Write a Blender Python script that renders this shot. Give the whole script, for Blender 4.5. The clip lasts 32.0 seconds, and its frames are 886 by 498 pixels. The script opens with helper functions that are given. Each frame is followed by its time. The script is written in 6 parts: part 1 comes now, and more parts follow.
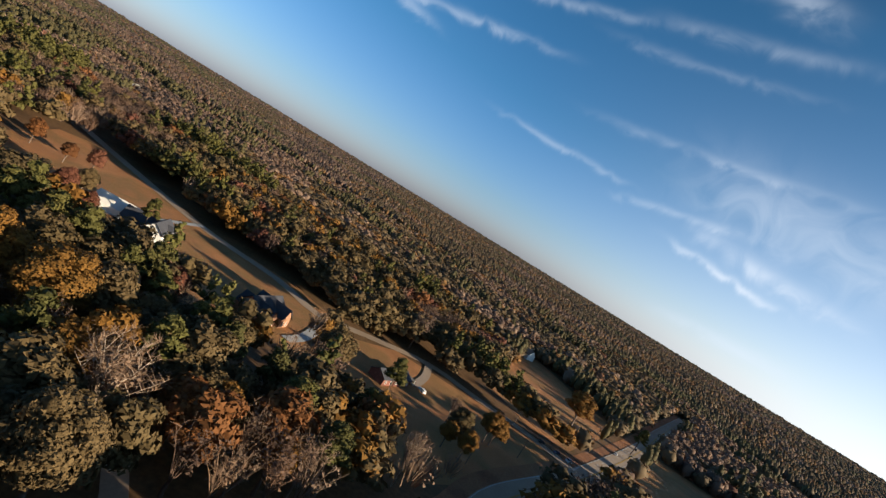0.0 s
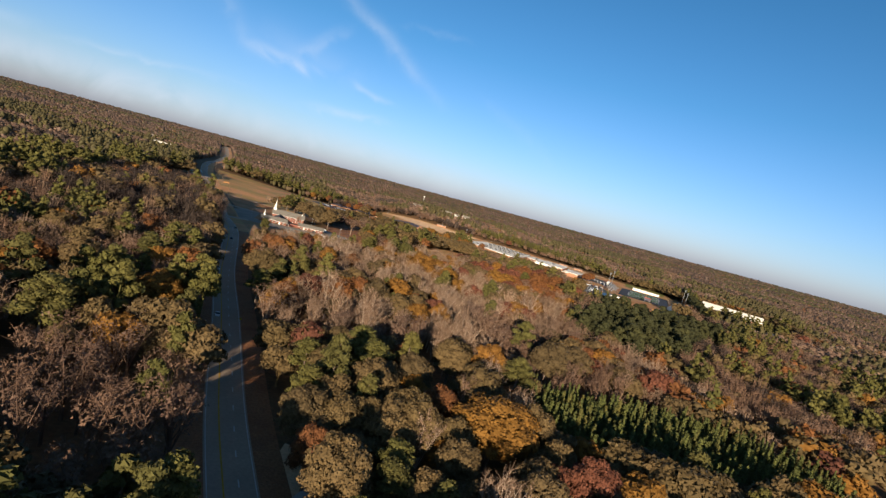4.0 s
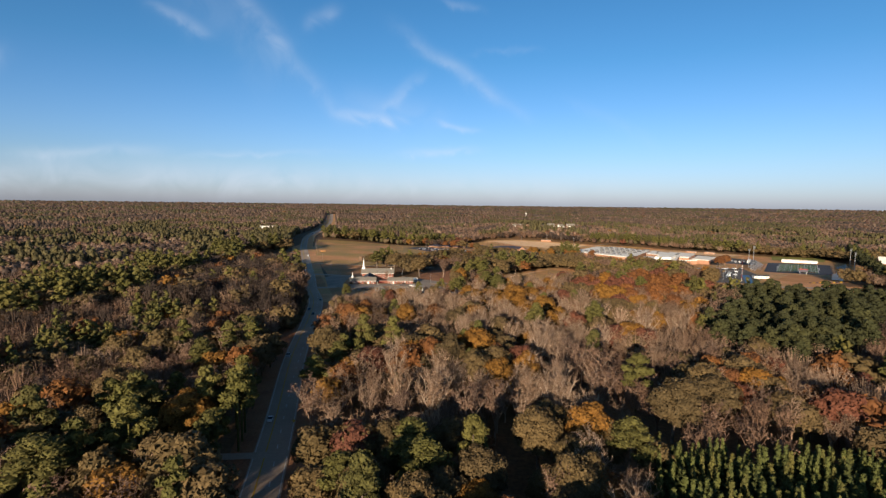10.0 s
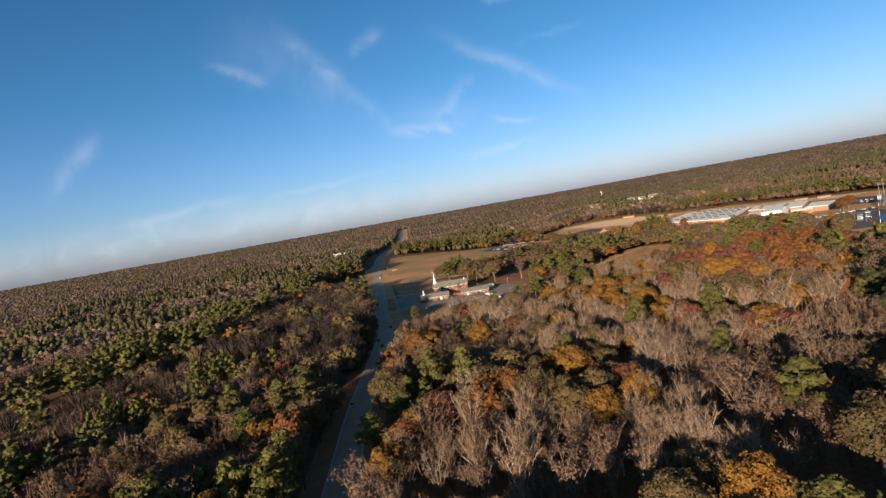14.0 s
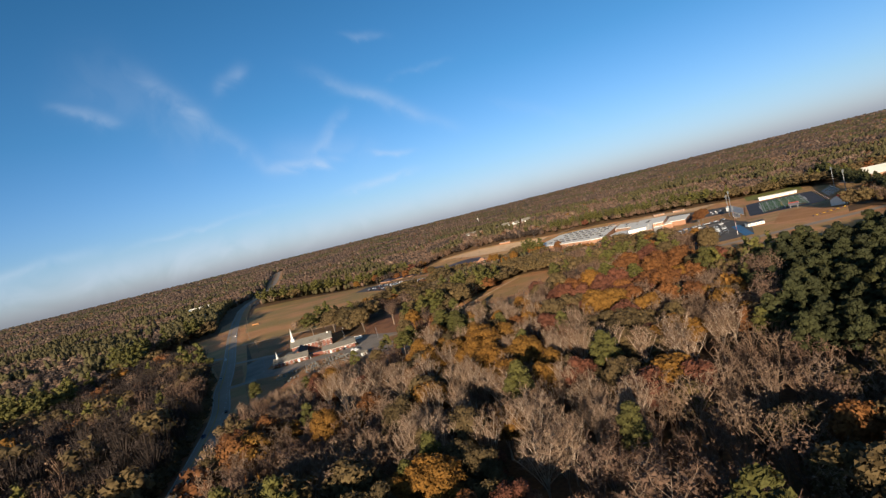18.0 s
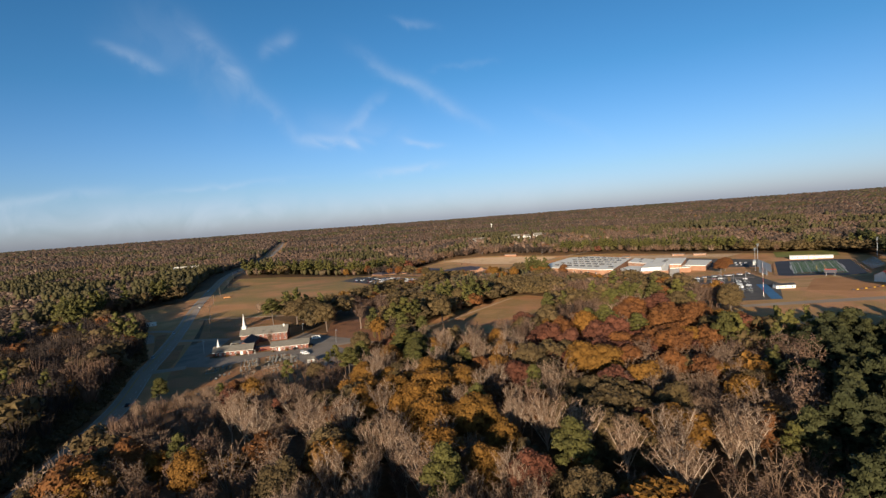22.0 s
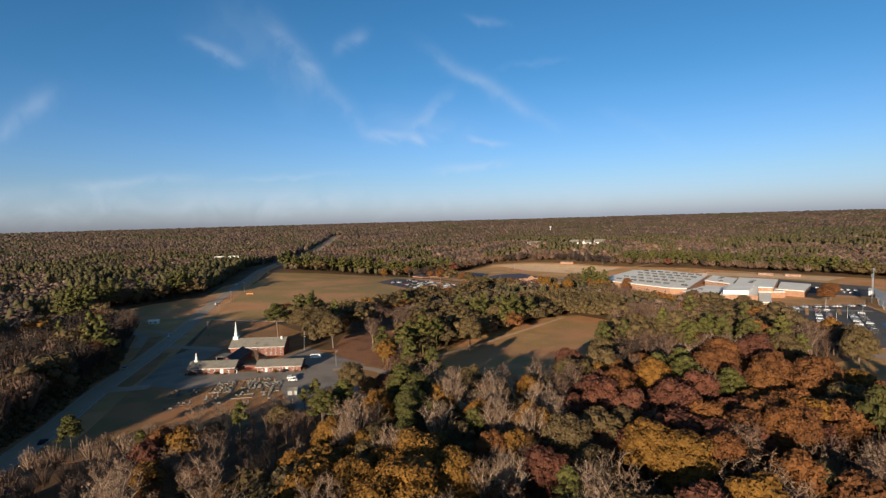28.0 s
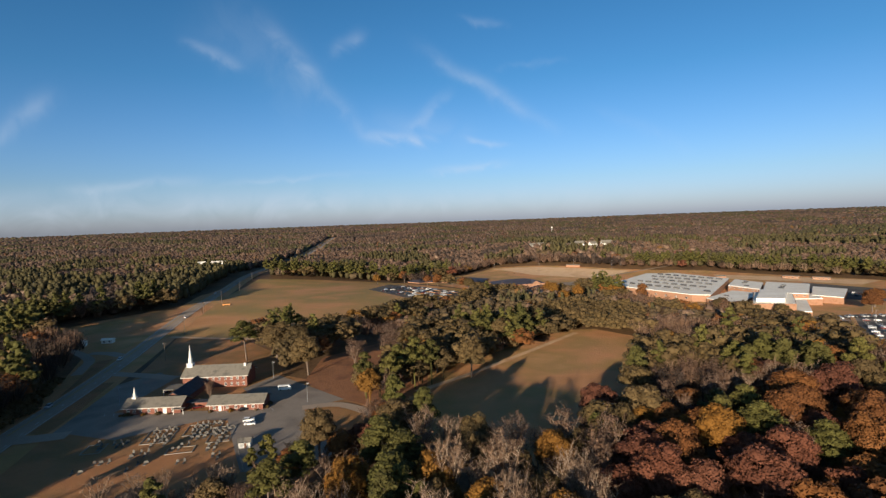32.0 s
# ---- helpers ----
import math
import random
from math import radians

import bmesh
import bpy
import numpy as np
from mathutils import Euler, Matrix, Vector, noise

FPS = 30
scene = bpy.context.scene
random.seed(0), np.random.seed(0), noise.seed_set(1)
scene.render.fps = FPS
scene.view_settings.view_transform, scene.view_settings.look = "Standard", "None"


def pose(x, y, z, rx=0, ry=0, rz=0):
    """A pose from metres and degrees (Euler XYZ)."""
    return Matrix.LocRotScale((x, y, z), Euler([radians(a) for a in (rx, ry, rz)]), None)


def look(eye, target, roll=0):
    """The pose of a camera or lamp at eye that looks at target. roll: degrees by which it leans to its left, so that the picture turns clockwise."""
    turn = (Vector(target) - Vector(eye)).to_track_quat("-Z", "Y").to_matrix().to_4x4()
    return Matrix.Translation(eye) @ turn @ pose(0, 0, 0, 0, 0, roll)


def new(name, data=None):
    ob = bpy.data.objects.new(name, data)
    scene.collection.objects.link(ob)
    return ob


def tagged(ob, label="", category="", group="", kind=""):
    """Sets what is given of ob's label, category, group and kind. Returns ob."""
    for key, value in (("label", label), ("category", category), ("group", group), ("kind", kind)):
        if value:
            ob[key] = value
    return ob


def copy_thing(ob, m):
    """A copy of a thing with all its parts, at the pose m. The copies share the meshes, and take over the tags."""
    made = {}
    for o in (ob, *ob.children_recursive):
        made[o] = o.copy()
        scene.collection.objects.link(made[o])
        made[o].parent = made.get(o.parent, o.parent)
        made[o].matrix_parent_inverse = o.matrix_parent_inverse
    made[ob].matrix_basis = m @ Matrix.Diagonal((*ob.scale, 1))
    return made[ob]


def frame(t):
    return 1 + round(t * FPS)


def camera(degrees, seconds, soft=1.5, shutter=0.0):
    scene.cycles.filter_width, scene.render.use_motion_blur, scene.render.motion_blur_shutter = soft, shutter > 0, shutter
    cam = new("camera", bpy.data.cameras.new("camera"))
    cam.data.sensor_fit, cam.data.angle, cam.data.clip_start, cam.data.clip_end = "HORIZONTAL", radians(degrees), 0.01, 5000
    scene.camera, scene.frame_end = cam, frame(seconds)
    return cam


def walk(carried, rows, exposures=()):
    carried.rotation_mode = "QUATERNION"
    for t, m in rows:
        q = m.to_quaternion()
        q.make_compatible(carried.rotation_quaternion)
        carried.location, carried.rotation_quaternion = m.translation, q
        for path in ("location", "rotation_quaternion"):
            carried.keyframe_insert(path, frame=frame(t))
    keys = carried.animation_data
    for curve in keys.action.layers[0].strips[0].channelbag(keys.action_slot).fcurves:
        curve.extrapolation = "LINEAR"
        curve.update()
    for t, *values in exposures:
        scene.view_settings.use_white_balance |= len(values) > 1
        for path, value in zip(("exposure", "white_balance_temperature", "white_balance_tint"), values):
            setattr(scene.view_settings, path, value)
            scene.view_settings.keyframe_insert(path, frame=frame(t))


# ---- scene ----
cam = camera(79.66, 32.0, soft=1.4)

# time, eye x, y, z, then yaw, pitch and roll in degrees
PATH = [
    (0.0, -63.29, -53.56, 77.07, -93.97, -3.58, 31.35),
    (0.5, -57.49, -51.51, 76.38, -82.91, -4.08, 31.43),
    (1.0, -51.73, -49.43, 75.72, -72.0, -4.42, 30.27),
    (1.5, -46.13, -47.23, 75.15, -61.12, -4.85, 28.76),
    (2.0, -40.84, -44.86, 74.72, -49.93, -5.06, 26.81),
    (2.5, -35.94, -42.29, 74.58, -38.82, -5.53, 24.97),
    (3.0, -31.54, -39.49, 74.46, -27.25, -5.64, 23.12),
    (3.5, -27.64, -36.39, 74.33, -16.66, -5.74, 21.34),
    (4.0, -24.09, -33.15, 74.32, -8.9, -5.61, 15.14),
    (4.5, -20.82, -29.86, 74.58, -5.37, -5.67, 6.33),
    (6.5, -9.68, -17.59, 79.31, -3.21, -5.13, -6.25),
    (7.0, -7.52, -14.2, 80.01, -3.0, -5.09, -5.08),
    (7.5, -5.46, -10.76, 80.6, -2.85, -5.0, -5.02),
    (8.0, -3.5, -7.26, 81.1, -2.76, -4.93, -5.35),
    (8.5, -1.67, -3.69, 81.51, -2.26, -4.87, -4.71),
    (9.0, 0.0, 0.0, 81.82, 0.03, -4.8, -1.25),
    (9.5, 1.5, 3.91, 82.05, 2.24, -4.86, 0.73),
    (10.0, 2.79, 8.12, 82.18, 3.89, -4.85, 0.68),
    (10.5, 3.85, 12.7, 82.22, 5.7, -4.81, 0.83),
    (11.0, 4.68, 17.67, 82.19, 7.98, -4.74, 1.24),
    (11.5, 5.29, 23.04, 82.08, 10.01, -4.74, 1.09),
    (12.0, 5.71, 28.78, 81.93, 11.88, -4.68, 0.47),
    (12.5, 5.99, 34.9, 81.77, 13.23, -4.57, -1.09),
    (13.0, 6.2, 41.37, 81.62, 14.45, -4.42, -2.63),
    (13.5, 6.37, 48.17, 81.56, 14.41, -4.34, -6.58),
    (15.5, 8.11, 82.2, 82.31, 6.02, -3.57, -17.4),
    (16.0, 10.0, 90.78, 82.38, 4.09, -3.48, -18.0),
    (16.5, 12.14, 99.28, 82.41, 2.15, -3.34, -18.21),
    (17.0, 14.51, 107.53, 82.42, 0.65, -3.27, -17.45),
    (17.5, 17.05, 115.44, 82.41, -0.25, -3.19, -16.29),
    (18.0, 19.73, 122.96, 82.39, -0.34, -3.23, -14.03),
    (18.5, 22.48, 130.16, 82.39, -0.06, -3.26, -11.26),
    (19.0, 25.28, 137.12, 82.47, 0.44, -3.25, -6.96),
    (19.5, 28.11, 143.95, 82.74, 0.67, -3.35, -5.65),
    (20.0, 30.97, 150.7, 83.06, 0.66, -3.31, -6.0),
    (20.5, 33.83, 157.42, 83.37, 0.78, -3.32, -5.58),
    (21.0, 36.7, 164.13, 83.62, 0.88, -3.33, -5.32),
    (21.5, 39.6, 170.81, 83.78, 0.95, -3.32, -5.21),
    (22.0, 42.47, 177.46, 83.87, 1.14, -3.31, -4.24),
    (22.5, 45.24, 184.06, 83.93, 1.39, -3.29, -3.32),
    (23.0, 47.83, 190.62, 84.06, 1.69, -3.27, -1.38),
    (23.5, 50.21, 197.14, 84.33, 1.73, -3.3, -2.0),
    (24.0, 52.35, 203.56, 84.68, 1.7, -3.31, -2.51),
    (24.5, 54.29, 209.85, 85.06, 2.06, -3.29, -1.99),
    (25.0, 56.05, 216.06, 85.42, 4.54, -3.42, 1.7),
    (25.5, 57.61, 222.29, 85.72, 7.37, -3.51, 4.04),
    (27.5, 59.12, 249.21, 85.04, 7.57, -3.26, -1.47),
    (28.0, 58.58, 256.42, 85.01, 7.55, -3.2, -1.6),
    (28.5, 57.91, 263.67, 85.03, 7.5, -3.2, -1.75),
    (29.0, 57.2, 270.97, 85.07, 7.42, -3.18, -2.16),
    (29.5, 56.48, 278.29, 85.09, 7.33, -3.15, -2.52),
    (30.0, 55.76, 285.59, 85.08, 7.38, -3.12, -2.01),
    (30.5, 55.05, 292.87, 85.05, 7.46, -3.14, -1.5),
    (31.0, 54.36, 300.13, 85.03, 7.48, -3.14, -1.24),
    (31.5, 53.67, 307.35, 85.05, 7.48, -3.12, -1.49),
    (32.0, 53.01, 314.55, 85.08, 7.42, -3.1, -2.06),
]


def aim(x, y, z, yaw, pitch, roll):
    return pose(x, y, z) @ pose(0, 0, 0, 90 + pitch, 0, yaw) @ pose(0, 0, 0, 0, 0, roll)


walk(cam, [(t, aim(*row)) for t, *row in PATH], exposures=[(0, 1.05, 6400, 8), (1, 1.1, 6400, 9), (2.5, 1.02, 6450, 10), (7, 0.9, 6450, 11), (14, 0.9, 6400, 10), (18, 0.8, 6300, 9), (24, 0.74, 6280, 9), (32, 0.7, 6280, 9)])

# ---- sky and sun ----
SHADE = Vector((0.27, 0.963, 0)).normalized()      # the way the shadows fall
SUN_UP = radians(10.4)
world = bpy.data.worlds.new("sky")
scene.world = world
world.use_nodes = True
wn, wl = world.node_tree.nodes, world.node_tree.links
wn.clear()
sky = wn.new("ShaderNodeTexSky")
sky.sky_type = "NISHITA"
sky.sun_disc = False
sky.sun_elevation = SUN_UP
sky.sun_rotation = math.atan2(-SHADE.x, -SHADE.y)
sky.air_density, sky.dust_density, sky.ozone_density = 1.0, 0.6, 2.0
coord, apart, rise = wn.new("ShaderNodeTexCoord"), wn.new("ShaderNodeSeparateXYZ"), wn.new("ShaderNodeValToRGB")
wl.new(coord.outputs["Generated"], apart.inputs[0])
el = rise.color_ramp.elements
el[0].position, el[0].color = 0.0, (0.94, 1.12, 2.2, 1)
el[1].position, el[1].color = 1.0, (0.32, 0.36, 0.43, 1)
e = el.new(0.66)
e.color = (0.38, 0.52, 0.66, 1)
e = el.new(0.52)
e.color = (0.30, 0.80, 1.10, 1)
e = el.new(0.07)
e.color = (0.82, 1.05, 1.66, 1)
e = el.new(0.25)
e.color = (0.46, 0.92, 1.33, 1)
wl.new(apart.outputs["Z"], rise.inputs[0])
clear = wn.new("ShaderNodeMix")
clear.data_type, clear.blend_type = "RGBA", "MULTIPLY"
clear.inputs["Factor"].default_value = 1.0
wl.new(sky.outputs[0], clear.inputs["A"])
wl.new(rise.outputs[0], clear.inputs["B"])


def arith(kind, a, b):
    n = wn.new("ShaderNodeMath")
    n.operation = kind
    for i, v in enumerate((a, b)):
        if isinstance(v, (int, float)):
            n.inputs[i].default_value = v
        else:
            wl.new(v, n.inputs[i])
    return n.outputs[0]


# pale haze low on the sun's side
low_sun = wn.new("ShaderNodeVectorMath")
low_sun.operation = "DOT_PRODUCT"
wl.new(coord.outputs["Generated"], low_sun.inputs[0])
low_sun.inputs[1].default_value = (-SHADE.x, -SHADE.y, 0.1)
toward = wn.new("ShaderNodeMapRange")
toward.interpolation_type = "SMOOTHSTEP"
toward.inputs["From Min"].default_value, toward.inputs["From Max"].default_value = -0.25, 0.85
wl.new(low_sun.outputs["Value"], toward.inputs[0])
flat = arith("POWER", arith("SUBTRACT", 1.0, arith("MAXIMUM", apart.outputs["Z"], 0.0)), 5.0)
hazy = wn.new("ShaderNodeMix")
hazy.data_type = "RGBA"
wl.new(arith("MULTIPLY", arith("MULTIPLY", toward.outputs[0], flat), 1.0), hazy.inputs["Factor"])
wl.new(clear.outputs["Result"], hazy.inputs["A"])
hazy.inputs["B"].default_value = (9.5, 10.0, 10.3, 1)
# thin cirrus: soft streaks by bearing and height in degrees, frayed by noise
bearing_deg = arith("MULTIPLY", arith("ARCTAN2", apart.outputs["X"], apart.outputs["Y"]), 57.296)
height_deg = arith("MULTIPLY", arith("ARCSINE", apart.outputs["Z"], 0.0), 57.296)
fray = wn.new("ShaderNodeTexNoise")
fray.inputs["Scale"].default_value, fray.inputs["Detail"].default_value, fray.inputs["Distortion"].default_value = 14.0, 6, 1.2
wl.new(coord.outputs["Generated"], fray.inputs[0])
wide_fray = wn.new("ShaderNodeTexNoise")
wide_fray.inputs["Scale"].default_value, wide_fray.inputs["Detail"].default_value, wide_fray.inputs["Distortion"].default_value = 5.0, 5, 0.6
wl.new(coord.outputs["Generated"], wide_fray.inputs[0])
bearing_f = arith("ADD", bearing_deg, arith("MULTIPLY", arith("SUBTRACT", wide_fray.outputs[0], 0.5), 5.0))
height_f = arith("ADD", height_deg, arith("MULTIPLY", arith("SUBTRACT", fray.outputs[0], 0.5), 1.7))
threads = wn.new("ShaderNodeMapRange")
threads.inputs["From Min"].default_value, threads.inputs["From Max"].default_value = 0.32, 0.66
wl.new(fray.outputs[0], threads.inputs[0])


def streak(a0, h0, a1, h1, wide, strength):
    """One wisp between two points of the sky, thickest along its middle."""
    da, dh = a1 - a0, h1 - h0
    long = math.hypot(da, dh)
    ua, uh = da / long, dh / long
    x = arith("SUBTRACT", bearing_f, a0)
    y = arith("SUBTRACT", height_f, h0)
    along = arith("ADD", arith("MULTIPLY", x, ua / long), arith("MULTIPLY", y, uh / long))
    off = arith("ADD", arith("MULTIPLY", x, -uh / wide), arith("MULTIPLY", y, ua / wide))
    u = arith("MULTIPLY", arith("SUBTRACT", along, 0.5), 1.75)
    fall = arith("ADD", arith("MULTIPLY", off, off), arith("MULTIPLY", arith("MULTIPLY", u, u), arith("MULTIPLY", u, u)))
    return arith("MULTIPLY", arith("POWER", 2.718, arith("MULTIPLY", fall, -1.0)), strength)


WISPS = ((-24.5, 18.9, -16.4, 10.4, 0.8, 0.20), (-30, 20, -20, 13, 3.0, 0.07), (-8.0, 17.0, 3.6, 10.2, 0.7, 0.20), (-14.6, 9.3, -8.6, 8.3, 0.5, 0.34), (-11.4, 9.2, -6.6, 13.0, 0.5, 0.16), (-14, 10.4, -4, 8.9, 1.6, 0.10),
         (-4.6, 8.5, 0.2, 7.6, 0.32, 0.32), (-8.0, 5.2, -0.2, 5.7, 0.4, 0.32), (-43, 3.6, -33, 4.8, 0.5, 0.22), (-31.8, 17.6, -28.4, 15.8, 0.5, 0.15), (-18.4, 17.3, -15.2, 19.0, 0.7, 0.17), (-29, 4.5, -17, 5.1, 0.3, 0.16),
         (-46.6, 7.8, -43.6, 11.7, 0.7, 0.2), (-1, 15.4, 5, 15.8, 0.3, 0.07), (10, 10.2, 16.5, 6.6, 0.6, 0.08), (-55, 2.2, -20, 2.6, 1.5, 0.26), (-24, 2.2, 14, 2.0, 1.4, 0.18), (-4, 20.3, 0, 19.2, 0.4, 0.12),
         (75, 16.0, 92, 19.3, 0.45, 0.32), (93, 12.0, 106, 12.0, 0.35, 0.26), (103, 16.8, 124, 18.8, 0.45, 0.17), (114.5, 9.0, 124, 8.1, 0.42, 0.7), (116, 11.0, 129, 9.6, 0.8, 0.5), (107.5, 10.6, 118, 12.6, 0.4, 0.3),
         (84, 21.8, 100, 25.8, 0.5, 0.22), (103, 27.0, 119, 28.8, 0.6, 0.2), (117, 2.8, 127, 3.5, 0.6, 0.3), (105, 33, 116, 31.6, 1.0, 0.4), (100, 23.8, 117, 25.5, 0.45, 0.13), (56, 13.3, 71, 15.1, 0.6, 0.15),
         (57, 21.4, 76, 26.0, 0.9, 0.13), (72, 16.6, 81, 15.6, 0.5, 0.3), (114, 16, 136, 14, 3.5, 0.3))
clouds = None
for row in WISPS:
    clouds = streak(*row) if clouds is None else arith("ADD", clouds, streak(*row))
amount = arith("MINIMUM", arith("MULTIPLY", clouds, arith("ADD", arith("MULTIPLY", threads.outputs[0], 0.85), 0.25)), 0.85)
cloudy = wn.new("ShaderNodeMix")
cloudy.data_type = "RGBA"
wl.new(amount, cloudy.inputs["Factor"])
wl.new(hazy.outputs["Result"], cloudy.inputs["A"])
cloudy.inputs["B"].default_value = (6.6, 7.2, 8.2, 1)
sky_out, sky_bg = wn.new("ShaderNodeOutputWorld"), wn.new("ShaderNodeBackground")
sky_bg.inputs["Strength"].default_value = 0.062
wl.new(cloudy.outputs["Result"], sky_bg.inputs["Color"])
wl.new(sky_bg.outputs[0], sky_out.inputs["Surface"])
sun = new("sun", bpy.data.lights.new("sun", "SUN"))
sun.data.energy, sun.data.angle, sun.data.color = 5.0, radians(0.6), (1.0, 0.82, 0.60)
sun.matrix_world = look(Vector((0, 0, 300)), Vector((0, 0, 300)) + SHADE - Vector((0, 0, math.tan(SUN_UP))))


# ---- materials ----
def srgb(h):
    c = [int(h[i:i + 2], 16) / 255 for i in (0, 2, 4)]
    return tuple(v / 12.92 if v < 0.04045 else ((v + 0.055) / 1.055) ** 2.4 for v in c) + (1,)


def material(name, stops, scale=0.2, fine=3.0, rough=0.85, vary="noise", spread=0.35, bump=0.0, metal=0.0, fine_mix=0.35):
    """A surface whose colour runs over stops, by noise at two scales, by object, by island or by the tint attribute."""
    m = bpy.data.materials.new(name)
    m.use_nodes = True
    n, l = m.node_tree.nodes, m.node_tree.links
    b = n["Principled BSDF"]
    b.inputs["Roughness"].default_value = rough
    b.inputs["Metallic"].default_value = metal
    b.inputs["Specular IOR Level"].default_value = 0.25
    geo = n.new("ShaderNodeNewGeometry")
    big, small = n.new("ShaderNodeTexNoise"), n.new("ShaderNodeTexNoise")
    big.inputs["Scale"].default_value, small.inputs["Scale"].default_value = scale, fine
    big.inputs["Detail"].default_value, small.inputs["Detail"].default_value = 4, 3
    l.new(geo.outputs["Position"], big.inputs["Vector"])
    l.new(geo.outputs["Position"], small.inputs["Vector"])
    ramp = n.new("ShaderNodeValToRGB")
    el = ramp.color_ramp.elements
    while len(el) < len(stops):
        el.new(0.5)
    for k, c in enumerate(stops):
        el[k].position, el[k].color = k / max(1, len(stops) - 1), c if len(c) == 4 else (*c, 1)
    if vary == "noise":
        wide = n.new("ShaderNodeMapRange")
        wide.inputs["From Min"].default_value, wide.inputs["From Max"].default_value = 0.3, 0.7
        l.new(big.outputs[0], wide.inputs["Value"])
        l.new(wide.outputs[0], ramp.inputs[0])
    elif vary == "object":
        info = n.new("ShaderNodeObjectInfo")
        l.new(info.outputs["Random"], ramp.inputs[0])
    elif vary == "island":
        l.new(geo.outputs["Random Per Island"], ramp.inputs[0])
    else:
        att = n.new("ShaderNodeAttribute")
        att.attribute_name = "tint"
        l.new(att.outputs["Fac"], ramp.inputs[0])
    shade = n.new("ShaderNodeMapRange")
    shade.inputs["To Min"].default_value, shade.inputs["To Max"].default_value = 1 - spread, 1 + spread
    if vary in ("object", "tint"):
        l.new(geo.outputs["Random Per Island"], shade.inputs["Value"])
    else:
        shade.inputs["From Min"].default_value, shade.inputs["From Max"].default_value = 0.25, 0.75
        l.new(small.outputs[0], shade.inputs["Value"])
    mul = n.new("ShaderNodeMix")
    mul.data_type, mul.blend_type = "RGBA", "MULTIPLY"
    mul.inputs["Factor"].default_value = 1.0
    l.new(ramp.outputs[0], mul.inputs["A"])
    l.new(shade.outputs[0], mul.inputs["B"])
    l.new(mul.outputs["Result"], b.inputs["Base Color"])
    if bump:
        bp = n.new("ShaderNodeBump")
        bp.inputs["Strength"].default_value = bump
        bp.inputs["Distance"].default_value = 0.6
        l.new(small.outputs[0], bp.inputs["Height"])
        l.new(bp.outputs[0], b.inputs["Normal"])
    return m


M_FLOOR = material("forest_floor", [srgb("54402c"), srgb("74583c"), srgb("5e4a30")], 0.03, 0.6)
M_GRASS = material("dry_grass", [srgb("bc8656"), srgb("cc9466"), srgb("ae8a56"), srgb("d2a070")], 0.018, 4.0, spread=0.22, bump=0.6)
M_HAY = material("hay_field_grass", [srgb("bc8656"), srgb("c89262"), srgb("b28a56"), srgb("9c8450"), srgb("c89060")], 0.011, 2.5, spread=0.2, bump=0.6)
M_LAWN = material("autumn_lawn", [srgb("a2724a"), srgb("b07c52"), srgb("927048"), srgb("aa764e")], 0.03, 4.0, spread=0.25, bump=0.6)
M_ASPHALT = material("asphalt", [srgb("85796e"), srgb("94887b"), srgb("7c7268")], 0.05, 1.5, rough=0.9, spread=0.12)
M_ROAD = material("road_asphalt", [srgb("a08e7c"), srgb("b09c88")], 0.04, 1.2, rough=0.85, spread=0.1)
M_LOT = material("dark_asphalt", [srgb("55504c"), srgb("625c57"), srgb("4c4845")], 0.05, 1.5, rough=0.9, spread=0.12)
M_LEAF = material("red_leaf_litter", [srgb("8a5f42"), srgb("9c6c4a"), srgb("7c553c")], 0.06, 1.2, spread=0.25, bump=0.8)
M_DIRT = material("red_clay_dirt", [srgb("d0a880"), srgb("dcba94"), srgb("c8a07a")], 0.05, 0.9, spread=0.15, bump=0.8)
M_LINE_W = material("white_road_paint", [srgb("cfcfca"), srgb("b9b9b4")], 0.5, 2, spread=0.1)
M_LINE_Y = material("yellow_road_paint", [srgb("c9a23a"), srgb("b8922f")], 0.5, 2, spread=0.1)
M_BRICK = material("red_brick", [srgb("82564a"), srgb("744a3e"), srgb("8c6050")], 0.6, 6, spread=0.2)
M_SHINGLE = material("grey_shingle", [srgb("6f6a62"), srgb("7d776d"), srgb("635f59")], 0.3, 3, spread=0.15)
M_DARKROOF = material("dark_shingle", [srgb("3d3e44"), srgb("4b4c52")], 0.3, 3, spread=0.15)
M_WHITE = material("white_paint", [srgb("e6e4de"), srgb("dad7cf")], 0.8, 4, spread=0.05, rough=0.6)
M_ROOFW = material("white_membrane_roof", [srgb("f6efe2"), srgb("ece4d6"), srgb("f8f2e6")], 0.05, 0.6, spread=0.08)
M_TAN = material("tan_brick", [srgb("946e58"), srgb("a07a62"), srgb("8a664e")], 0.4, 5, spread=0.15)
M_BARK = material("bark", [srgb("5d5046"), srgb("73655a"), srgb("4c4138")], 0.6, 5, spread=0.3)
M_GLASS = material("window_glass", [srgb("2c3238"), srgb("39414a")], 0.5, 2, rough=0.15, spread=0.1)
M_METAL = material("grey_metal", [srgb("8c8f92"), srgb("a0a3a6")], 0.5, 4, rough=0.5, metal=0.6, spread=0.1)


# ---- building blocks ----
def part(name, bm, mat, parent=None, label=""):
    me = bpy.data.meshes.new(name)
    bm.to_mesh(me)
    bm.free()
    me.materials.append(mat)
    ob = new(name, me)
    if parent:
        ob.parent = parent
    if label:
        ob["label"] = label
    return ob


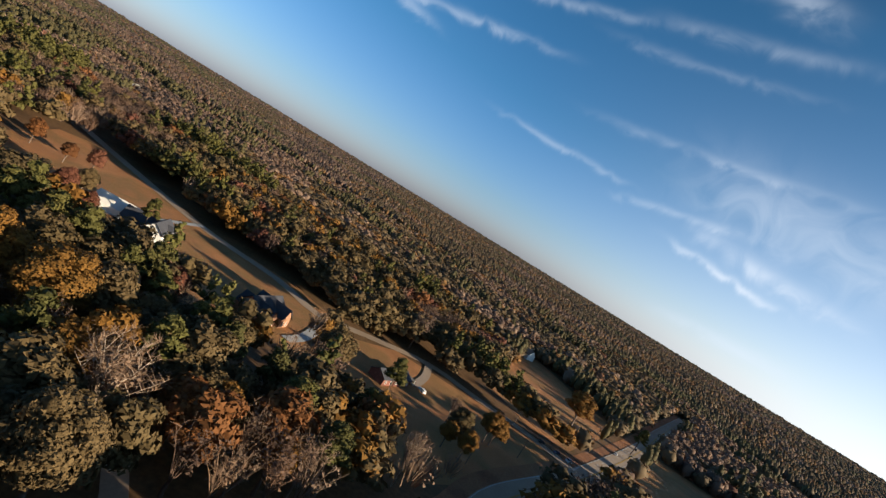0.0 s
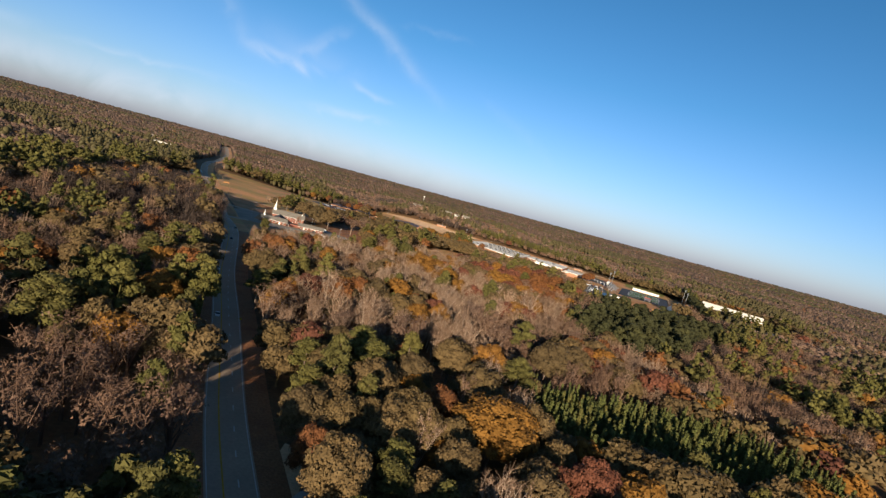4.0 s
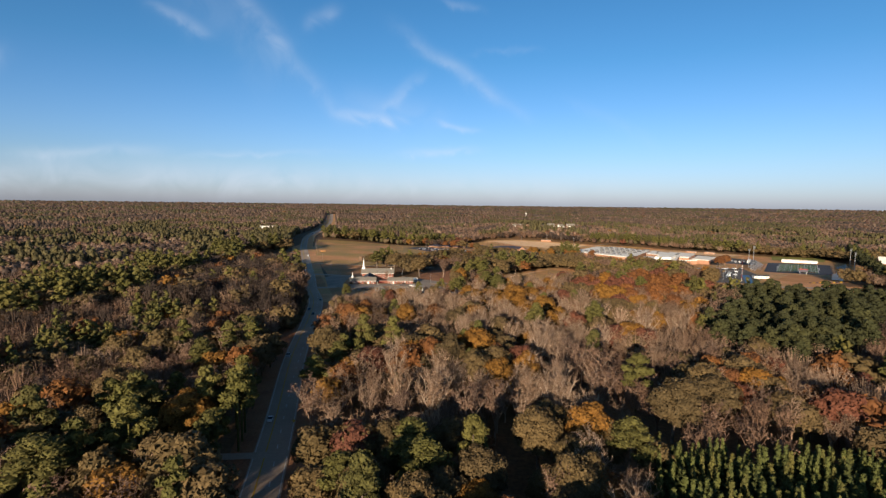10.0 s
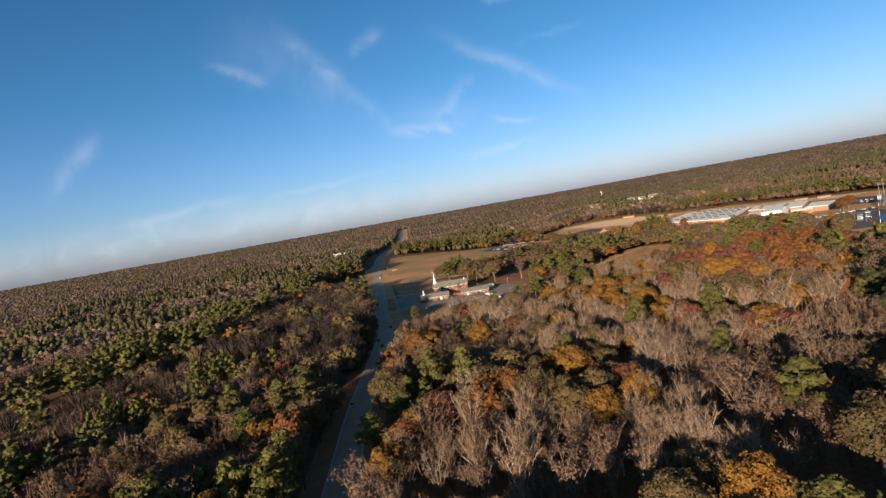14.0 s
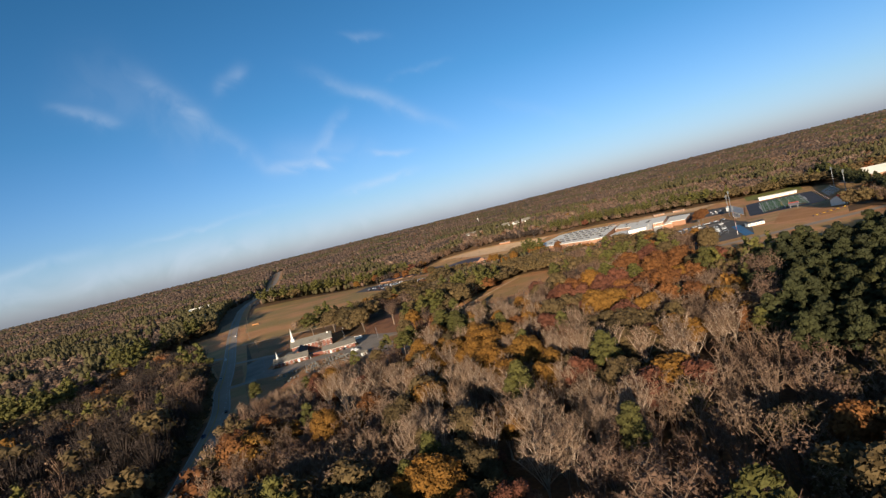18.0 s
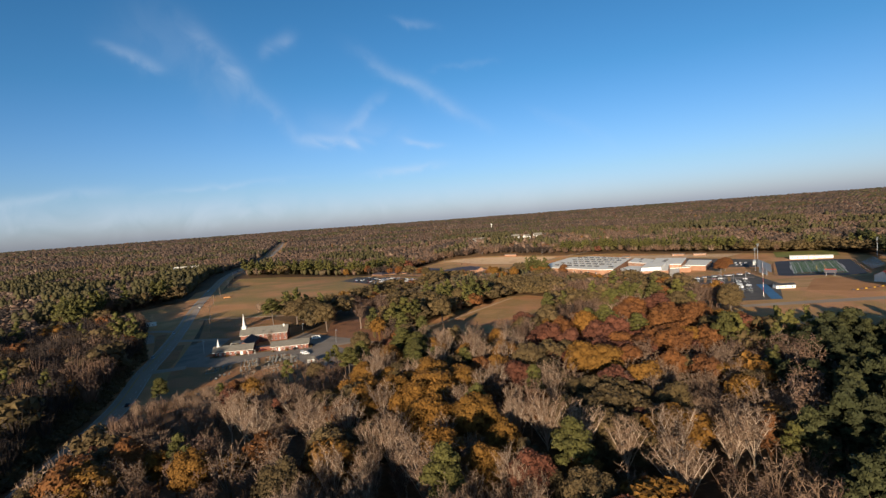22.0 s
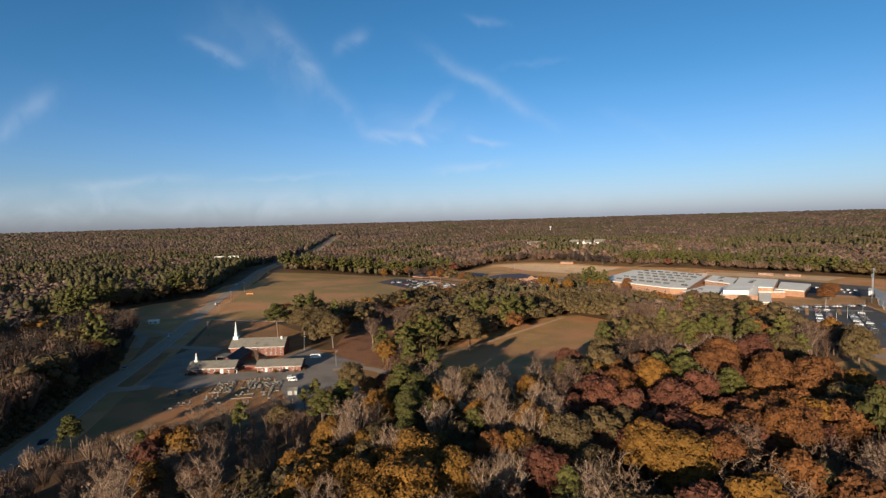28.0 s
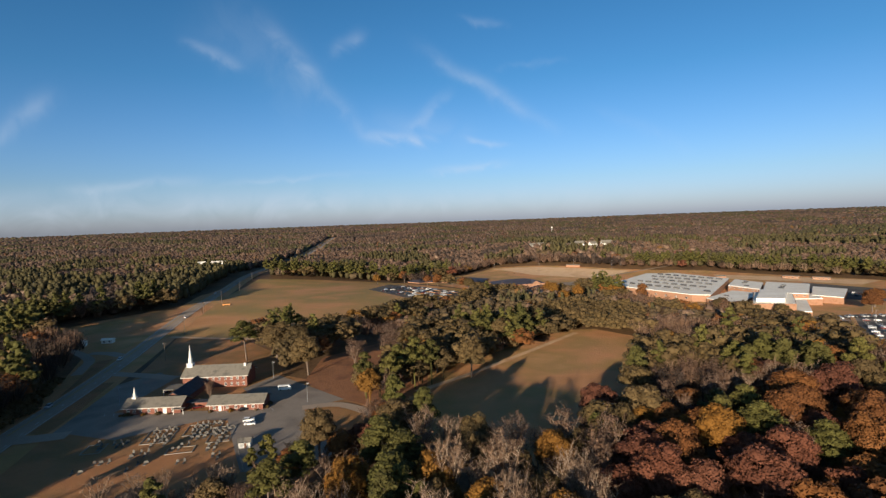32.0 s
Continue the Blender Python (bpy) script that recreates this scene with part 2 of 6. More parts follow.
def from_arrays(name, verts, faces, mat, tint=None, smooth=False):
    """A mesh object from arrays of vertices and of triangles or quads."""
    me = bpy.data.meshes.new(name)
    me.from_pydata(np.asarray(verts).tolist() if len(verts) < 10 else [], [], [])
    verts, faces = np.asarray(verts, np.float32), np.asarray(faces, np.int32)
    me.clear_geometry()
    me.vertices.add(len(verts))
    me.vertices.foreach_set("co", verts.ravel())
    k = faces.shape[1]
    me.loops.add(faces.size)
    me.loops.foreach_set("vertex_index", faces.ravel())
    me.polygons.add(len(faces))
    me.polygons.foreach_set("loop_start", np.arange(0, faces.size, k, dtype=np.int32))
    if tint is not None:
        me.attributes.new("tint", "FLOAT", "POINT").data.foreach_set("value", np.asarray(tint, np.float32))
    me.update(calc_edges=True)
    me.materials.append(mat)
    return me


def box(bm, x0, x1, y0, y1, z0, z1):
    v = [bm.verts.new((x, y, z)) for z in (z0, z1) for x, y in ((x0, y0), (x1, y0), (x1, y1), (x0, y1))]
    for f in ((3, 2, 1, 0), (4, 5, 6, 7), (0, 1, 5, 4), (1, 2, 6, 5), (2, 3, 7, 6), (3, 0, 4, 7)):
        bm.faces.new([v[i] for i in f])
    return bm


def boxes(*rows):
    bm = bmesh.new()
    for row in rows:
        box(bm, *row)
    return bm


def empty(name, x, y, turn=0, z=None):
    ob = new(name)
    ob.matrix_world = pose(x, y, ground_z(x, y) if z is None else z, 0, 0, turn)
    return ob


# ---- terrain ----
KNOLLS = np.array([(0, 0, 0), (-100, 0, 0), (200, 0, 0), (-60, 200, 0), (150, 200, 0), (-300, 300, 0), (400, 300, 0), (-120, 540, 0),
                   (-50, 480, 0), (0, 720, -2), (320, 620, -1), (300, 810, -6), (190, 1000, -8), (-130, 1220, -10), (-260, 830, 5),
                   (-370, 1180, 10), (-470, 1130, 14), (182, 1400, 24), (-1000, 600, 12), (1000, 600, 6), (650, 560, 3), (700, 350, 0),
                   (0, -500, 0), (-500, -200, 0), (500, -300, 0)], float)


def heights(x, y):
    x, y = np.asarray(x, float), np.asarray(y, float)
    top, under = 0, 0
    for a, b, c in KNOLLS:
        w = ((x - a) ** 2 + (y - b) ** 2 + 3600) ** -1.5
        top, under = top + w * c, under + w
    s = np.clip((np.hypot(x, y - 150) - 1300) / 3500, 0, 1) ** 0.8
    return top / under * (1 - s) + 61 * s


def ground_z(x, y):
    return float(heights(x, y))


def axis(lo, hi, step, reach):
    out, d, v = [], step, hi
    while v < reach:
        d *= 1.25
        v += d
        out.append(min(v, reach))
    low, d, v = [], step, lo
    while v > -reach:
        d *= 1.25
        v -= d
        low.append(max(v, -reach))
    return np.array(low[::-1] + list(np.arange(lo, hi + 1, step)) + out)


gx, gy = axis(-700, 900, 10, 4900), axis(-600, 1500, 10, 4900)
gX, gY = np.meshgrid(gx, gy)
nx = len(gx)
cells = np.array([(j * nx + i, j * nx + i + 1, (j + 1) * nx + i + 1, (j + 1) * nx + i) for j in range(len(gy) - 1) for i in range(nx - 1)])
ground = new("ground", from_arrays("ground", np.stack([gX.ravel(), gY.ravel(), heights(gX, gY).ravel()], 1), cells, M_FLOOR))
tagged(ground, "brown leaf-littered ground of rolling woodland", "ground", kind="structure")


def inside(x, y, poly):
    """Which of the points lie in the polygon."""
    hit = np.zeros(np.shape(x), bool)
    for (x0, y0), (x1, y1) in zip(poly, poly[1:] + poly[:1]):
        cut = (np.asarray(y) < y0) != (np.asarray(y) < y1)
        hit ^= cut & (np.asarray(x) < (x1 - x0) * (np.asarray(y) - y0) / ((y1 - y0) or 1e-9) + x0)
    return hit


def sheet(name, poly, mat, lift, label, category="ground", step=12.0, kind="structure"):
    """A draped sheet over the polygon, lifted above the ground."""
    from mathutils.geometry import delaunay_2d_cdt
    rim = []
    for (x0, y0), (x1, y1) in zip(poly, poly[1:] + poly[:1]):
        k = max(1, int(math.hypot(x1 - x0, y1 - y0) / step))
        rim += [(x0 + (x1 - x0) * i / k, y0 + (y1 - y0) * i / k) for i in range(k)]
    xs, ys = np.meshgrid(np.arange(min(p[0] for p in poly), max(p[0] for p in poly), step), np.arange(min(p[1] for p in poly), max(p[1] for p in poly), step))
    keep = inside(xs, ys, poly)
    pts = [Vector(p) for p in rim] + [Vector((a, b)) for a, b in zip(xs[keep], ys[keep])]
    v, _, f, *_ = delaunay_2d_cdt(pts, [], [list(range(len(rim)))], 1, 1e-3)
    bm = bmesh.new()
    vs = [bm.verts.new((p.x, p.y, ground_z(p.x, p.y) + lift)) for p in v]
    for t in f:
        bm.faces.new([vs[i] for i in t])
    bmesh.ops.recalc_face_normals(bm, faces=bm.faces)
    if bm.faces and sum(q.normal.z for q in bm.faces) < 0:
        bmesh.ops.reverse_faces(bm, faces=bm.faces)
    return tagged(part(name, bm, mat), label, category, kind=kind)


def smooth_line(pts, step=8.0):
    """Points every step along a smooth line through pts."""
    p = [Vector(q) for q in pts]
    p = [p[0] * 2 - p[1]] + p + [p[-1] * 2 - p[-2]]
    out = []
    for a, b, c, d in zip(p, p[1:], p[2:], p[3:]):
        k = max(2, int((c - b).length / step))
        for i in range(k):
            t = i / k
            out.append(0.5 * (2 * b + (c - a) * t + (2 * a - 5 * b + 4 * c - d) * t * t + (3 * b - a - 3 * c + d) * t ** 3))
    return out + [p[-2]]


def ribbon(line, left, right, lift, thick=0.0, gaps=None):
    """A strip along a line, between two offsets to its right."""
    bm = bmesh.new()
    rows = []
    for i, p in enumerate(line):
        d = (line[min(i + 1, len(line) - 1)] - line[max(i - 1, 0)]).normalized()
        n = Vector((d.y, -d.x))
        rows.append([p + n * left, p + n * right])
    vs = [[bm.verts.new((q.x, q.y, ground_z(p.x, p.y) + lift)) for q in r] for p, r in zip(line, rows)]
    for i in range(len(vs) - 1):
        if gaps and i % gaps[1] >= gaps[0]:
            continue
        bm.faces.new((vs[i][0], vs[i][1], vs[i + 1][1], vs[i + 1][0]))
    bmesh.ops.delete(bm, geom=[v for v in bm.verts if not v.link_faces], context="VERTS")
    return bm


MAIN = smooth_line([(646, -515), (430, -362), (317, -285), (189, -190), (119, -131), (82, -110), (40, -76), (8, -34), (-11, 5), (-25, 42), (-37, 78), (-50, 120), (-71, 198), (-94, 280),
                    (-116, 376), (-133, 440), (-157, 502), (-174, 553), (-192, 604), (-221, 684), (-272, 826), (-316, 955), (-365, 1130), (-430, 1442), (-496, 1758), (-700, 2500)])
SIDE = smooth_line([(186, -188), (203, -160), (214, -128), (224, -100), (210, -60), (200, -35), (219, -5), (234, 48), (281, 133), (330, 220), (360, 330)])
road = tagged(part("road", ribbon(MAIN, -5.8, 5.8, 0.22), M_ROAD), "grey asphalt three-lane highway through woods", "road", kind="structure")
for name, a, b, gap, mat, words in (("edge_line", -5.35, -5.1, None, M_LINE_W, "white edge line"), ("edge_line", 5.1, 5.35, None, M_LINE_W, "white edge line"),
                                    ("centre_line", -2.0, -1.6, None, M_LINE_Y, "double yellow centre line")):
    part(name, ribbon(MAIN, a, b, 0.3), mat, road, words)
part("lane_dashes", ribbon(smooth_line([tuple(p) for p in MAIN[::12]], 3.05), 1.75, 2.05, 0.3, gaps=(1, 4)), M_LINE_W, road, "white dashed lane line")
side_road = tagged(part("road", ribbon(SIDE, -3.6, 3.6, 0.2), M_ROAD), "narrow grey side road", "road", kind="structure")

# ---- open land ----
OPEN = {
    "church_yard": [(-150, 505), (-165, 590), (-205, 690), (-150, 690), (-95, 640), (-80, 600), (-45, 585), (-10, 545), (-5, 505), (-35, 480), (-60, 462), (-85, 438), (-112, 420), (-128, 470)],
    "leaf_ground": [(-62, 590), (-40, 560), (-12, 572), (-14, 600), (-20, 690), (-55, 680), (-70, 640)],
    "field": [(-209, 693), (-276, 874), (-318, 1050), (-230, 1075), (-160, 1085), (-110, 1060), (10, 960), (-5, 850), (-35, 820), (-66, 745), (-95, 700), (-150, 692)],
    "left_verge": [(-182, 545), (-217, 603), (-240, 640), (-300, 662), (-335, 705), (-322, 755), (-300, 800), (-285, 810), (-262, 800), (-225, 690), (-190, 590)],
    "clearing": [(-6, 560), (0, 530), (24, 497), (66, 492), (98, 520), (110, 580), (128, 650), (136, 688), (112, 714), (97, 712), (58, 655), (2, 574)],
    "school_grounds": [(-95, 1075), (20, 1240), (230, 1160), (330, 1130), (470, 1000), (560, 900), (560, 700), (420, 640), (370, 575), (270, 585), (250, 640), (255, 690), (240, 770), (190, 850), (150, 960), (80, 950), (10, 965), (-90, 1060)],
    "farm_shade": [(205, 470), (235, 448), (330, 445), (410, 500), (410, 600), (270, 592), (215, 565), (205, 520)],
    "works_yard": [(505, 590), (585, 590), (650, 690), (665, 870), (595, 890), (565, 760), (530, 680)],
    "house_yard": [(140, -38), (205, -48), (226, -15), (232, 45), (282, 135), (262, 155), (185, 135), (150, 100), (128, 40), (128, 10)],
    "cottage_yard": [(120, -50), (185, -45), (215, -80), (205, -155), (185, -178), (120, -125), (95, -95)],
    "manor_yard": [(112, -38), (150, -45), (150, 8), (122, 4), (116, -10)],
    "far_yard": [(215, -165), (260, -140), (420, -205), (440, -225), (330, -270), (215, -190)],
    "far_pasture": [(180, -205), (320, -300), (300, -360), (160, -260)],
}
sheet("lawn", OPEN["church_yard"], M_LAWN, 0.04, "tan and olive mown grass round the church", "lawn")
sheet("leaf_ground", [(-62, 590), (-50, 575), (-30, 560), (-8, 548), (8, 575), (0, 640), (-40, 690), (-70, 640)], M_LEAF, 0.05, "red-brown leaf litter under trees", "ground")
for a, b in ((-19, -5.8), (5.8, 16)):
    tagged(part("verge", ribbon([p for p in MAIN if p.y > 425], a, b, 0.1), M_GRASS), "mown dry grass verge along the highway", "verge", kind="structure")
    tagged(part("verge", ribbon([p for p in MAIN if p.y < 440], a * 0.7, b * 0.8, 0.07), M_LEAF), "brown leaf-strewn verge along the highway", "verge", kind="structure")
sheet("field", OPEN["field"], M_HAY, 0.05, "wide dry tan hay field", "field")
sheet("verge", OPEN["left_verge"], M_GRASS, 0.04, "dry grass verge beside the highway", "verge")
sheet("clearing", [(-22, 580), (-6, 530), (22, 490), (70, 484), (106, 515), (120, 585), (140, 650), (148, 692), (114, 728), (86, 724), (20, 636)], M_GRASS, 0.04, "dry grass clearing between woods", "clearing")
sheet("school_ground", OPEN["school_grounds"], M_GRASS, 0.04, "dry tan grass round the school", "lawn")
sheet("farm_ground", OPEN["farm_shade"], M_GRASS, 0.03, "shaded dry grass beside the pines", "lawn")
sheet("works_ground", OPEN["works_yard"], M_GRASS, 0.03, "dry grass yard round the warehouse", "lawn")
sheet("yard", OPEN["house_yard"], M_LAWN, 0.04, "brown autumn lawn round the white house", "lawn")
sheet("yard", OPEN["cottage_yard"], M_LAWN, 0.04, "leaf-strewn lawn below the cottage", "lawn")
sheet("yard", OPEN["far_yard"], M_LAWN, 0.04, "green and tan lawn beside the junction", "lawn")
sheet("pasture", OPEN["far_pasture"], M_LAWN, 0.04, "pale pasture beyond the highway", "pasture")
sheet("parking_lot", [(-152, 500), (-140, 514), (-111, 508), (-85, 531), (-74, 531), (-57, 505), (-43, 484), (-22, 490), (-10, 507), (-35, 533), (-46, 547), (-30, 560), (-52, 577), (-82, 600), (-90, 575), (-64, 545), (-135, 538), (-140, 590), (-158, 604), (-168, 575)], M_ASPHALT, 0.09, "grey asphalt church car park", "parking lot")
sheet("parking_lot", [(254, 668), (312, 786), (378, 786), (352, 690), (304, 606), (264, 612)], M_LOT, 0.12, "dark asphalt school car park", "parking lot")
sheet("painted_strip", [(330, 690), (338, 687), (304, 606), (296, 608)], material("blue_painted_asphalt", [srgb("3c6a94"), srgb("4a7aa2"), srgb("34587c")], 0.2, 1.5, spread=0.15), 0.3, "blue painted strip beside the school car park", "painted strip")
sheet("practice_field", [(480, 905), (540, 870), (578, 930), (512, 968)], material("practice_turf", [srgb("76783e"), srgb("868446"), srgb("6c7038")], 0.04, 2, spread=0.15), 0.3, "pale green practice field behind the football ground", "field")
sheet("sand_field", [(17, 1227), (145, 1180), (232, 1150), (174, 1092), (81, 1130)], M_DIRT, 0.15, "pale bare-earth sports field", "field")


# ---- building blocks for houses ----
def gable(bm, x0, x1, y0, y1, z0, z1, over=0.5, thick=0.25):
    """A gable roof with its ridge along x, with eaves and thickness."""
    ym = (y0 + y1) / 2
    pts = [(y0 - over, z0 - over * (z1 - z0) / (ym - y0)), (ym, z1), (y1 + over, z0 - over * (z1 - z0) / (ym - y0))]
    a = [bm.verts.new((x0 - over, y, z)) for y, z in pts] + [bm.verts.new((x0 - over, y, z + thick)) for y, z in pts]
    b = [bm.verts.new((x1 + over, y, z)) for y, z in pts] + [bm.verts.new((x1 + over, y, z + thick)) for y, z in pts]
    for i, j in ((0, 1), (1, 2)):
        bm.faces.new((a[i + 3], b[i + 3], b[j + 3], a[j + 3]))
        bm.faces.new((a[j], b[j], b[i], a[i]))
        bm.faces.new((a[i], a[i + 3], a[j + 3], a[j]))
        bm.faces.new((b[j], b[j + 3], b[i + 3], b[i]))
    bm.faces.new((a[0], b[0], b[3], a[3]))
    bm.faces.new((a[5], b[5], b[2], a[2]))
    return bm


def spin(bm, turn, x=0.0, y=0.0):
    """Turns what is built so far about z and moves it."""
    bmesh.ops.transform(bm, matrix=pose(x, y, 0, 0, 0, turn), verts=bm.verts)
    return bm


def shell(x0, x1, y0, y1, z0, z1, ridge):
    """Walls of a block with gable ends, the ridge along x."""
    bm = bmesh.new()
    ym = (y0 + y1) / 2
    ring = [(y0, z0), (y1, z0), (y1, z1), (ym, ridge), (y0, z1)]
    a, b = [bm.verts.new((x0, y, z)) for y, z in ring], [bm.verts.new((x1, y, z)) for y, z in ring]
    bm.faces.new(a[::-1])
    bm.faces.new(b)
    for i in range(5):
        j = (i + 1) % 5
        bm.faces.new((a[i], a[j], b[j], b[i]))
    bmesh.ops.recalc_face_normals(bm, faces=bm.faces)
    return bm


def cone(bm, x, y, z0, z1, r0, r1, sides=8, turn=0.0):
    a = [bm.verts.new((x + r0 * math.cos(turn + 6.2832 * k / sides), y + r0 * math.sin(turn + 6.2832 * k / sides), z0)) for k in range(sides)]
    b = [bm.verts.new((x + r1 * math.cos(turn + 6.2832 * k / sides), y + r1 * math.sin(turn + 6.2832 * k / sides), z1)) for k in range(sides)]
    for k in range(sides):
        bm.faces.new((a[k], a[(k + 1) % sides], b[(k + 1) % sides], b[k]))
    bm.faces.new(a[::-1])
    bm.faces.new(b)
    return bm


def window_on(parent, x, z, w, h, y, m=None):
    """A framed window with its pane and bars, on a wall whose outside faces -y, laid out in the thing's own axes or in those of m."""
    fr = boxes((x - w / 2 - 0.06, x - w / 2, y - 0.06, y, z, z + h), (x + w / 2, x + w / 2 + 0.06, y - 0.06, y, z, z + h),
               (x - w / 2 - 0.06, x + w / 2 + 0.06, y - 0.14, y, z + h, z + h + 0.08), (x - w / 2 - 0.1, x + w / 2 + 0.1, y - 0.2, y, z - 0.08, z),
               (x - 0.025, x + 0.025, y - 0.09, y - 0.05, z, z + h), (x - w / 2, x + w / 2, y - 0.088, y - 0.052, z + h * 0.48, z + h * 0.54))
    pane = boxes((x - w / 2, x + w / 2, y - 0.05, y - 0.01, z, z + h))
    for bm in (fr, pane):
        if m is not None:
            bmesh.ops.transform(bm, matrix=m, verts=bm.verts)
    fr = part("window", fr, M_WHITE, parent, "white-framed window")
    part("pane", pane, M_GLASS, fr)
    return fr


def door_on(parent, x, z, w, h, y, mat=None, m=None):
    fr = boxes((x - w / 2 - 0.12, x - w / 2, y - 0.14, y, z, z + h), (x + w / 2, x + w / 2 + 0.12, y - 0.14, y, z, z + h), (x - w / 2 - 0.12, x + w / 2 + 0.12, y - 0.15, y, z + h, z + h + 0.15))
    leaf = boxes((x - w / 2, x + w / 2, y - 0.06, y - 0.01, z, z + h))
    for bm in (fr, leaf):
        if m is not None:
            bmesh.ops.transform(bm, matrix=m, verts=bm.verts)
    leaf = part("door", leaf, mat or M_WHITE, parent, "white door")
    part("door_frame", fr, M_WHITE, leaf)


def prism(poly, z0, z1, inset=0.0, base=(0, 0)):
    """A block over a polygon, drawn in towards its middle by inset metres."""
    cx, cy = sum(p[0] for p in poly) / len(poly), sum(p[1] for p in poly) / len(poly)
    pts = []
    for x, y in poly:
        d = math.hypot(x - cx, y - cy)
        pts.append((cx + (x - cx) * (1 - inset / d) - base[0], cy + (y - cy) * (1 - inset / d) - base[1]))
    bm = bmesh.new()
    a, b = [bm.verts.new((*p, z0)) for p in pts], [bm.verts.new((*p, z1)) for p in pts]
    bm.faces.new(a[::-1])
    bm.faces.new(b)
    for i in range(len(pts)):
        j = (i + 1) % len(pts)
        bm.faces.new((a[i], a[j], b[j], b[i]))
    bmesh.ops.recalc_face_normals(bm, faces=bm.faces)
    return bm


# ---- church ----
church = tagged(empty("church", -107, 577, 9, 0), "red brick church with grey shingle roofs and a white steeple", "church")
part("sanctuary_wall", shell(-17, 17, 0, 14, -1, 6.4, 10.2), M_BRICK, church)
part("sanctuary_roof", gable(bmesh.new(), -17, 17, 0, 14, 6.4, 10.4, 0.9), M_SHINGLE, church)
part("roof_trim", boxes((-17.9, 17.9, -1.02, -0.94, 5.72, 5.92), (-17.9, 17.9, 14.94, 15.02, 5.72, 5.92)), M_WHITE, church, "white eaves board")
part("front_wing_wall", shell(-27, -1, -38, -27, -1, 3.6, 6.0), M_BRICK, church)
part("front_wing_roof", gable(bmesh.new(), -27, -1, -38, -27, 3.6, 6.2, 0.9), M_SHINGLE, church)
part("roof_trim", boxes((-27.9, -0.1, -39.02, -38.94, 3.08, 3.26)), M_WHITE, church, "white eaves board")
part("class_wing_wall", shell(12, 37, -38, -27, -1, 3.4, 5.6), M_BRICK, church)
part("class_wing_roof", gable(bmesh.new(), 12, 37, -38, -27, 3.4, 5.8, 0.9), M_SHINGLE, church)
part("roof_trim", boxes((11.1, 37.9, -39.02, -38.94, 2.9, 3.07)), M_WHITE, church, "white eaves board")
link_m = pose(-9, -13.5, 0, 0, 0, 90)
for name, bm, mat in (("link_wall", shell(-14, 14, -5, 5, -1, 3.6, 6.4), M_BRICK), ("link_roof", gable(bmesh.new(), -14, 13, -5, 5, 3.6, 6.6, 0.7), M_DARKROOF)):
    bmesh.ops.transform(bm, matrix=link_m, verts=bm.verts)
    part(name, bm, mat, church)
part("flat_link_wall", boxes((3, 12, -32, -29, -1, 2.8)), M_BRICK, church)
part("flat_link_roof", boxes((-1.0, 11.9, -33, -28.3, 2.8, 3.0)), M_DARKROOF, church)
part("covered_walk_roof", boxes((-22, -15, -12, -2, 3.0, 3.3)), M_SHINGLE, church)
for x in (-21.6, -15.4):
    for y in (-11.6, -2.4):
        part("porch_post", boxes((x - 0.12, x + 0.12, y - 0.12, y + 0.12, -0.5, 3.0)), M_WHITE, church)
part("entrance_roof", boxes((-3.5, 1.5, -40.6, -38.1, 2.5, 2.7)), M_SHINGLE, church)
for x in (-3.2, 1.2):
    part("porch_post", boxes((x - 0.1, x + 0.1, -40.4, -40.2, -0.5, 2.5)), M_WHITE, church)
for k in range(7):
    window_on(church, -4 + k * 3.2, 3.9, 1.1, 1.7, 0)
    if k > 2:
        window_on(church, -4 + k * 3.2, 0.8, 1.1, 1.6, 0)
for x in (-25.0, -22.2, -19.2, -15.5, -12.2, -4.5):
    window_on(church, x, 0.9, 1.2, 1.7, -38)
door_on(church, -8.2, 0.0, 1.5, 2.3, -38)
for x in (14.5, 20.5, 24.5, 32.5):
    window_on(church, x, 1.0, 1.2, 1.3, -38)
for x in (17.2, 29.0):
    door_on(church, x, 0.0, 1.1, 2.2, -38)
for x in (12.5, 18.8, 26.6, 34.8):
    part("downpipe", boxes((x - 0.06, x + 0.06, -38.14, -38.02, -0.5, 3.2)), M_WHITE, church)
for bx, by, z0, s, tall in ((-15.5, 7, 9.3, 1.0, 12.6), (-24.6, -32.5, 5.2, 0.62, 6.3)):
    bm = boxes((bx - 1.5 * s, bx + 1.5 * s, by - 1.5 * s, by + 1.5 * s, z0, z0 + 2.4 * s), (bx - 1.7 * s, bx + 1.7 * s, by - 1.7 * s, by + 1.7 * s, z0 + 2.4 * s, z0 + 2.65 * s))
    steeple = part("steeple", bm, M_WHITE, church, "white steeple with a tall spire")
    part("belfry", cone(cone(bmesh.new(), bx, by, z0 + 2.65 * s, z0 + 4.6 * s, 1.15 * s, 1.05 * s), bx, by, z0 + 4.6 * s, z0 + 4.8 * s, 1.3 * s, 1.3 * s), M_WHITE, steeple)
    part("spire", cone(bmesh.new(), bx, by, z0 + 4.8 * s, z0 + tall, 0.95 * s, 0.03), M_WHITE, steeple)
part("gable_vent", boxes((17.0, 17.1, 6.3, 7.7, 7.4, 8.6)), M_WHITE, church)
part("chimney", boxes((14, 15, 5, 6, 9, 11.3)), M_WHITE, church)


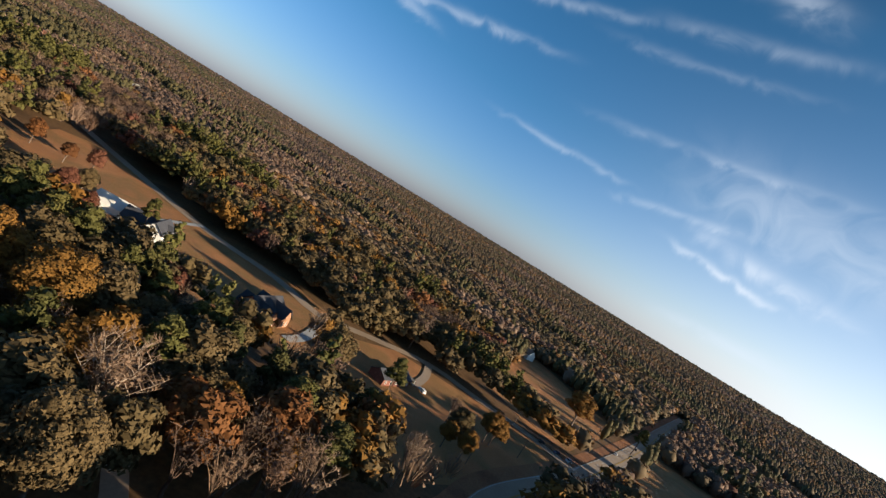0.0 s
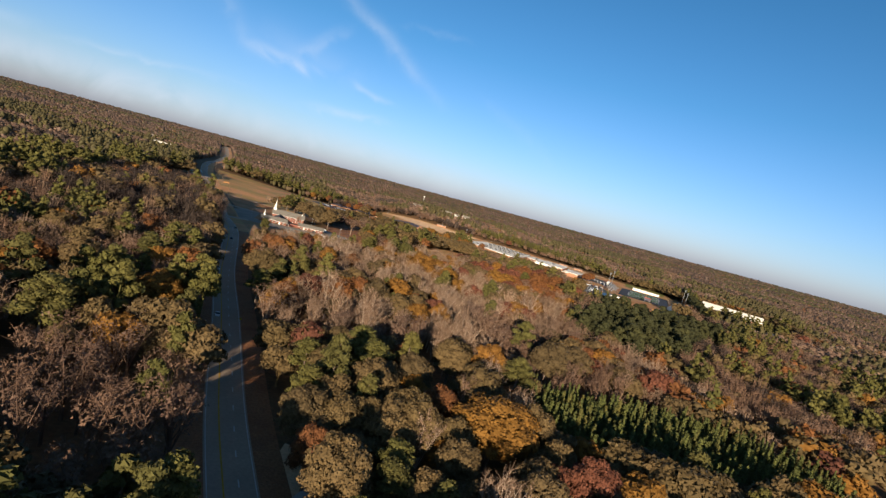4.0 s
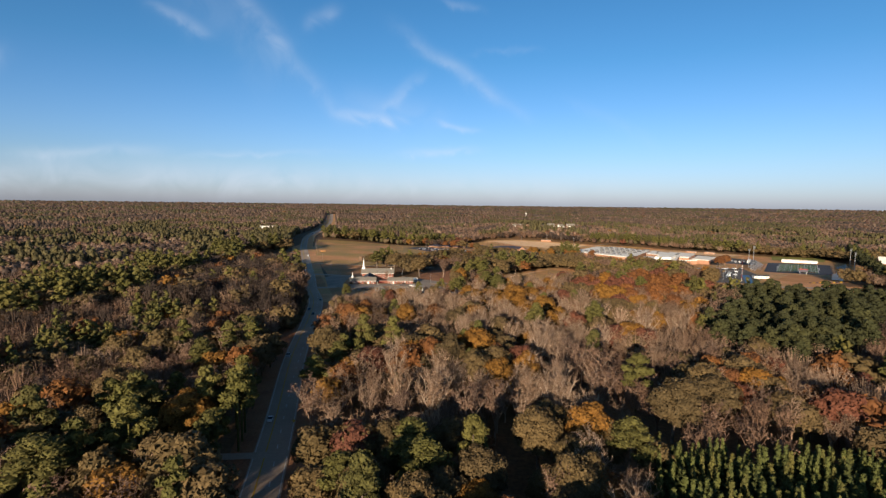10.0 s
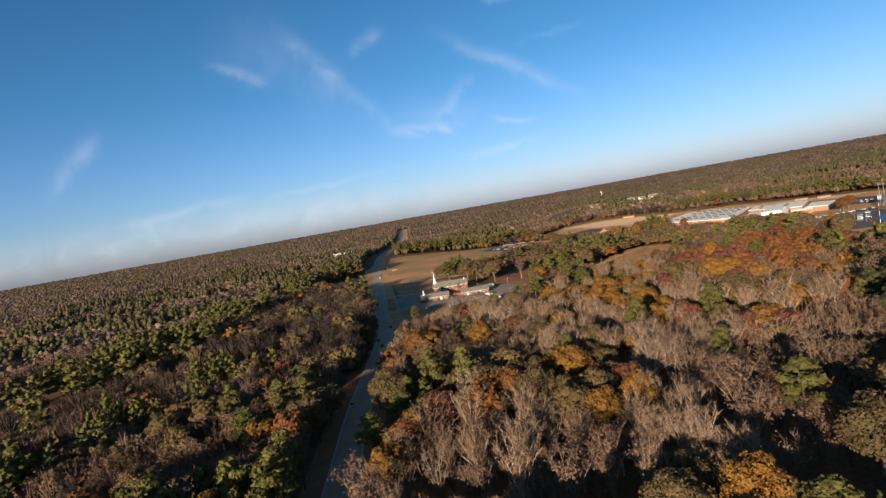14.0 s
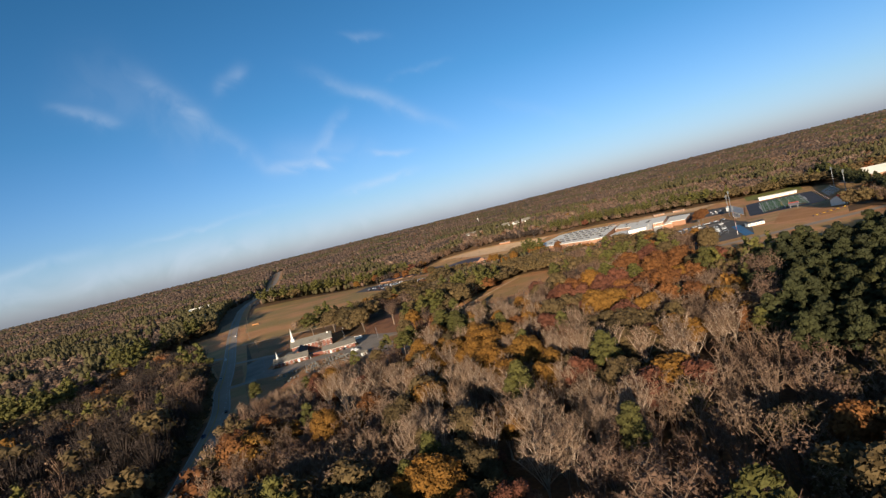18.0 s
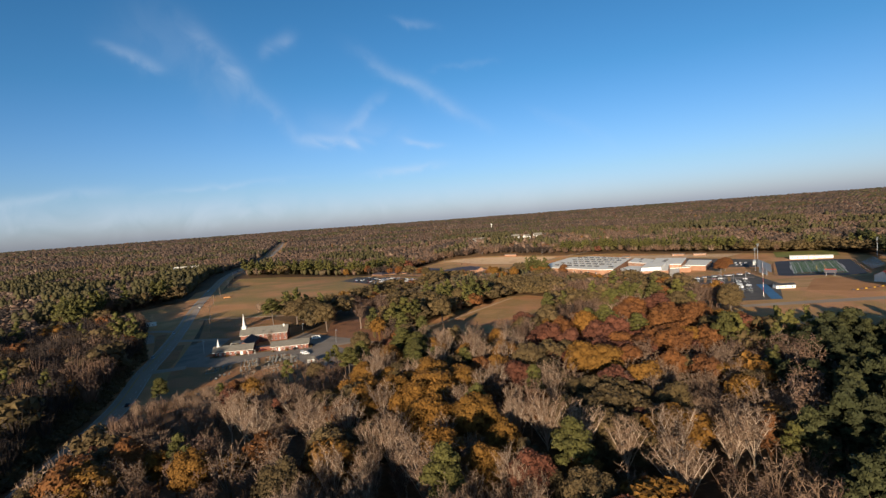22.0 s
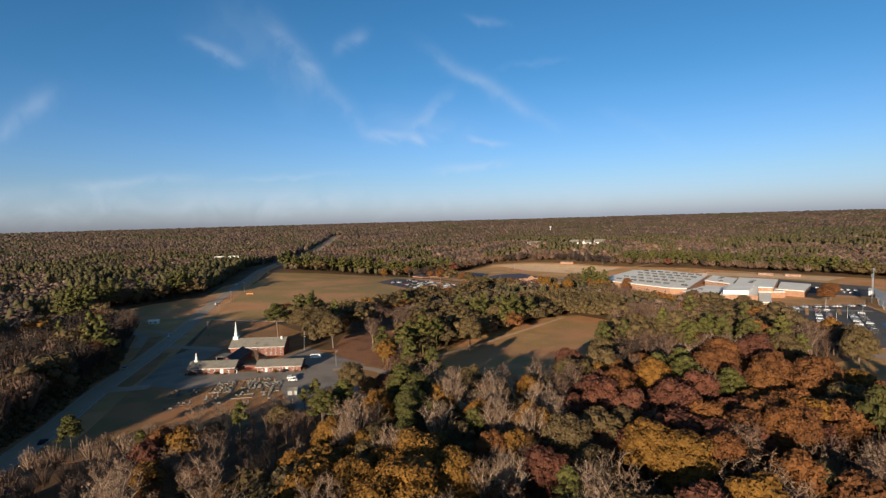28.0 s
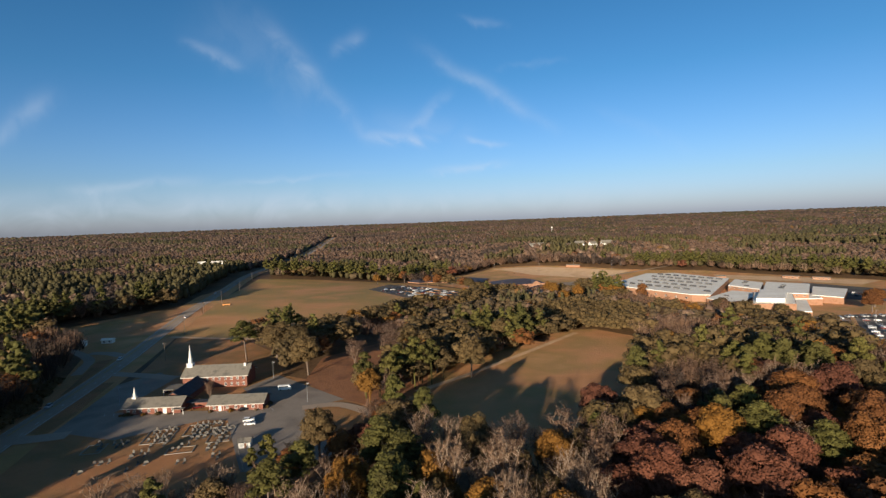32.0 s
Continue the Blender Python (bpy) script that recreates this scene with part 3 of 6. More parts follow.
def shrub(x, y, r, mat, name="shrub", label="clipped green shrub by the church wall"):
    gg = np.random.default_rng(int(abs(x * 31 + y * 17)))
    p = gg.normal(size=(70, 3))
    p /= np.linalg.norm(p, axis=1, keepdims=True)
    p[:, 2] = np.abs(p[:, 2])
    v, f = clumps(p * r * gg.uniform(0.75, 1.05, (70, 1)), p, 0.34 * r, gg)
    inner = ball(0, 0, r * 0.4, r * 0.9, r * 0.7, gg)
    ob = new(name, from_arrays(name, *merge([(v, f), inner]), mat))
    ob.matrix_world = pose(x, y, ground_z(x, y))
    return tagged(ob, label, "shrub", "shrubs by the church")


# ---- vehicles ----
def car(name, label, paint, length=4.7, width=1.85, height=1.5, style="car"):
    """A road vehicle along x: body, cabin glass, roof, wheels and lamps."""
    root = new(name)
    l, w = length / 2, width / 2
    prof = {"car": [(-1, .35), (-1, .62), (-.92, .68), (.35, .66), (.92, .6), (1, .5), (1, .3)],
            "suv": [(-1, .35), (-1, .66), (.42, .66), (.95, .62), (1, .52), (1, .3)],
            "van": [(-1, .3), (-1, .98), (.72, .98), (.96, .6), (1, .5), (1, .3)],
            "pickup": [(-1, .35), (-1, .62), (.4, .62), (.95, .6), (1, .5), (1, .3)]}[style]
    pts = [(px * l, pz * height) for px, pz in prof] + [(l * 0.98, 0.28), (-l * 0.98, 0.28)]
    bm = bmesh.new()
    a, b = [bm.verts.new((x, -w, z)) for x, z in pts], [bm.verts.new((x, w, z)) for x, z in pts]
    bm.faces.new(a)
    bm.faces.new(b[::-1])
    for i in range(len(pts)):
        j = (i + 1) % len(pts)
        bm.faces.new((a[j], a[i], b[i], b[j]))
    bmesh.ops.recalc_face_normals(bm, faces=bm.faces)
    part("body", bm, paint, root)
    x0, x1, f, r = {"car": (-.72, .42, .12, -.4), "suv": (-.97, .4, .1, -.88), "van": (-.9, .6, .55, -.88), "pickup": (-.25, .4, .2, -.18)}[style]
    lo = height * (0.64 if style != "van" else 0.62)
    up = height * (0.97 if style != "van" else 0.9)
    k = 0.88 if style != "van" else 1.01
    bm = bmesh.new()
    c = [bm.verts.new(p) for p in ((x0 * l, -w * 0.96 * (1 if style != "van" else 1.05), lo), (x1 * l, -w * 0.96 * (1 if style != "van" else 1.05), lo), (x1 * l, w * 0.96 * (1 if style != "van" else 1.05), lo), (x0 * l, w * 0.96 * (1 if style != "van" else 1.05), lo),
                                   (r * l, -w * k, up), (f * l, -w * k, up), (f * l, w * k, up), (r * l, w * k, up))]
    for q in ((0, 1, 5, 4), (1, 2, 6, 5), (2, 3, 7, 6), (3, 0, 4, 7), (4, 5, 6, 7)):
        bm.faces.new([c[i] for i in q])
    part("cabin_glass", bm, M_GLASS, root, "dark tinted glass")
    if style != "van":
        part("roof", boxes((r * l + 0.03, f * l - 0.03, -w * k + 0.02, w * k - 0.02, up - 0.02, up + 0.05)), paint, root)
    for sx in (-0.62, 0.64):
        for sy in (-1, 1):
            bm = bmesh.new()
            bmesh.ops.create_cone(bm, cap_ends=True, segments=12, radius1=0.34, radius2=0.34, depth=0.22, matrix=pose(sx * l, sy * (w - 0.08), 0.34, 90, 0, 0))
            part("wheel", bm, M_TYRE, root, "black rubber wheel")
    for sy in (-1, 1):
        part("headlight", boxes((l * 0.985, l * 1.005, sy * w * 0.62 - 0.2, sy * w * 0.62 + 0.2, height * 0.4, height * 0.47)), M_WHITE, root)
        part("tail_light", boxes((-l * 1.005, -l * 0.985, sy * w * 0.7 - 0.15, sy * w * 0.7 + 0.15, height * 0.45, height * 0.56)), M_RED, root)
    return tagged(root, label, "car" if style in ("car", "suv") else style)


def paint(name, h):
    return material(name, [srgb(h), srgb(h)], 0.5, 3, rough=0.3, spread=0.04)


M_TYRE = material("black_rubber", [srgb("202022"), srgb("2a2a2c")], 1, 6)
M_RED = paint("red_lens", "8c2020")
FLEET = [("white_car", "white sedan car", paint("white_car_paint", "dcdcdc"), 4.7, 1.85, 1.45, "car"), ("black_car", "black sedan", paint("black_car_paint", "222428"), 4.7, 1.85, 1.45, "car"),
         ("silver_suv", "silver sport utility car", paint("silver_car_paint", "a9adb2"), 4.8, 1.95, 1.75, "suv"), ("white_suv", "white sport utility car", paint("white_suv_paint", "e2e2e0"), 4.8, 1.95, 1.75, "suv"),
         ("pickup_truck", "dark grey pickup truck", paint("grey_truck_paint", "3c4046"), 5.6, 2.0, 1.85, "pickup"), ("red_car", "dark red sedan", paint("red_car_paint", "6a2220"), 4.7, 1.85, 1.45, "car"),
         ("minibus", "white church minibus", paint("white_bus_paint", "e8e8e4"), 6.6, 2.2, 2.6, "van"), ("blue_car", "dark blue sedan", paint("blue_car_paint", "28385a"), 4.7, 1.85, 1.45, "car")]
masters = {}


def park(which, x, y, turn, where, group="", z=None):
    name, label, *rest = FLEET[which]
    m = pose(x, y, (ground_z(x, y) + 0.24) if z is None else z, 0, 0, turn)
    if which not in masters:
        ob = masters[which] = car(name, label, *rest)
        ob.matrix_world = m
    else:
        ob = copy_thing(masters[which], m)
    return tagged(ob, label + " " + where, group=group or "cars")


for which, x, y, turn in ((3, -63.5, 530, 20), (0, -61, 526, 14), (1, -73, 543, 55), (5, -97, 545, 40), (5, -128, 568, 80), (6, -66, 573, 15)):
    park(which, x, y, turn, "parked in the church car park", "cars at the church")
for which, s, lane, back in ((0, 0.300, -3.6, 1), (2, 0.325, -3.8, 1), (4, 0.258, 0.1, 0), (1, 0.355, 0.2, 0), (1, 0.372, 3.8, 0), (3, 0.43, -3.7, 1), (2, 0.405, -3.7, 1), (0, 0.47, 3.8, 0), (7, 0.36, -3.7, 1), (3, 0.52, -3.6, 1), (4, 0.6, 3.8, 0)):
    i = int(s * (len(MAIN) - 1))
    d = (MAIN[i + 1] - MAIN[i]).normalized()
    park(which, MAIN[i].x + d.y * lane, MAIN[i].y - d.x * lane, math.degrees(math.atan2(d.y, d.x)) + 180 * back, "on the highway", "cars on the highway")
for which, x, y, turn in ((1, 202, -168, 120), (7, 199, -177, 125), (2, 196, -183, 140), (0, 262, -240, 145), (1, 306, -276, 145)):
    park(which, x, y, turn, "waiting near the road junction", "cars at the junction")

# ---- churchyard ----
M_STONE = material("grey_granite", [srgb("605c58"), srgb("7a756e"), srgb("4c4a48"), srgb("6c6862")], 0.4, 5, vary="object", spread=0.1)
M_CURB = material("pale_concrete", [srgb("8a847c"), srgb("98928a")], 0.4, 4, spread=0.12)
gc = np.random.default_rng(3)


def headstone(kind):
    w, h = ((0.95, 0.95), (1.5, 0.85), (0.7, 1.25))[kind]
    bm = bmesh.new()
    pts = [(-w / 2, 0.2), (w / 2, 0.2), (w / 2, h * 0.8), (w * 0.32, h * 0.95), (0, h), (-w * 0.32, h * 0.95), (-w / 2, h * 0.8)]
    a, b = [bm.verts.new((x, -0.13, z)) for x, z in pts], [bm.verts.new((x, 0.13, z)) for x, z in pts]
    bm.faces.new(a)
    bm.faces.new(b[::-1])
    for i in range(7):
        bm.faces.new((a[(i + 1) % 7], a[i], b[i], b[(i + 1) % 7]))
    bmesh.ops.recalc_face_normals(bm, faces=bm.faces)
    root = part("headstone", bm, M_STONE)
    part("base", boxes((-w / 2 - 0.15, w / 2 + 0.15, -0.28, 0.28, -0.15, 0.2)), M_STONE, root)
    part("ledger", boxes((-w * 0.4, w * 0.4, -2.4, -0.45, -0.1, 0.12)), M_STONE, root, "flat grave slab")
    return tagged(root, ("grey granite headstone with a flat slab", "wide grey granite headstone with a flat slab", "tall grey headstone with a flat slab")[kind], "headstone", "graves in the churchyard")


stones = [headstone(k) for k in range(3)]
first = [True] * 3
row_way, row_across = Vector((0.95, 0.31)), Vector((-0.31, 0.95))
for cx, cy, nx_, ny_ in ((-113, 499, 2, 3), (-107, 502, 3, 2), (-96, 509, 4, 4), (-91, 504, 3, 3), (-83, 519, 5, 3), (-79, 512, 4, 3), (-72, 517, 3, 2), (-69, 512, 3, 4), (-73, 524, 3, 1), (-92, 494, 3, 2), (-80, 501, 3, 2), (-66, 502, 2, 3), (-102, 488, 3, 1), (-86, 484, 3, 2), (-71, 491, 3, 1), (-104, 480, 2, 1), (-60, 494, 2, 2)):
    for i in range(nx_):
        for j in range(ny_):
            if gc.uniform() < 0.32:
                continue
            p = Vector((cx, cy)) + row_way * (i * 2.4 + gc.normal(0, 0.15)) + row_across * (j * 3.6 + gc.normal(0, 0.2))
            k = int(gc.integers(3))
            m = pose(p.x, p.y, ground_z(p.x, p.y) + 0.05, gc.normal(0, 1.5), 0, 18 + gc.normal(0, 2))
            if first[k]:
                stones[k].matrix_world, first[k] = m, False
            else:
                copy_thing(stones[k], m)
for cx, cy, a, b in ((-96.5, 507, 10, 15), (-84, 516, 13, 12), (-70, 510, 8, 15), (-114, 497, 6, 9), (-80, 499, 9, 6), (-73, 523, 7, 3.5)):
    ob = part("grave_kerb", spin(boxes((-1, a, -3, -2.75, -0.1, 0.22), (-1, a, b - 3.25, b - 3, -0.1, 0.22), (-1, -0.75, -2.75, b - 3.25, -0.1, 0.22), (a - 0.25, a, -2.75, b - 3.25, -0.1, 0.22)), 18), M_CURB)
    ob.matrix_world = pose(cx, cy, ground_z(cx, cy) + 0.04)
    tagged(ob, "pale concrete kerb round a family plot", "grave kerb", "family plots")

hut = tagged(empty("shed", -52, 505, 14, 0), "small white shed beside the car park", "shed")
part("wall", shell(-2.2, 2.2, -1.7, 1.7, -0.3, 2.4, 3.3), M_WHITE, hut)
part("roof", gable(bmesh.new(), -2.2, 2.2, -1.7, 1.7, 2.4, 3.4, 0.35, 0.12), M_SHINGLE, hut)
door_on(hut, 0.4, 0, 0.9, 2.0, -1.7, M_TAN)
for i in range(9):
    p = Vector((-57, 505)).lerp(Vector((-45, 487)), i / 8)
    ob = part("parking_block", boxes((-0.9, 0.9, -0.1, 0.1, 0.05, 0.22)), M_CURB)
    ob.matrix_world = pose(p.x + 1.5, p.y, ground_z(p.x, p.y), 0, 0, -56)
    tagged(ob, "white concrete wheel stop", "wheel stop", "wheel stops by the shed")
lot = bpy.data.objects["parking_lot"]
for i in range(17):
    for y0 in (0,):
        bm = spin(boxes((-0.06, 0.06, -2.4, 2.4, 0.10, 0.115)), 9 + 28, -137 + i * 4.2 + (10 if i > 8 else 0), 534.5 + i * 0.66)
        part("bay_line", bm, M_LINE_W, lot)


def lamp_post(x, y, h, name="light_pole", label="grey steel light pole", arm=1.2):
    root = tagged(empty(name, x, y), label, "light pole", "poles")
    part("pole", cone(bmesh.new(), 0, 0, -0.5, h, 0.14, 0.08), M_METAL, root)
    part("lamp_head", boxes((-0.2, arm, -0.18, 0.18, h, h + 0.18)), M_METAL, root)
    return root


for x, y in ((-82, 594), (-47, 556), (-140, 548), (262, 770), (330, 760), (300, 690), (322, 715), (345, 735), (286, 640)):
    lamp_post(x, y, 9.0)


def utility_pole(x, y, turn, h=12.0):
    root = tagged(empty("utility_pole", x, y, turn), "brown wooden utility pole with a crossarm", "utility pole", "utility poles")
    part("pole", cone(bmesh.new(), 0, 0, -0.5, h, 0.18, 0.12), M_BARK, root)
    part("crossarm", boxes((-1.3, 1.3, -0.08, 0.08, h - 0.9, h - 0.72)), M_BARK, root)
    for s in (-1.1, 0, 1.1):
        part("insulator", cone(bmesh.new(), s, 0, h - 0.72 if s else h, h - 0.45 if s else h + 0.25, 0.07, 0.05, 6), M_METAL, root)
    return root


def wire(p, q, sag=1.0, name="power_line"):
    bm = bmesh.new()
    n = 10
    rows = []
    for i in range(n + 1):
        c = Vector(p).lerp(Vector(q), i / n) - Vector((0, 0, sag * 4 * (i / n) * (1 - i / n)))
        rows.append([bm.verts.new(c + Vector(o)) for o in ((0.025, 0, 0), (-0.02, 0.02, 0), (-0.01, -0.02, 0.02))])
    for a, b in zip(rows, rows[1:]):
        for k in range(3):
            bm.faces.new((a[k], a[(k + 1) % 3], b[(k + 1) % 3], b[k]))
    return tagged(part(name, bm, M_TYRE), "thin black overhead power line", "power line", "power lines")


def pole_line(pts, h=12.0):
    last = None
    for i, (x, y) in enumerate(pts):
        a, b = pts[max(0, i - 1)], pts[min(len(pts) - 1, i + 1)]
        utility_pole(x, y, math.degrees(math.atan2(b[1] - a[1], b[0] - a[0])) + 90, h)
        tip = (x, y, ground_z(x, y) + h + 0.1)
        if last:
            wire(last, tip)
        last = tip


pole_line([(-173, 540 + 90), (-205, 700), (-236, 777), (-262, 853), (-288, 940), (-322, 1040), (-350, 1140)])
pole_line([(96, -96), (128, -116), (163, -146), (200, -150), (267, -225), (340, -285)], 10)

for x, y, col, h in ((-64, 193, M_LINE_Y, 2.2), (-91, 310, M_LINE_Y, 2.2), (-58, 215, M_WHITE, 1.8), (-104, 345, M_WHITE, 1.6)):
    root = tagged(empty("road_sign", x, y, 18), "yellow diamond road sign on a post" if col == M_LINE_Y else "small white road sign on a post", "road sign", "road signs")
    part("post", boxes((-0.04, 0.04, -0.04, 0.04, -0.3, h + 0.4)), M_METAL, root)
    bm = boxes((-0.45, 0.45, -0.06, -0.04, -0.45, 0.45))
    bmesh.ops.transform(bm, matrix=pose(0, 0, h, 0, 45 if col == M_LINE_Y else 0, 0), verts=bm.verts)
    part("plate", bm, col, root)

# ---- school ----
M_DARKMETAL = material("dark_metal_roof", [srgb("3c3a42"), srgb("4a4650")], 0.2, 2, rough=0.6, spread=0.12)
M_UNIT = material("roof_unit_grey", [srgb("5c5b5a"), srgb("46464a"), srgb("6c6b6a")], 0.3, 3, vary="object", spread=0.1)
SCHOOL = (270, 880)
school = tagged(empty("school_building", *SCHOOL, 0, -6), "sprawling tan brick school with white flat roofs", "school")


def school_block(poly, h, wall, label="", cap=M_WHITE, rise=0.7):
    part("wall", prism(poly, -2, h, 0, SCHOOL), wall, school, label)
    part("parapet", prism(poly, h, h + rise, -0.15, SCHOOL), cap, school)
    part("roof", prism(poly, h + rise, h + rise + 0.05, 0.9, SCHOOL), M_ROOFW, school, "white membrane roof")


BLOCK_A = [(165, 962), (231, 873), (247, 868), (314, 998), (274, 1072), (236, 1076)]
school_block(BLOCK_A, 7.0, M_TAN)
school_block([(240, 858), (254, 820), (300, 884), (282, 906)], 5.5, M_TAN)
school_block([(286, 927), (303, 891), (329, 943), (313, 978)], 8.5, M_TAN)
school_block([(290, 856), (324, 842), (360, 910), (328, 934)], 10.5, M_TAN)
school_block([(251, 785), (283, 780), (308, 838), (280, 851)], 11.5, M_TAN, cap=M_TAN)
school_block([(257, 792), (278, 788), (302, 834), (283, 844)], 15.0, M_WHITE)
school_block([(237, 812), (249, 802), (284, 874), (274, 882)], 5.0, M_TAN)
school_block([(284, 780), (294, 778), (320, 838), (310, 842)], 5.5, M_TAN)
school_block([(336, 860), (354, 842), (388, 896), (368, 920)], 6.5, M_TAN)
school_block([(300, 842), (336, 842), (345, 872), (318, 870)], 6.0, M_TAN)
gs = np.random.default_rng(8)
for i in range(9):
    for j in range(5):
        p = Vector((186, 952)).lerp(Vector((244, 878)), i / 8) + Vector((0.52, 0.85)) * (14 + j * 27)
        if inside(p.x, p.y, [(172, 962), (231, 880), (246, 876), (306, 996), (272, 1062), (238, 1066)]) and gs.uniform() < 0.8:
            part("roof_unit", spin(boxes((-3.6, 3.6, -1.1, 1.1, 7.7, 9.2)), -54 + gs.normal(0, 2), p.x - SCHOOL[0], p.y - SCHOOL[1]), M_UNIT, school, "grey rooftop air unit")
for p, h in (((318, 880), 11.2), ((324, 890), 11.2), ((330, 900), 11.2), ((300, 915), 9.2), ((308, 940), 9.2), ((314, 950), 9.2), ((262, 868), 6.2)):
    part("roof_unit", spin(boxes((-2.2, 2.2, -0.9, 0.9, h, h + 1.1)), -54, p[0] - SCHOOL[0], p[1] - SCHOOL[1]), M_UNIT, school, "grey rooftop air unit")


def facade(p, q, z, w, h, count, name="window"):
    """Evenly set windows along the wall from p to q, seen from its right side."""
    p, q = Vector(p), Vector(q)
    d = (q - p).normalized()
    turn = math.degrees(math.atan2(d.y, d.x))
    for i in range(count):
        c = p.lerp(q, (i + 0.5) / count)
        m = pose(c.x - SCHOOL[0], c.y - SCHOOL[1], 0, 0, 0, turn)
        window_on(school, 0, z, w, h, -0.02, m)


facade((165, 962), (231, 873), 2.6, 2.4, 1.8, 9)
facade((240, 858), (254, 820), 2.0, 2.2, 2.0, 5)
facade((286, 927), (303, 891), 6.4, 2.0, 1.3, 7)
facade((290, 856), (324, 842), 8.4, 1.6, 1.0, 6)
facade((284, 780), (294, 778), 1.8, 2.2, 2.4, 2)
facade((237, 812), (249, 802), 1.8, 2.4, 2.4, 2)
facade((251, 785), (283, 780), 0.4, 5.0, 6.0, 1)

sheet("parking_lot", [(330, 905), (420, 830), (455, 905), (395, 990), (350, 960)], M_LOT, 0.14, "dark asphalt car park behind the school", "parking lot")
sheet("driveway", [(236, 790), (300, 768), (362, 748), (366, 758), (310, 782), (240, 806)], M_ASPHALT, 0.16, "asphalt drive along the school front", "driveway")
sheet("lane", [(262, 584), (262, 594), (310, 592), (420, 586), (520, 560), (518, 550), (420, 574), (310, 581)], M_ROAD, 0.14, "grey lane below the sports ground", "lane")
lot2 = sheet("parking_lot", [(-128, 962), (-116, 1031), (4, 940), (-10, 856), (-57, 885)], M_LOT, 0.14, "asphalt car park with planted islands", "parking lot")
sheet("parking_lot", [(40, 985), (124, 1059), (150, 1060), (103, 948), (65, 880)], M_ASPHALT, 0.14, "asphalt bus yard", "parking lot")
drive_line = smooth_line([(100, 1035), (123, 1048), (176, 1099), (228, 1138), (300, 1180)])
tagged(part("driveway", ribbon(drive_line, -4, 4, 0.2), M_ROAD), "grey asphalt drive past the sports field", "driveway", kind="structure")
for i in range(4):
    a = Vector((-120 + 6 * i, 968 + 15 * i)).lerp(Vector((-20 + 5 * i, 875 + 17 * i)), 0.08)
    b = Vector((-120 + 6 * i, 968 + 15 * i)).lerp(Vector((-20 + 5 * i, 875 + 17 * i)), 0.92)
    d = b - a
    ob = part("planted_island", spin(boxes((0, d.length, -1.6, 1.6, 0.1, 0.4)), math.degrees(math.atan2(d.y, d.x)), 0, 0), M_GRASS)
    ob.matrix_world = pose(a.x, a.y, ground_z((a.x + b.x) / 2, (a.y + b.y) / 2) + 0.1)
    tagged(ob, "dry grass island in the car park", "island", "car park islands")

ga = np.random.default_rng(21)
for i in range(4):
    a, b = Vector((-120 + 6 * i, 968 + 15 * i)), Vector((-20 + 5 * i, 875 + 17 * i))
    d = (b - a).normalized()
    for k in range(34):
        for side in (-4.4, 4.4):
            p = a.lerp(b, 0.1 + 0.8 * k / 33) + Vector((-d.y, d.x)) * side
            if ga.uniform() < 0.34 and inside(p.x, p.y, [(-126, 963), (-114, 1027), (2, 938), (-12, 860), (-57, 888)]):
                park(int(ga.choice([0, 1, 2, 3, 4, 5, 7])), p.x, p.y, math.degrees(math.atan2(d.y, d.x)) + 90 + 180 * int(ga.integers(2)), "parked beside a planted island", "cars at the school")
annex = tagged(empty("annex_building", 55, 1000, 0, -4), "low brick school annex with dark metal roofs", "school")


def hip(parent, x0, x1, y0, y1, z0, z1, turn, px, py, mat, wall=M_TAN):
    part("wall", spin(boxes((x0 + 1, x1 - 1, y0 + 1, y1 - 1, -3, z0)), turn, px, py), wall, parent)
    k = min(x1 - x0, y1 - y0) / 2 * 0.9
    bm = bmesh.new()
    a = [bm.verts.new(p) for p in ((x0, y0, z0), (x1, y0, z0), (x1, y1, z0), (x0, y1, z0))]
    c = [bm.verts.new(p) for p in ((x0 + k, y0 + k, z1), (x1 - k, y0 + k, z1), (x1 - k, y1 - k, z1), (x0 + k, y1 - k, z1))]
    bm.faces.new(a[::-1])
    bm.faces.new(c)
    for i in range(4):
        bm.faces.new((a[i], a[(i + 1) % 4], c[(i + 1) % 4], c[i]))
    part("roof", spin(bm, turn, px, py), mat, parent)


hip(annex, -32, 32, -22, 22, 5, 9.5, 20, 2, 8, M_DARKMETAL)
part("entrance_gable_wall", spin(shell(-9, 9, -5, 5, -2, 5.5, 8.5), 110, 24, 2), M_TAN, annex)
part("entrance_gable_roof", spin(gable(bmesh.new(), -9, 9, -5, 5, 5.5, 8.7), 110, 24, 2), M_DARKMETAL, annex)
part("canopy_roof", spin(boxes((-24, 24, -2, 2, 3.2, 3.5)), 62, 22, -30), M_DARKMETAL, annex)
for i in range(9):
    part("canopy_post", spin(boxes((-23.4 + i * 5.8, -23.0 + i * 5.8, -0.2, 0.2, -2, 3.2)), 62, 22, -30), M_WHITE, annex)
annex_far = tagged(empty("annex_building", -40, 1075, 0, -7), "long brick school annex with dark metal roofs", "school")
hip(annex_far, -56, 56, -22, 22, 5, 9, -12, 0, 0, M_DARKMETAL)
hip(annex_far, -16, 16, -14, 14, 5.5, 10.5, 50, -38, -8, M_DARKMETAL)


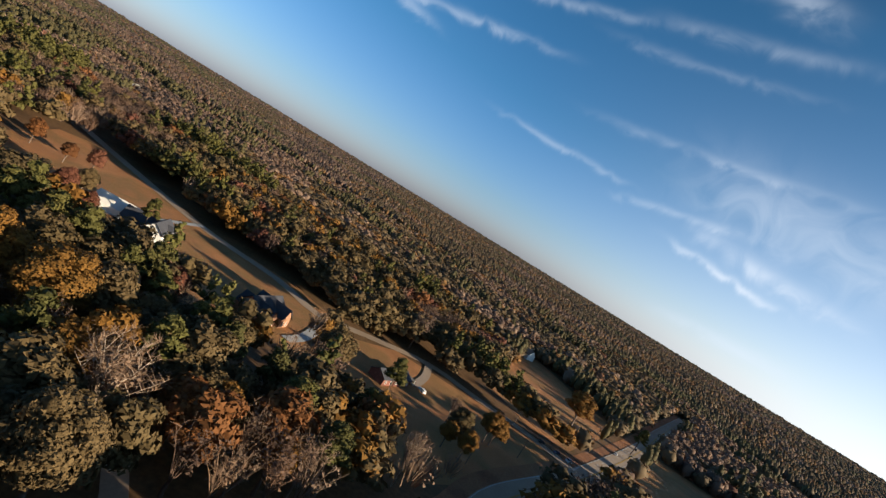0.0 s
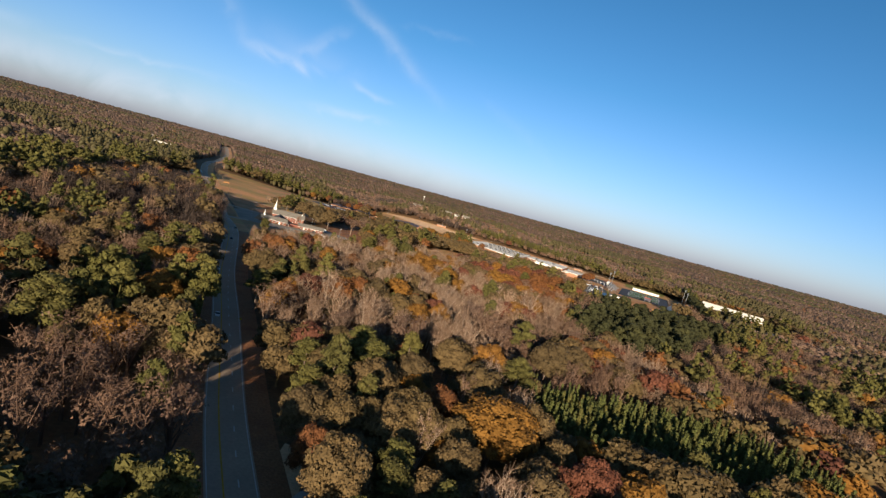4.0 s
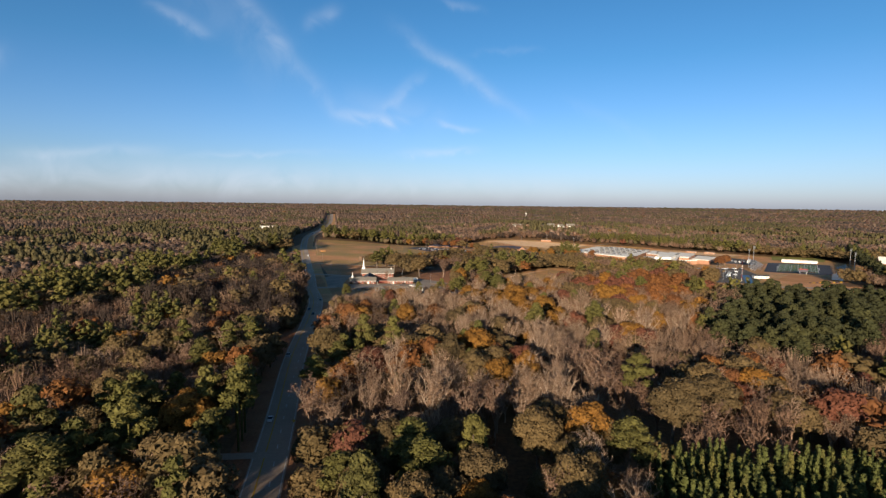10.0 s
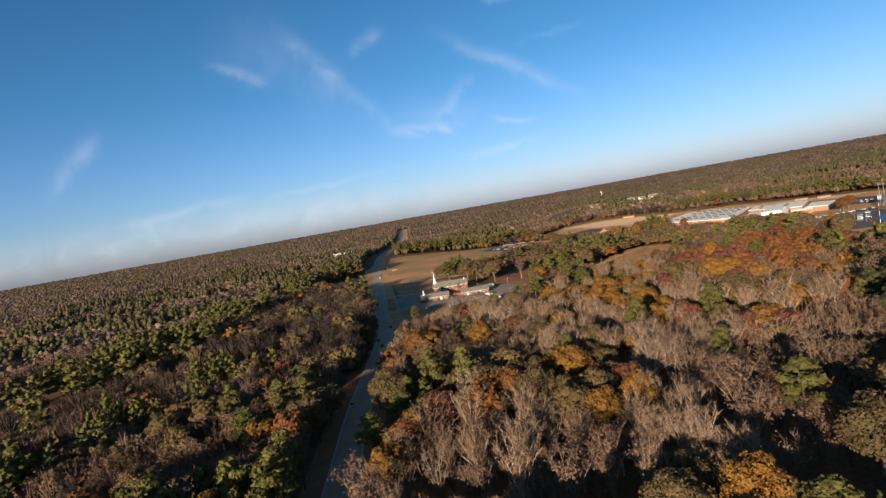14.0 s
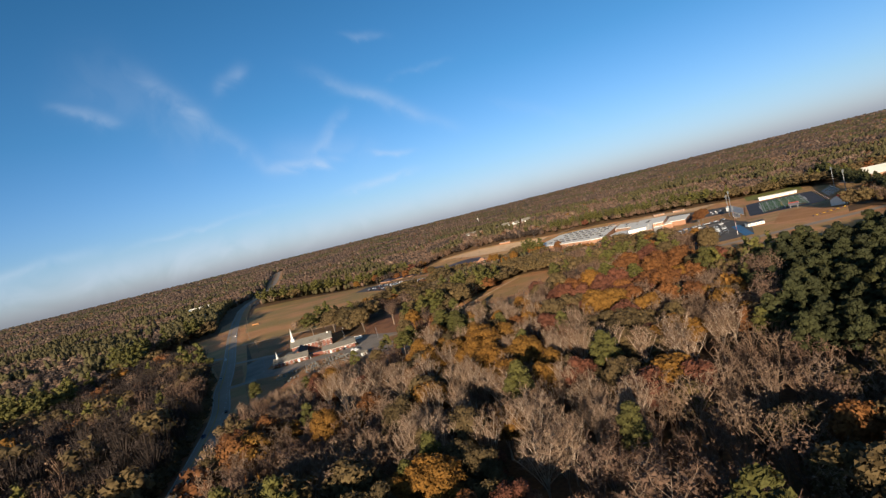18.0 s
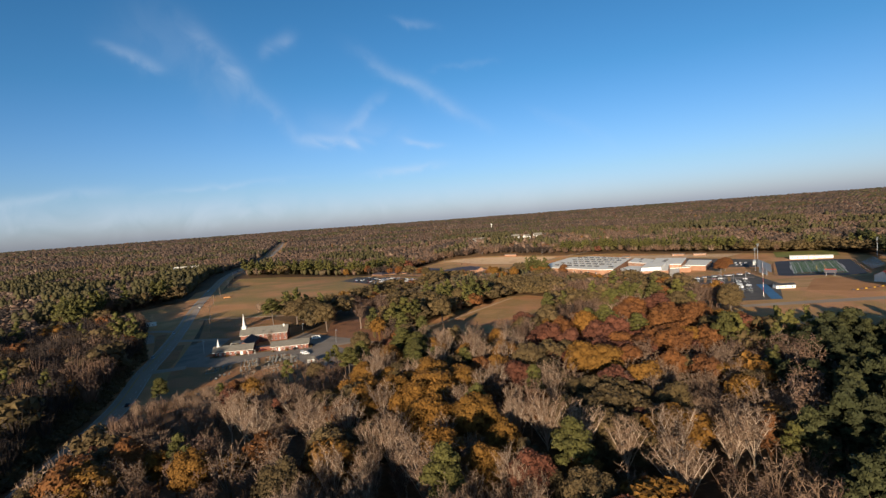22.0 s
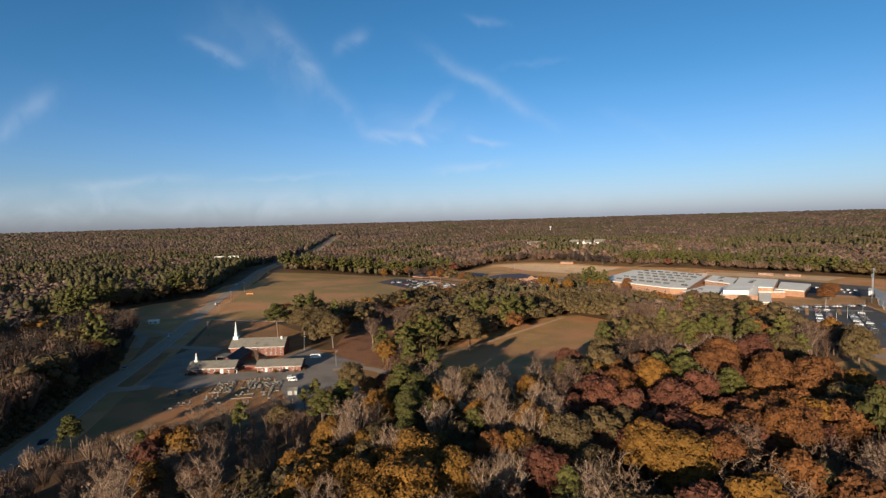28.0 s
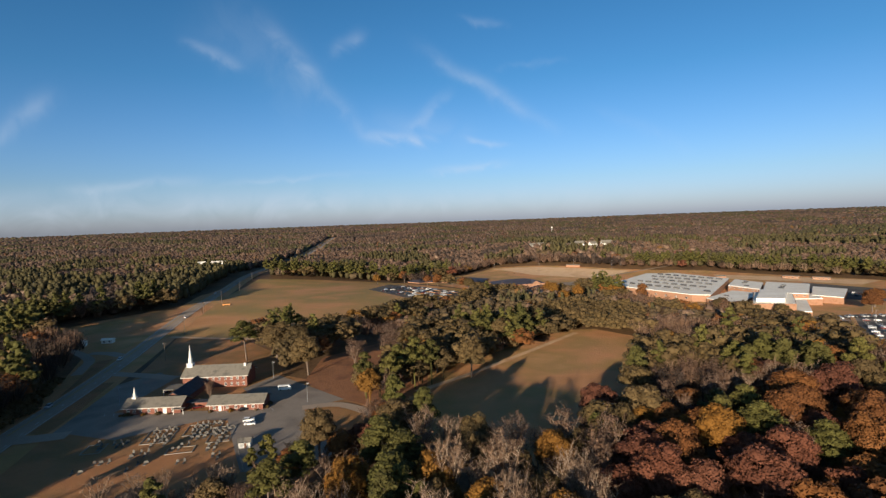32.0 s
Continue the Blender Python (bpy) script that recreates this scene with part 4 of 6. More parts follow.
def cars_in_rows(x0, y0, ax, ay, bx, by, cols, rows, turn, where, seed, fill=0.7):
    gg = np.random.default_rng(seed)
    for i in range(cols):
        for j in range(rows):
            if gg.uniform() < fill:
                park(int(gg.choice([0, 1, 2, 3, 4, 5, 7], p=[.2, .18, .2, .17, .1, .07, .08])), x0 + ax * i + bx * j, y0 + ay * i + by * j, turn + 180 * int(gg.integers(2)), where, "cars at the school")


# the front car park: rows of bays along the lot, with planted strips between
lot_way, lot_side = Vector((0.44, 0.898)), Vector((0.898, -0.44))
lot_front = bpy.data.objects["parking_lot.001"]
for j, (side, first_, last_, fill) in enumerate(((6, 20, 128, 0.5), (22, 8, 128, 0.22), (29, 8, 128, 0.25), (45, 4, 118, 0.15), (52, 4, 118, 0.12))):
    o = Vector((254, 668)) + lot_side * side
    bays = int((last_ - first_) / 2.8)
    for i in range(bays):
        p = o + lot_way * (first_ + i * 2.8)
        if not inside(p.x, p.y, [(257, 670), (312, 780), (370, 780), (350, 692), (304, 612), (267, 616)]):
            continue
        bm = spin(boxes((-2.4, 2.4, -0.08, 0.08, 0, 0.02)), math.degrees(math.atan2(lot_side.y, lot_side.x)))
        ob = part("bay_line", bm, M_LINE_W, lot_front)
        ob.matrix_world = pose(p.x, p.y, ground_z(p.x, p.y) + 0.2)
        if gs.uniform() < fill:
            q = p + lot_way * 1.4
            park(int(gs.choice([0, 1, 2, 3, 4, 5, 7], p=[.16, .24, .2, .12, .12, .08, .08])), q.x, q.y, math.degrees(math.atan2(lot_side.y, lot_side.x)) + 180 * int(gs.integers(2)), "parked in the school car park", "cars at the school")
for side, a0, a1 in ((14, 60, 126), (37, 70, 126)):
    a = Vector((254, 668)) + lot_side * side + lot_way * a0
    ob = part("planted_island", spin(boxes((0, a1 - a0, -1.3, 1.3, 0.05, 0.35)), math.degrees(math.atan2(lot_way.y, lot_way.x))), M_GRASS)
    ob.matrix_world = pose(a.x, a.y, ground_z(a.x + 15, a.y + 30) + 0.1)
    tagged(ob, "dry grass strip in the school car park", "island", "car park islands")
cars_in_rows(316, 781, 2.9, 0.1, 0, -9, 21, 1, 88, "parked along the school drive", 1, 0.85)
cars_in_rows(350, 930, 4, -4.5, 12, 14, 16, 3, 45, "parked behind the school", 4, 0.6)

# ---- football ground ----
M_TURF = material("green_turf", [srgb("3f6436"), srgb("4a6e3c")], 0.05, 1.5, spread=0.12)
M_TRACK = material("black_running_track", [srgb("3a3c44"), srgb("444650")], 0.05, 1.5, spread=0.1)
M_SEAT = material("aluminium_bench", [srgb("b4b2ae"), srgb("c2c0bc")], 0.4, 3, rough=0.5, spread=0.1)
M_ORANGE = material("bare_clay_ground", [srgb("b07a48"), srgb("c08a58")], 0.06, 0.9, spread=0.15)
U, W_ = Vector((0.505, 0.863)), Vector((0.863, -0.505))
ORIGIN = Vector((403, 748))


def pitch(u, w):
    p = ORIGIN + U * u + W_ * w
    return (p.x, p.y)


track_poly = [pitch(-14, -4), pitch(-8, -14), pitch(128, -16), pitch(134, 0), pitch(134, 48), pitch(128, 62), pitch(-8, 62), pitch(-16, 50)]
sheet("running_track", track_poly, M_TRACK, 0.2, "black running track round the football field", "track", 10)
field = sheet("football_field", [pitch(0, 0), pitch(118, 0), pitch(118, 47), pitch(0, 47)], M_TURF, 0.32, "green football field with white yard lines", "football field", 10)


def field_bar(name, u0, u1, w0, w1, mat, lift=0.8):
    bm = bmesh.new()
    n = max(1, int(max(u1 - u0, w1 - w0) / 8))
    rows = []
    for i in range(n + 1):
        t = i / n
        e = ((u0, w0 + (w1 - w0) * t), (u1, w0 + (w1 - w0) * t)) if w1 - w0 > u1 - u0 else ((u0 + (u1 - u0) * t, w1), (u0 + (u1 - u0) * t, w0))
        rows.append([bm.verts.new((*pitch(*q), ground_z(*pitch(*q)) + lift)) for q in e])
    for a, b in zip(rows, rows[1:]):
        bm.faces.new((a[0], a[1], b[1], b[0]))
    part(name, bm, mat, field)


for k in range(21):
    field_bar("yard_line", 9.8 + k * 4.92 - 0.4, 9.8 + k * 4.92 + 0.4, 0.5, 46.5, M_LINE_W)
for w in (0.0, 46.2):
    field_bar("side_line", 0, 118, w, w + 0.8, M_LINE_W)
for w in (2.6, 8.0, 15.5, 23.3, 31.0, 38.5, 43.6):
    field_bar("hash_line", 6, 112, w, w + 0.55, M_LINE_W)
for u in (0.0, 117.4):
    field_bar("end_line", u, u + 0.7, 0.8, 46.2, M_LINE_W)
field_bar("end_zone_stripe", 2, 8, 3, 44, material("red_end_zone", [srgb("7a3a30"), srgb("6a352c")], 0.2, 2), 0.7)
for w in (-1.6, 47.4):
    field_bar("team_box_line", 40, 78, w, w + 1.3, M_LINE_W)
for u, way in ((-1.5, 1), (119.5, -1)):
    x, y = pitch(u, 23.5)
    post = tagged(empty("goal_post", x, y, math.degrees(math.atan2(U.y, U.x)) - 90), "yellow football goal post", "goal post", "goal posts")
    part("stem", boxes((-0.12, 0.12, -0.12, 0.12, -0.3, 3.0)), M_LINE_Y, post)
    part("crossbar", boxes((-3.6, 3.6, -0.1, 0.1, 3.0, 3.2)), M_LINE_Y, post)
    for sx in (-3.55, 3.55):
        part("upright", boxes((sx - 0.1, sx + 0.1, -0.1, 0.1, 3.2, 9.5)), M_LINE_Y, post)


def bleacher(u0, u1, w, way, rows, label):
    x, y = pitch((u0 + u1) / 2, w)
    root = tagged(empty("grandstand", x, y, math.degrees(math.atan2(U.y, U.x))), label, "grandstand")
    half = (u1 - u0) / 2
    for k in range(rows):
        d = -way * 0.85 * k
        part("bench", boxes((-half, half, min(d, d - way * 0.35), max(d, d - way * 0.35), 1.25 + 0.42 * k, 1.32 + 0.42 * k)), M_SEAT, root)
        part("deck", boxes((-half, half, min(d - way * 0.3, d - way * 0.86), max(d - way * 0.3, d - way * 0.86), 0.9 + 0.42 * k, 0.96 + 0.42 * k)), M_SEAT, root)
    for i in range(8):
        xx = -half + 0.4 + i * (2 * half - 0.8) / 7
        for k in range(2, rows, 4):
            part("support", boxes((xx - 0.08, xx + 0.08, -way * 0.85 * k - 0.5, -way * 0.85 * k - 0.34, -2, 0.9 + 0.42 * k)), M_METAL, root)
    d = -way * (0.85 * rows + 0.3)
    part("back_rail", boxes((-half, half, d - 0.05, d + 0.05, 0.42 * rows + 0.9, 0.42 * rows + 2.0)), M_METAL, root)
    return root


home = bleacher(18, 96, -20, -1, 16, "long aluminium grandstand beside the football field")
d = 0.85 * 16 + 1.8
part("press_box", boxes((-12, 12, d, d + 3, 6.0, 10.2)), M_WHITE, home, "white press box")
bleacher(20, 90, 68, 1, 12, "smaller aluminium grandstand across the field")


def light_tower(x, y, h=27.0):
    root = tagged(empty("light_tower", x, y, 30), "tall steel floodlight tower", "light tower", "floodlight towers")
    part("pole", cone(bmesh.new(), 0, 0, -1, h, 0.42, 0.2), M_METAL, root)
    for k in range(3):
        part("crossarm", boxes((-2.2, 2.2, -0.1, 0.1, h - 2.6 + k * 1.2, h - 2.4 + k * 1.2)), M_METAL, root)
        for j in range(5):
            part("floodlight", boxes((-2.1 + j * 0.95, -1.5 + j * 0.95, -0.5, -0.1, h - 2.4 + k * 1.2, h - 1.8 + k * 1.2)), M_METAL, root)


for u, w in ((40, -36), (96, -34), (18, 84), (100, 84)):
    light_tower(*pitch(u, w))


def plain_house(name, x, y, turn, l, w, h, ridge, wall, roof, label, category="building", openings=3, z=None):
    root = tagged(empty(name, x, y, turn, z), label, category)
    part("wall", shell(-l / 2, l / 2, -w / 2, w / 2, -0.8, h, ridge), wall, root)
    part("roof", gable(bmesh.new(), -l / 2, l / 2, -w / 2, w / 2, h, ridge + 0.15, 0.5, 0.2), roof, root)
    for k in range(openings):
        window_on(root, -l / 2 + l * (k + 0.5) / openings, h * 0.3, 1.2, h * 0.42, -w / 2)
    return root


M_STAND_RED = material("faded_red_paint", [srgb("8a3a34"), srgb("7a342e")], 0.3, 3, spread=0.12)
bleacher(-6, 34, -24, -1, 9, "small aluminium grandstand near the end zone")
for side, w in (("near", -17.5), ("far", 64.0)):
    fence = tagged(empty("fence", *pitch(57, w), math.degrees(math.atan2(U.y, U.x))), "grey chain-link fence with a red banner strip", "fence", "fences of the football field")
    part("banner", boxes((-60, 60, -0.03, 0.03, 0.35, 1.15)), M_STAND_RED, fence, "red banner strip")
    part("top_rail", boxes((-62, 62, -0.04, 0.04, 1.3, 1.38)), M_METAL, fence)
    for i in range(26):
        part("post", boxes((-62.05 + i * 4.96, -61.95 + i * 4.96, -0.05, 0.05, -0.5, 1.4)), M_METAL, fence)
score = tagged(empty("scoreboard", *pitch(-22, 30), math.degrees(math.atan2(W_.y, W_.x))), "dark scoreboard on posts behind the end zone", "scoreboard")
part("panel", boxes((-5, 5, -0.3, 0.3, 3.0, 6.2)), M_DARKMETAL, score)
part("header", boxes((-5, 5, -0.32, 0.32, 6.2, 7.2)), M_STAND_RED, score)
for x in (-3.5, 3.5):
    part("post", boxes((x - 0.15, x + 0.15, -0.15, 0.15, -1.5, 3.0)), M_METAL, score)
a, b = pitch(130, 2), pitch(130, 46)
plain_house("field_house", (a[0] + b[0]) / 2 + 12, (a[1] + b[1]) / 2 + 20, math.degrees(math.atan2(W_.y, W_.x)), 46, 9, 3.2, 4.0, M_WHITE, M_ROOFW, "long white field house behind the end zone", openings=8)
plain_house("concession_stand", 337, 658, -8, 16, 7, 3.0, 4.0, M_WHITE, M_DARKROOF, "white concession stand with a dark roof", openings=3)
plain_house("ticket_building", 432, 656, 20, 26, 14, 6.0, 9.5, M_WHITE, M_STAND_RED, "white field building with a red roof by the track", openings=4)
sheet("clay_ground", [(345, 640), (395, 705), (450, 690), (430, 640), (380, 612)], M_ORANGE, 0.1, "bare orange clay below the football field", "ground")
for k in range(11):
    ob = part("barrier", boxes((-0.9, 0.9, -0.25, 0.25, 0, 0.9)), M_LINE_Y if k % 2 else M_DARKMETAL)
    x, y = 372 + k * 4.4, 622 + k * 1.2
    ob.matrix_world = pose(x, y, ground_z(x, y), 0, 0, 15)
    tagged(ob, "yellow plastic barrier beside the lane" if k % 2 else "black plastic barrier beside the lane", "barrier", "barriers")
mast = tagged(empty("radio_mast", 299, 624), "red and white banded mast", "mast")
for k in range(7):
    part("band", cone(bmesh.new(), 0, 0, k * 4 - (0.5 if k == 0 else 0), k * 4 + 4, 0.2 - k * 0.02, 0.2 - (k + 1) * 0.02), M_RED if k % 2 else M_WHITE, mast)
for x, y, h in ((23, 1190, 12), (95, 1175, 12), (150, 1180, 14), (205, 1160, 14), (60, 1150, 9), (174, 1100, 9)):
    lamp_post(x, y, h)
plain_house("dugout", 150, 1188, -20, 22, 5, 3, 3.6, M_TAN, M_SHINGLE, "low brick dugout beside the sand field", openings=0)
sheet("sand_field", [(330, 1090), (420, 1030), (475, 985), (440, 960), (395, 1000), (320, 1060)], M_DIRT, 0.2, "pale dry practice field behind the school", "field")
plain_house("shed", 325, 1055, 10, 12, 6, 3.2, 4.4, M_TAN, M_SHINGLE, "tan storage shed behind the school", openings=0)
plain_house("trailer_classroom", 425, 1010, -35, 18, 5, 3, 3.4, M_TAN, M_SHINGLE, "tan classroom trailer behind the school", openings=4)
plain_house("trailer_classroom", 400, 1030, -35, 18, 5, 3, 3.4, M_TAN, M_SHINGLE, "tan classroom trailer beside its twin", openings=4)

# ---- far landmarks ----
tower = tagged(empty("water_tower", 194, 2223, 0, 28), "pale water tower on the skyline", "water tower")
part("stem", cone(cone(bmesh.new(), 0, 0, -2, 3, 1.2, 0.6), 0, 0, 3, 17, 0.6, 0.7, 12), M_WHITE, tower)
bm = bmesh.new()
bmesh.ops.create_icosphere(bm, subdivisions=3, radius=3.0, matrix=pose(0, 0, 18.5) @ Matrix.Diagonal((1, 1, 0.8, 1)))
part("tank", bm, M_WHITE, tower)
plain_house("barn", -470, 1185, 12, 46, 16, 6, 9, M_WHITE, M_ROOFW, "long white-roofed barn among the woods", "barn", 0, ground_z(-470, 1185) + 6)
for x, y, t, s in ((165, 1330, 20, 1.0), (180, 1345, -10, 1.2), (205, 1350, 30, 1.0), (228, 1340, 5, 1.3), (245, 1350, -20, 1.0), (95, 1380, 15, 1.0), (110, 1390, -5, 0.9), (-560, 525, 10, 1.0), (-575, 540, 40, 0.9), (-628, 501, 0, 1.0), (-633, 1542, 0, 1.2), (300, 1420, 0, 1.0), (620, 330, 10, 1.1)):
    plain_house("house", x, y, t, 14 * s, 9 * s, 5 * s, 9 * s, M_WHITE, M_SHINGLE, "distant pale house among the trees", "house", 3, ground_z(x, y) + 3)

# ---- homesteads near the start ----
M_CONCRETE = material("pale_concrete_drive", [srgb("b8b8b6"), srgb("a9a9a8")], 0.2, 2, spread=0.1)
farm = tagged(empty("house", 177, 47, -82), "white gabled farmhouse with dark shingle roofs", "house")
part("wall", shell(-11, 9, -5, 5, -0.6, 3.1, 7.2), M_WHITE, farm)
part("roof", gable(bmesh.new(), -11, 9, -5, 5, 3.1, 7.4, 0.9), M_DARKROOF, farm)
for name, bm, mat in (("cross_wing_wall", shell(-8, 8, -4.5, 4.5, -0.6, 4.8, 8.4), M_WHITE), ("cross_wing_roof", gable(bmesh.new(), -8, 8, -4.5, 4.5, 4.8, 8.6, 0.6), M_DARKROOF)):
    part(name, spin(bm, 90, 4.5, -2), mat, farm)
part("garage_wall", shell(-6, 6, -4, 4, -0.6, 2.6, 5.6), M_WHITE, farm)
farm.children[-1].location = (-15, 3, 0)
part("garage_roof", gable(bmesh.new(), -6, 6, -4, 4, 2.6, 5.8, 0.7), M_DARKROOF, farm)
farm.children[-1].location = (-15, 3, 0)
part("porch_roof", boxes((-10.8, -0.4, -8.2, -5.05, 2.5, 2.7)), M_DARKROOF, farm)
for k in range(5):
    part("porch_post", boxes((-10.3 + k * 2.3, -10.1 + k * 2.3, -8.0, -7.8, -0.4, 2.5)), M_WHITE, farm)
for x in (-8.5, -5.5, -2.5):
    window_on(farm, x, 0.9, 1.1, 1.6, -5)
for x in (2.6, 6.4):
    window_on(farm, x, 1.0, 1.1, 1.7, -10)
    window_on(farm, x, 3.9, 0.9, 1.2, -10)
part("chimney", boxes((-4, -3, 0.5, 1.5, 7, 9.8)), M_BRICK, farm)

manor = tagged(empty("house", 156, -17, -20), "large house with steep dark roofs behind trees", "house")
part("wall", shell(-10, 10, -6, 6, -0.6, 4.4, 9), M_TAN, manor)
part("roof", gable(bmesh.new(), -10, 10, -6, 6, 4.4, 9.2, 0.6), M_DARKROOF, manor)
for x, w in ((-6, 4), (5, 3.4)):
    part("cross_wing_wall", spin(shell(-8, 8, -w, w, -0.6, 4.4, 8), 90, x, -2), M_TAN, manor)
    part("cross_wing_roof", spin(gable(bmesh.new(), -8, 8, -w, w, 4.4, 8.2, 0.5), 90, x, -2), M_DARKROOF, manor)
for x in (-7.5, -4.5, 4, 6.5):
    window_on(manor, x, 0.9, 1.1, 1.7, -10)
cottage = plain_house("cottage", 167, -79, -38, 20, 9, 3.2, 5.6, M_BRICK, M_DARKROOF, "low brick cottage with a dark roof", "house", 5)
part("carport_roof", boxes((10.1, 16, -3.5, 3.5, 2.6, 2.8)), M_SHINGLE, cottage)
for x, y in ((15.8, -3.3), (15.8, 3.3)):
    part("carport_post", boxes((x - 0.1, x + 0.1, y - 0.1, y + 0.1, -0.4, 2.6)), M_WHITE, cottage)
white_house = plain_house("house", 420, -203, 35, 18, 10, 5, 9, M_WHITE, M_SHINGLE, "white house above the far lawn", "house", 4)
part("cross_wing_wall", spin(shell(-7, 7, -4, 4, -0.6, 5, 8.4), 90, 2, -2), M_WHITE, white_house)
part("cross_wing_roof", spin(gable(bmesh.new(), -7, 7, -4, 4, 5, 8.6, 0.5), 90, 2, -2), M_SHINGLE, white_house)
for x, y, t in ((17, 61, 20), (30, 69, -30), (39, 58, 50)):
    plain_house("farm_shed", x, y, t, 6, 4, 2.4, 3.4, M_WHITE if x != 30 else M_TAN, M_ROOFW, "small weathered shed among the trees", "shed", 1)
park(6, -8, 116, 70, "standing among the trees")
park(3, 176, -96, 30, "beside the brick cottage")
park(1, 182, -90, 60, "beside the brick cottage")
for line, half, mat, label in (([(190, 58), (215, 52), (236, 46)], 1.8, M_CONCRETE, "pale concrete driveway to the farmhouse"), ([(158, 66), (168, 67), (176, 60)], 2.2, M_CONCRETE, "pale concrete apron beside the farmhouse"),
                               ([(147, -33), (160, -38), (185, -40), (203, -38)], 2.6, M_CONCRETE, "pale concrete driveway to the large house"), ([(178, -92), (200, -98), (222, -100)], 2.2, M_ROAD, "narrow driveway to the cottage"),
                               ([(12, -40), (32, -32), (42, -26), (60, -20)], 2.6, M_ROAD, "narrow grey lane among trees"), ([(-34, 70), (-26, 74), (-20, 84), (-12, 100), (-8, 114)], 2.6, M_CONCRETE, "pale gravel drive off the highway"),
                               ([(-58, 172), (-75, 168), (-95, 166)], 2.2, M_ROAD, "short drive off the highway"), ([(-193, 600), (-165, 597), (-140, 592)], 4.0, M_ROAD, "asphalt entrance to the church"),
                               ([(-162, 505), (-150, 506), (-135, 512)], 4.5, M_ROAD, "asphalt entrance to the church"), ([(-212, 692), (-154, 690), (-100, 694)], 2.4, M_DIRT, "pale farm track beside the hay field"),
                               ([(4, 572), (30, 608), (60, 654), (98, 713)], 2.0, M_DIRT, "pale dirt track across the clearing"), ([(-207, 596), (-216, 612), (-228, 630), (-262, 652), (-300, 668)], 3.2, M_ROAD, "asphalt drive off the highway"), ([(-212, 640), (-226, 645), (-240, 644)], 4.0, M_ROAD, "asphalt mouth of the drive off the highway"), ([(-46, 547), (-30, 552), (-10, 540), (8, 520)], 3.0, M_ROAD, "narrow asphalt drive behind the church")):
    tagged(part("driveway", ribbon(smooth_line(line, 4), -half, half, 0.32), mat), label, "driveway", kind="structure")
sheet("dirt_patch", [(-33, 84), (-24, 74), (-14, 82), (-20, 100), (-30, 104)], M_DIRT, 0.07, "bare red dirt beside the drive", "ground")
sheet("grass_island", [(-154, 512), (-145, 510), (-153, 536), (-163, 560), (-172, 584), (-178, 582), (-171, 550)], M_LAWN, 0.2, "dark grass island between road and car park", "lawn")
sheet("grass_island", [(-182, 556), (-190, 572), (-207, 604), (-218, 626), (-212, 632), (-200, 606), (-188, 574)], M_LAWN, 0.26, "dark grass island between road and drive", "lawn")
# painted triangle and gore lines where the side road meets the highway
for a, b in (((197, -182), (188, -184)), ((188, -184), (200, -192)), ((200, -192), (197, -182)), ((193, -180), (203, -165))):
    tagged(part("gore_line", ribbon([Vector(a), Vector(a).lerp(Vector(b), 0.5), Vector(b)], -0.25, 0.25, 0.42), M_LINE_W), "white painted junction line", "road marking", "junction markings", "structure")
part("water", prism([(372, -20), (384, -15), (394, -30), (385, -40), (374, -34)], 0.05, 0.1), material("pond_water", [srgb("5a6a78"), srgb("66727c")], 0.1, 1, rough=0.1, spread=0.05))
tagged(bpy.data.objects["water"], "small grey pond among the woods", "pond", kind="structure")
ware = tagged(empty("warehouse", 600, 765, -28), "large warehouse with a white metal roof", "warehouse")
part("wall", shell(-46, 46, -24, 24, -2, 8, 15), M_TAN, ware)
part("roof", gable(bmesh.new(), -46, 46, -24, 24, 8, 15.4, 0.8), M_ROOFW, ware, "white metal roof")
part("side_roof", boxes((-50, -20, -42, -24.9, 4.6, 5.0)), M_ROOFW, ware)
part("side_wall", boxes((-49, -21, -41, -24.3, -2, 4.6)), M_TAN, ware)
sheet("yard", [(540, 690), (600, 640), (690, 700), (690, 840), (640, 900), (560, 830)], M_ASPHALT, 0.1, "pale paved yard round the warehouse", "yard")
for x, y, t in ((640, 860, 20), (665, 845, 20), (600, 690, 40), (575, 705, 10)):
    plain_house("trailer", x, y, t, 16, 4, 3.4, 3.8, M_WHITE, M_ROOFW, "white box trailer in the yard", "trailer", 0)
tank = tagged(empty("gas_tank", 212, 519, 60), "white round gas tank beside the pines", "tank")
bm = bmesh.new()
bmesh.ops.create_icosphere(bm, subdivisions=2, radius=1.6, matrix=pose(0, 0, 2.2) @ Matrix.Diagonal((1.8, 1, 1, 1)))
part("shell", bm, M_WHITE, tank)
for s in (-1.4, 1.4):
    part("leg", boxes((s - 0.15, s + 0.15, -0.8, 0.8, -0.3, 1.0)), M_METAL, tank)
plain_house("farm_shed", 221, 509, 20, 9, 5, 2.8, 4, M_TAN, M_DARKROOF, "low shed in the shade of the pines", "shed", 1)
trailer_home = plain_house("mobile_home", -268, 662, 20, 16, 5, 3.2, 4.2, M_WHITE, M_ROOFW, "white mobile home beside the highway", "house", 4)
plain_house("mobile_home", -250, 674, 10, 8, 4, 2.6, 3.4, M_WHITE, M_ROOFW, "small white cabin beside the highway", "house", 2)
hay = tagged(part("hay_trailer", boxes((-4, 4, -1.2, 1.2, 0.5, 1.6), (-3.6, -2.8, -1.3, 1.3, -0.1, 0.6), (2.8, 3.6, -1.3, 1.3, -0.1, 0.6)), M_ORANGE), "rust-brown hay trailer in the field", "trailer")
hay.matrix_world = pose(-243, 830, ground_z(-243, 830), 0, 0, 10)
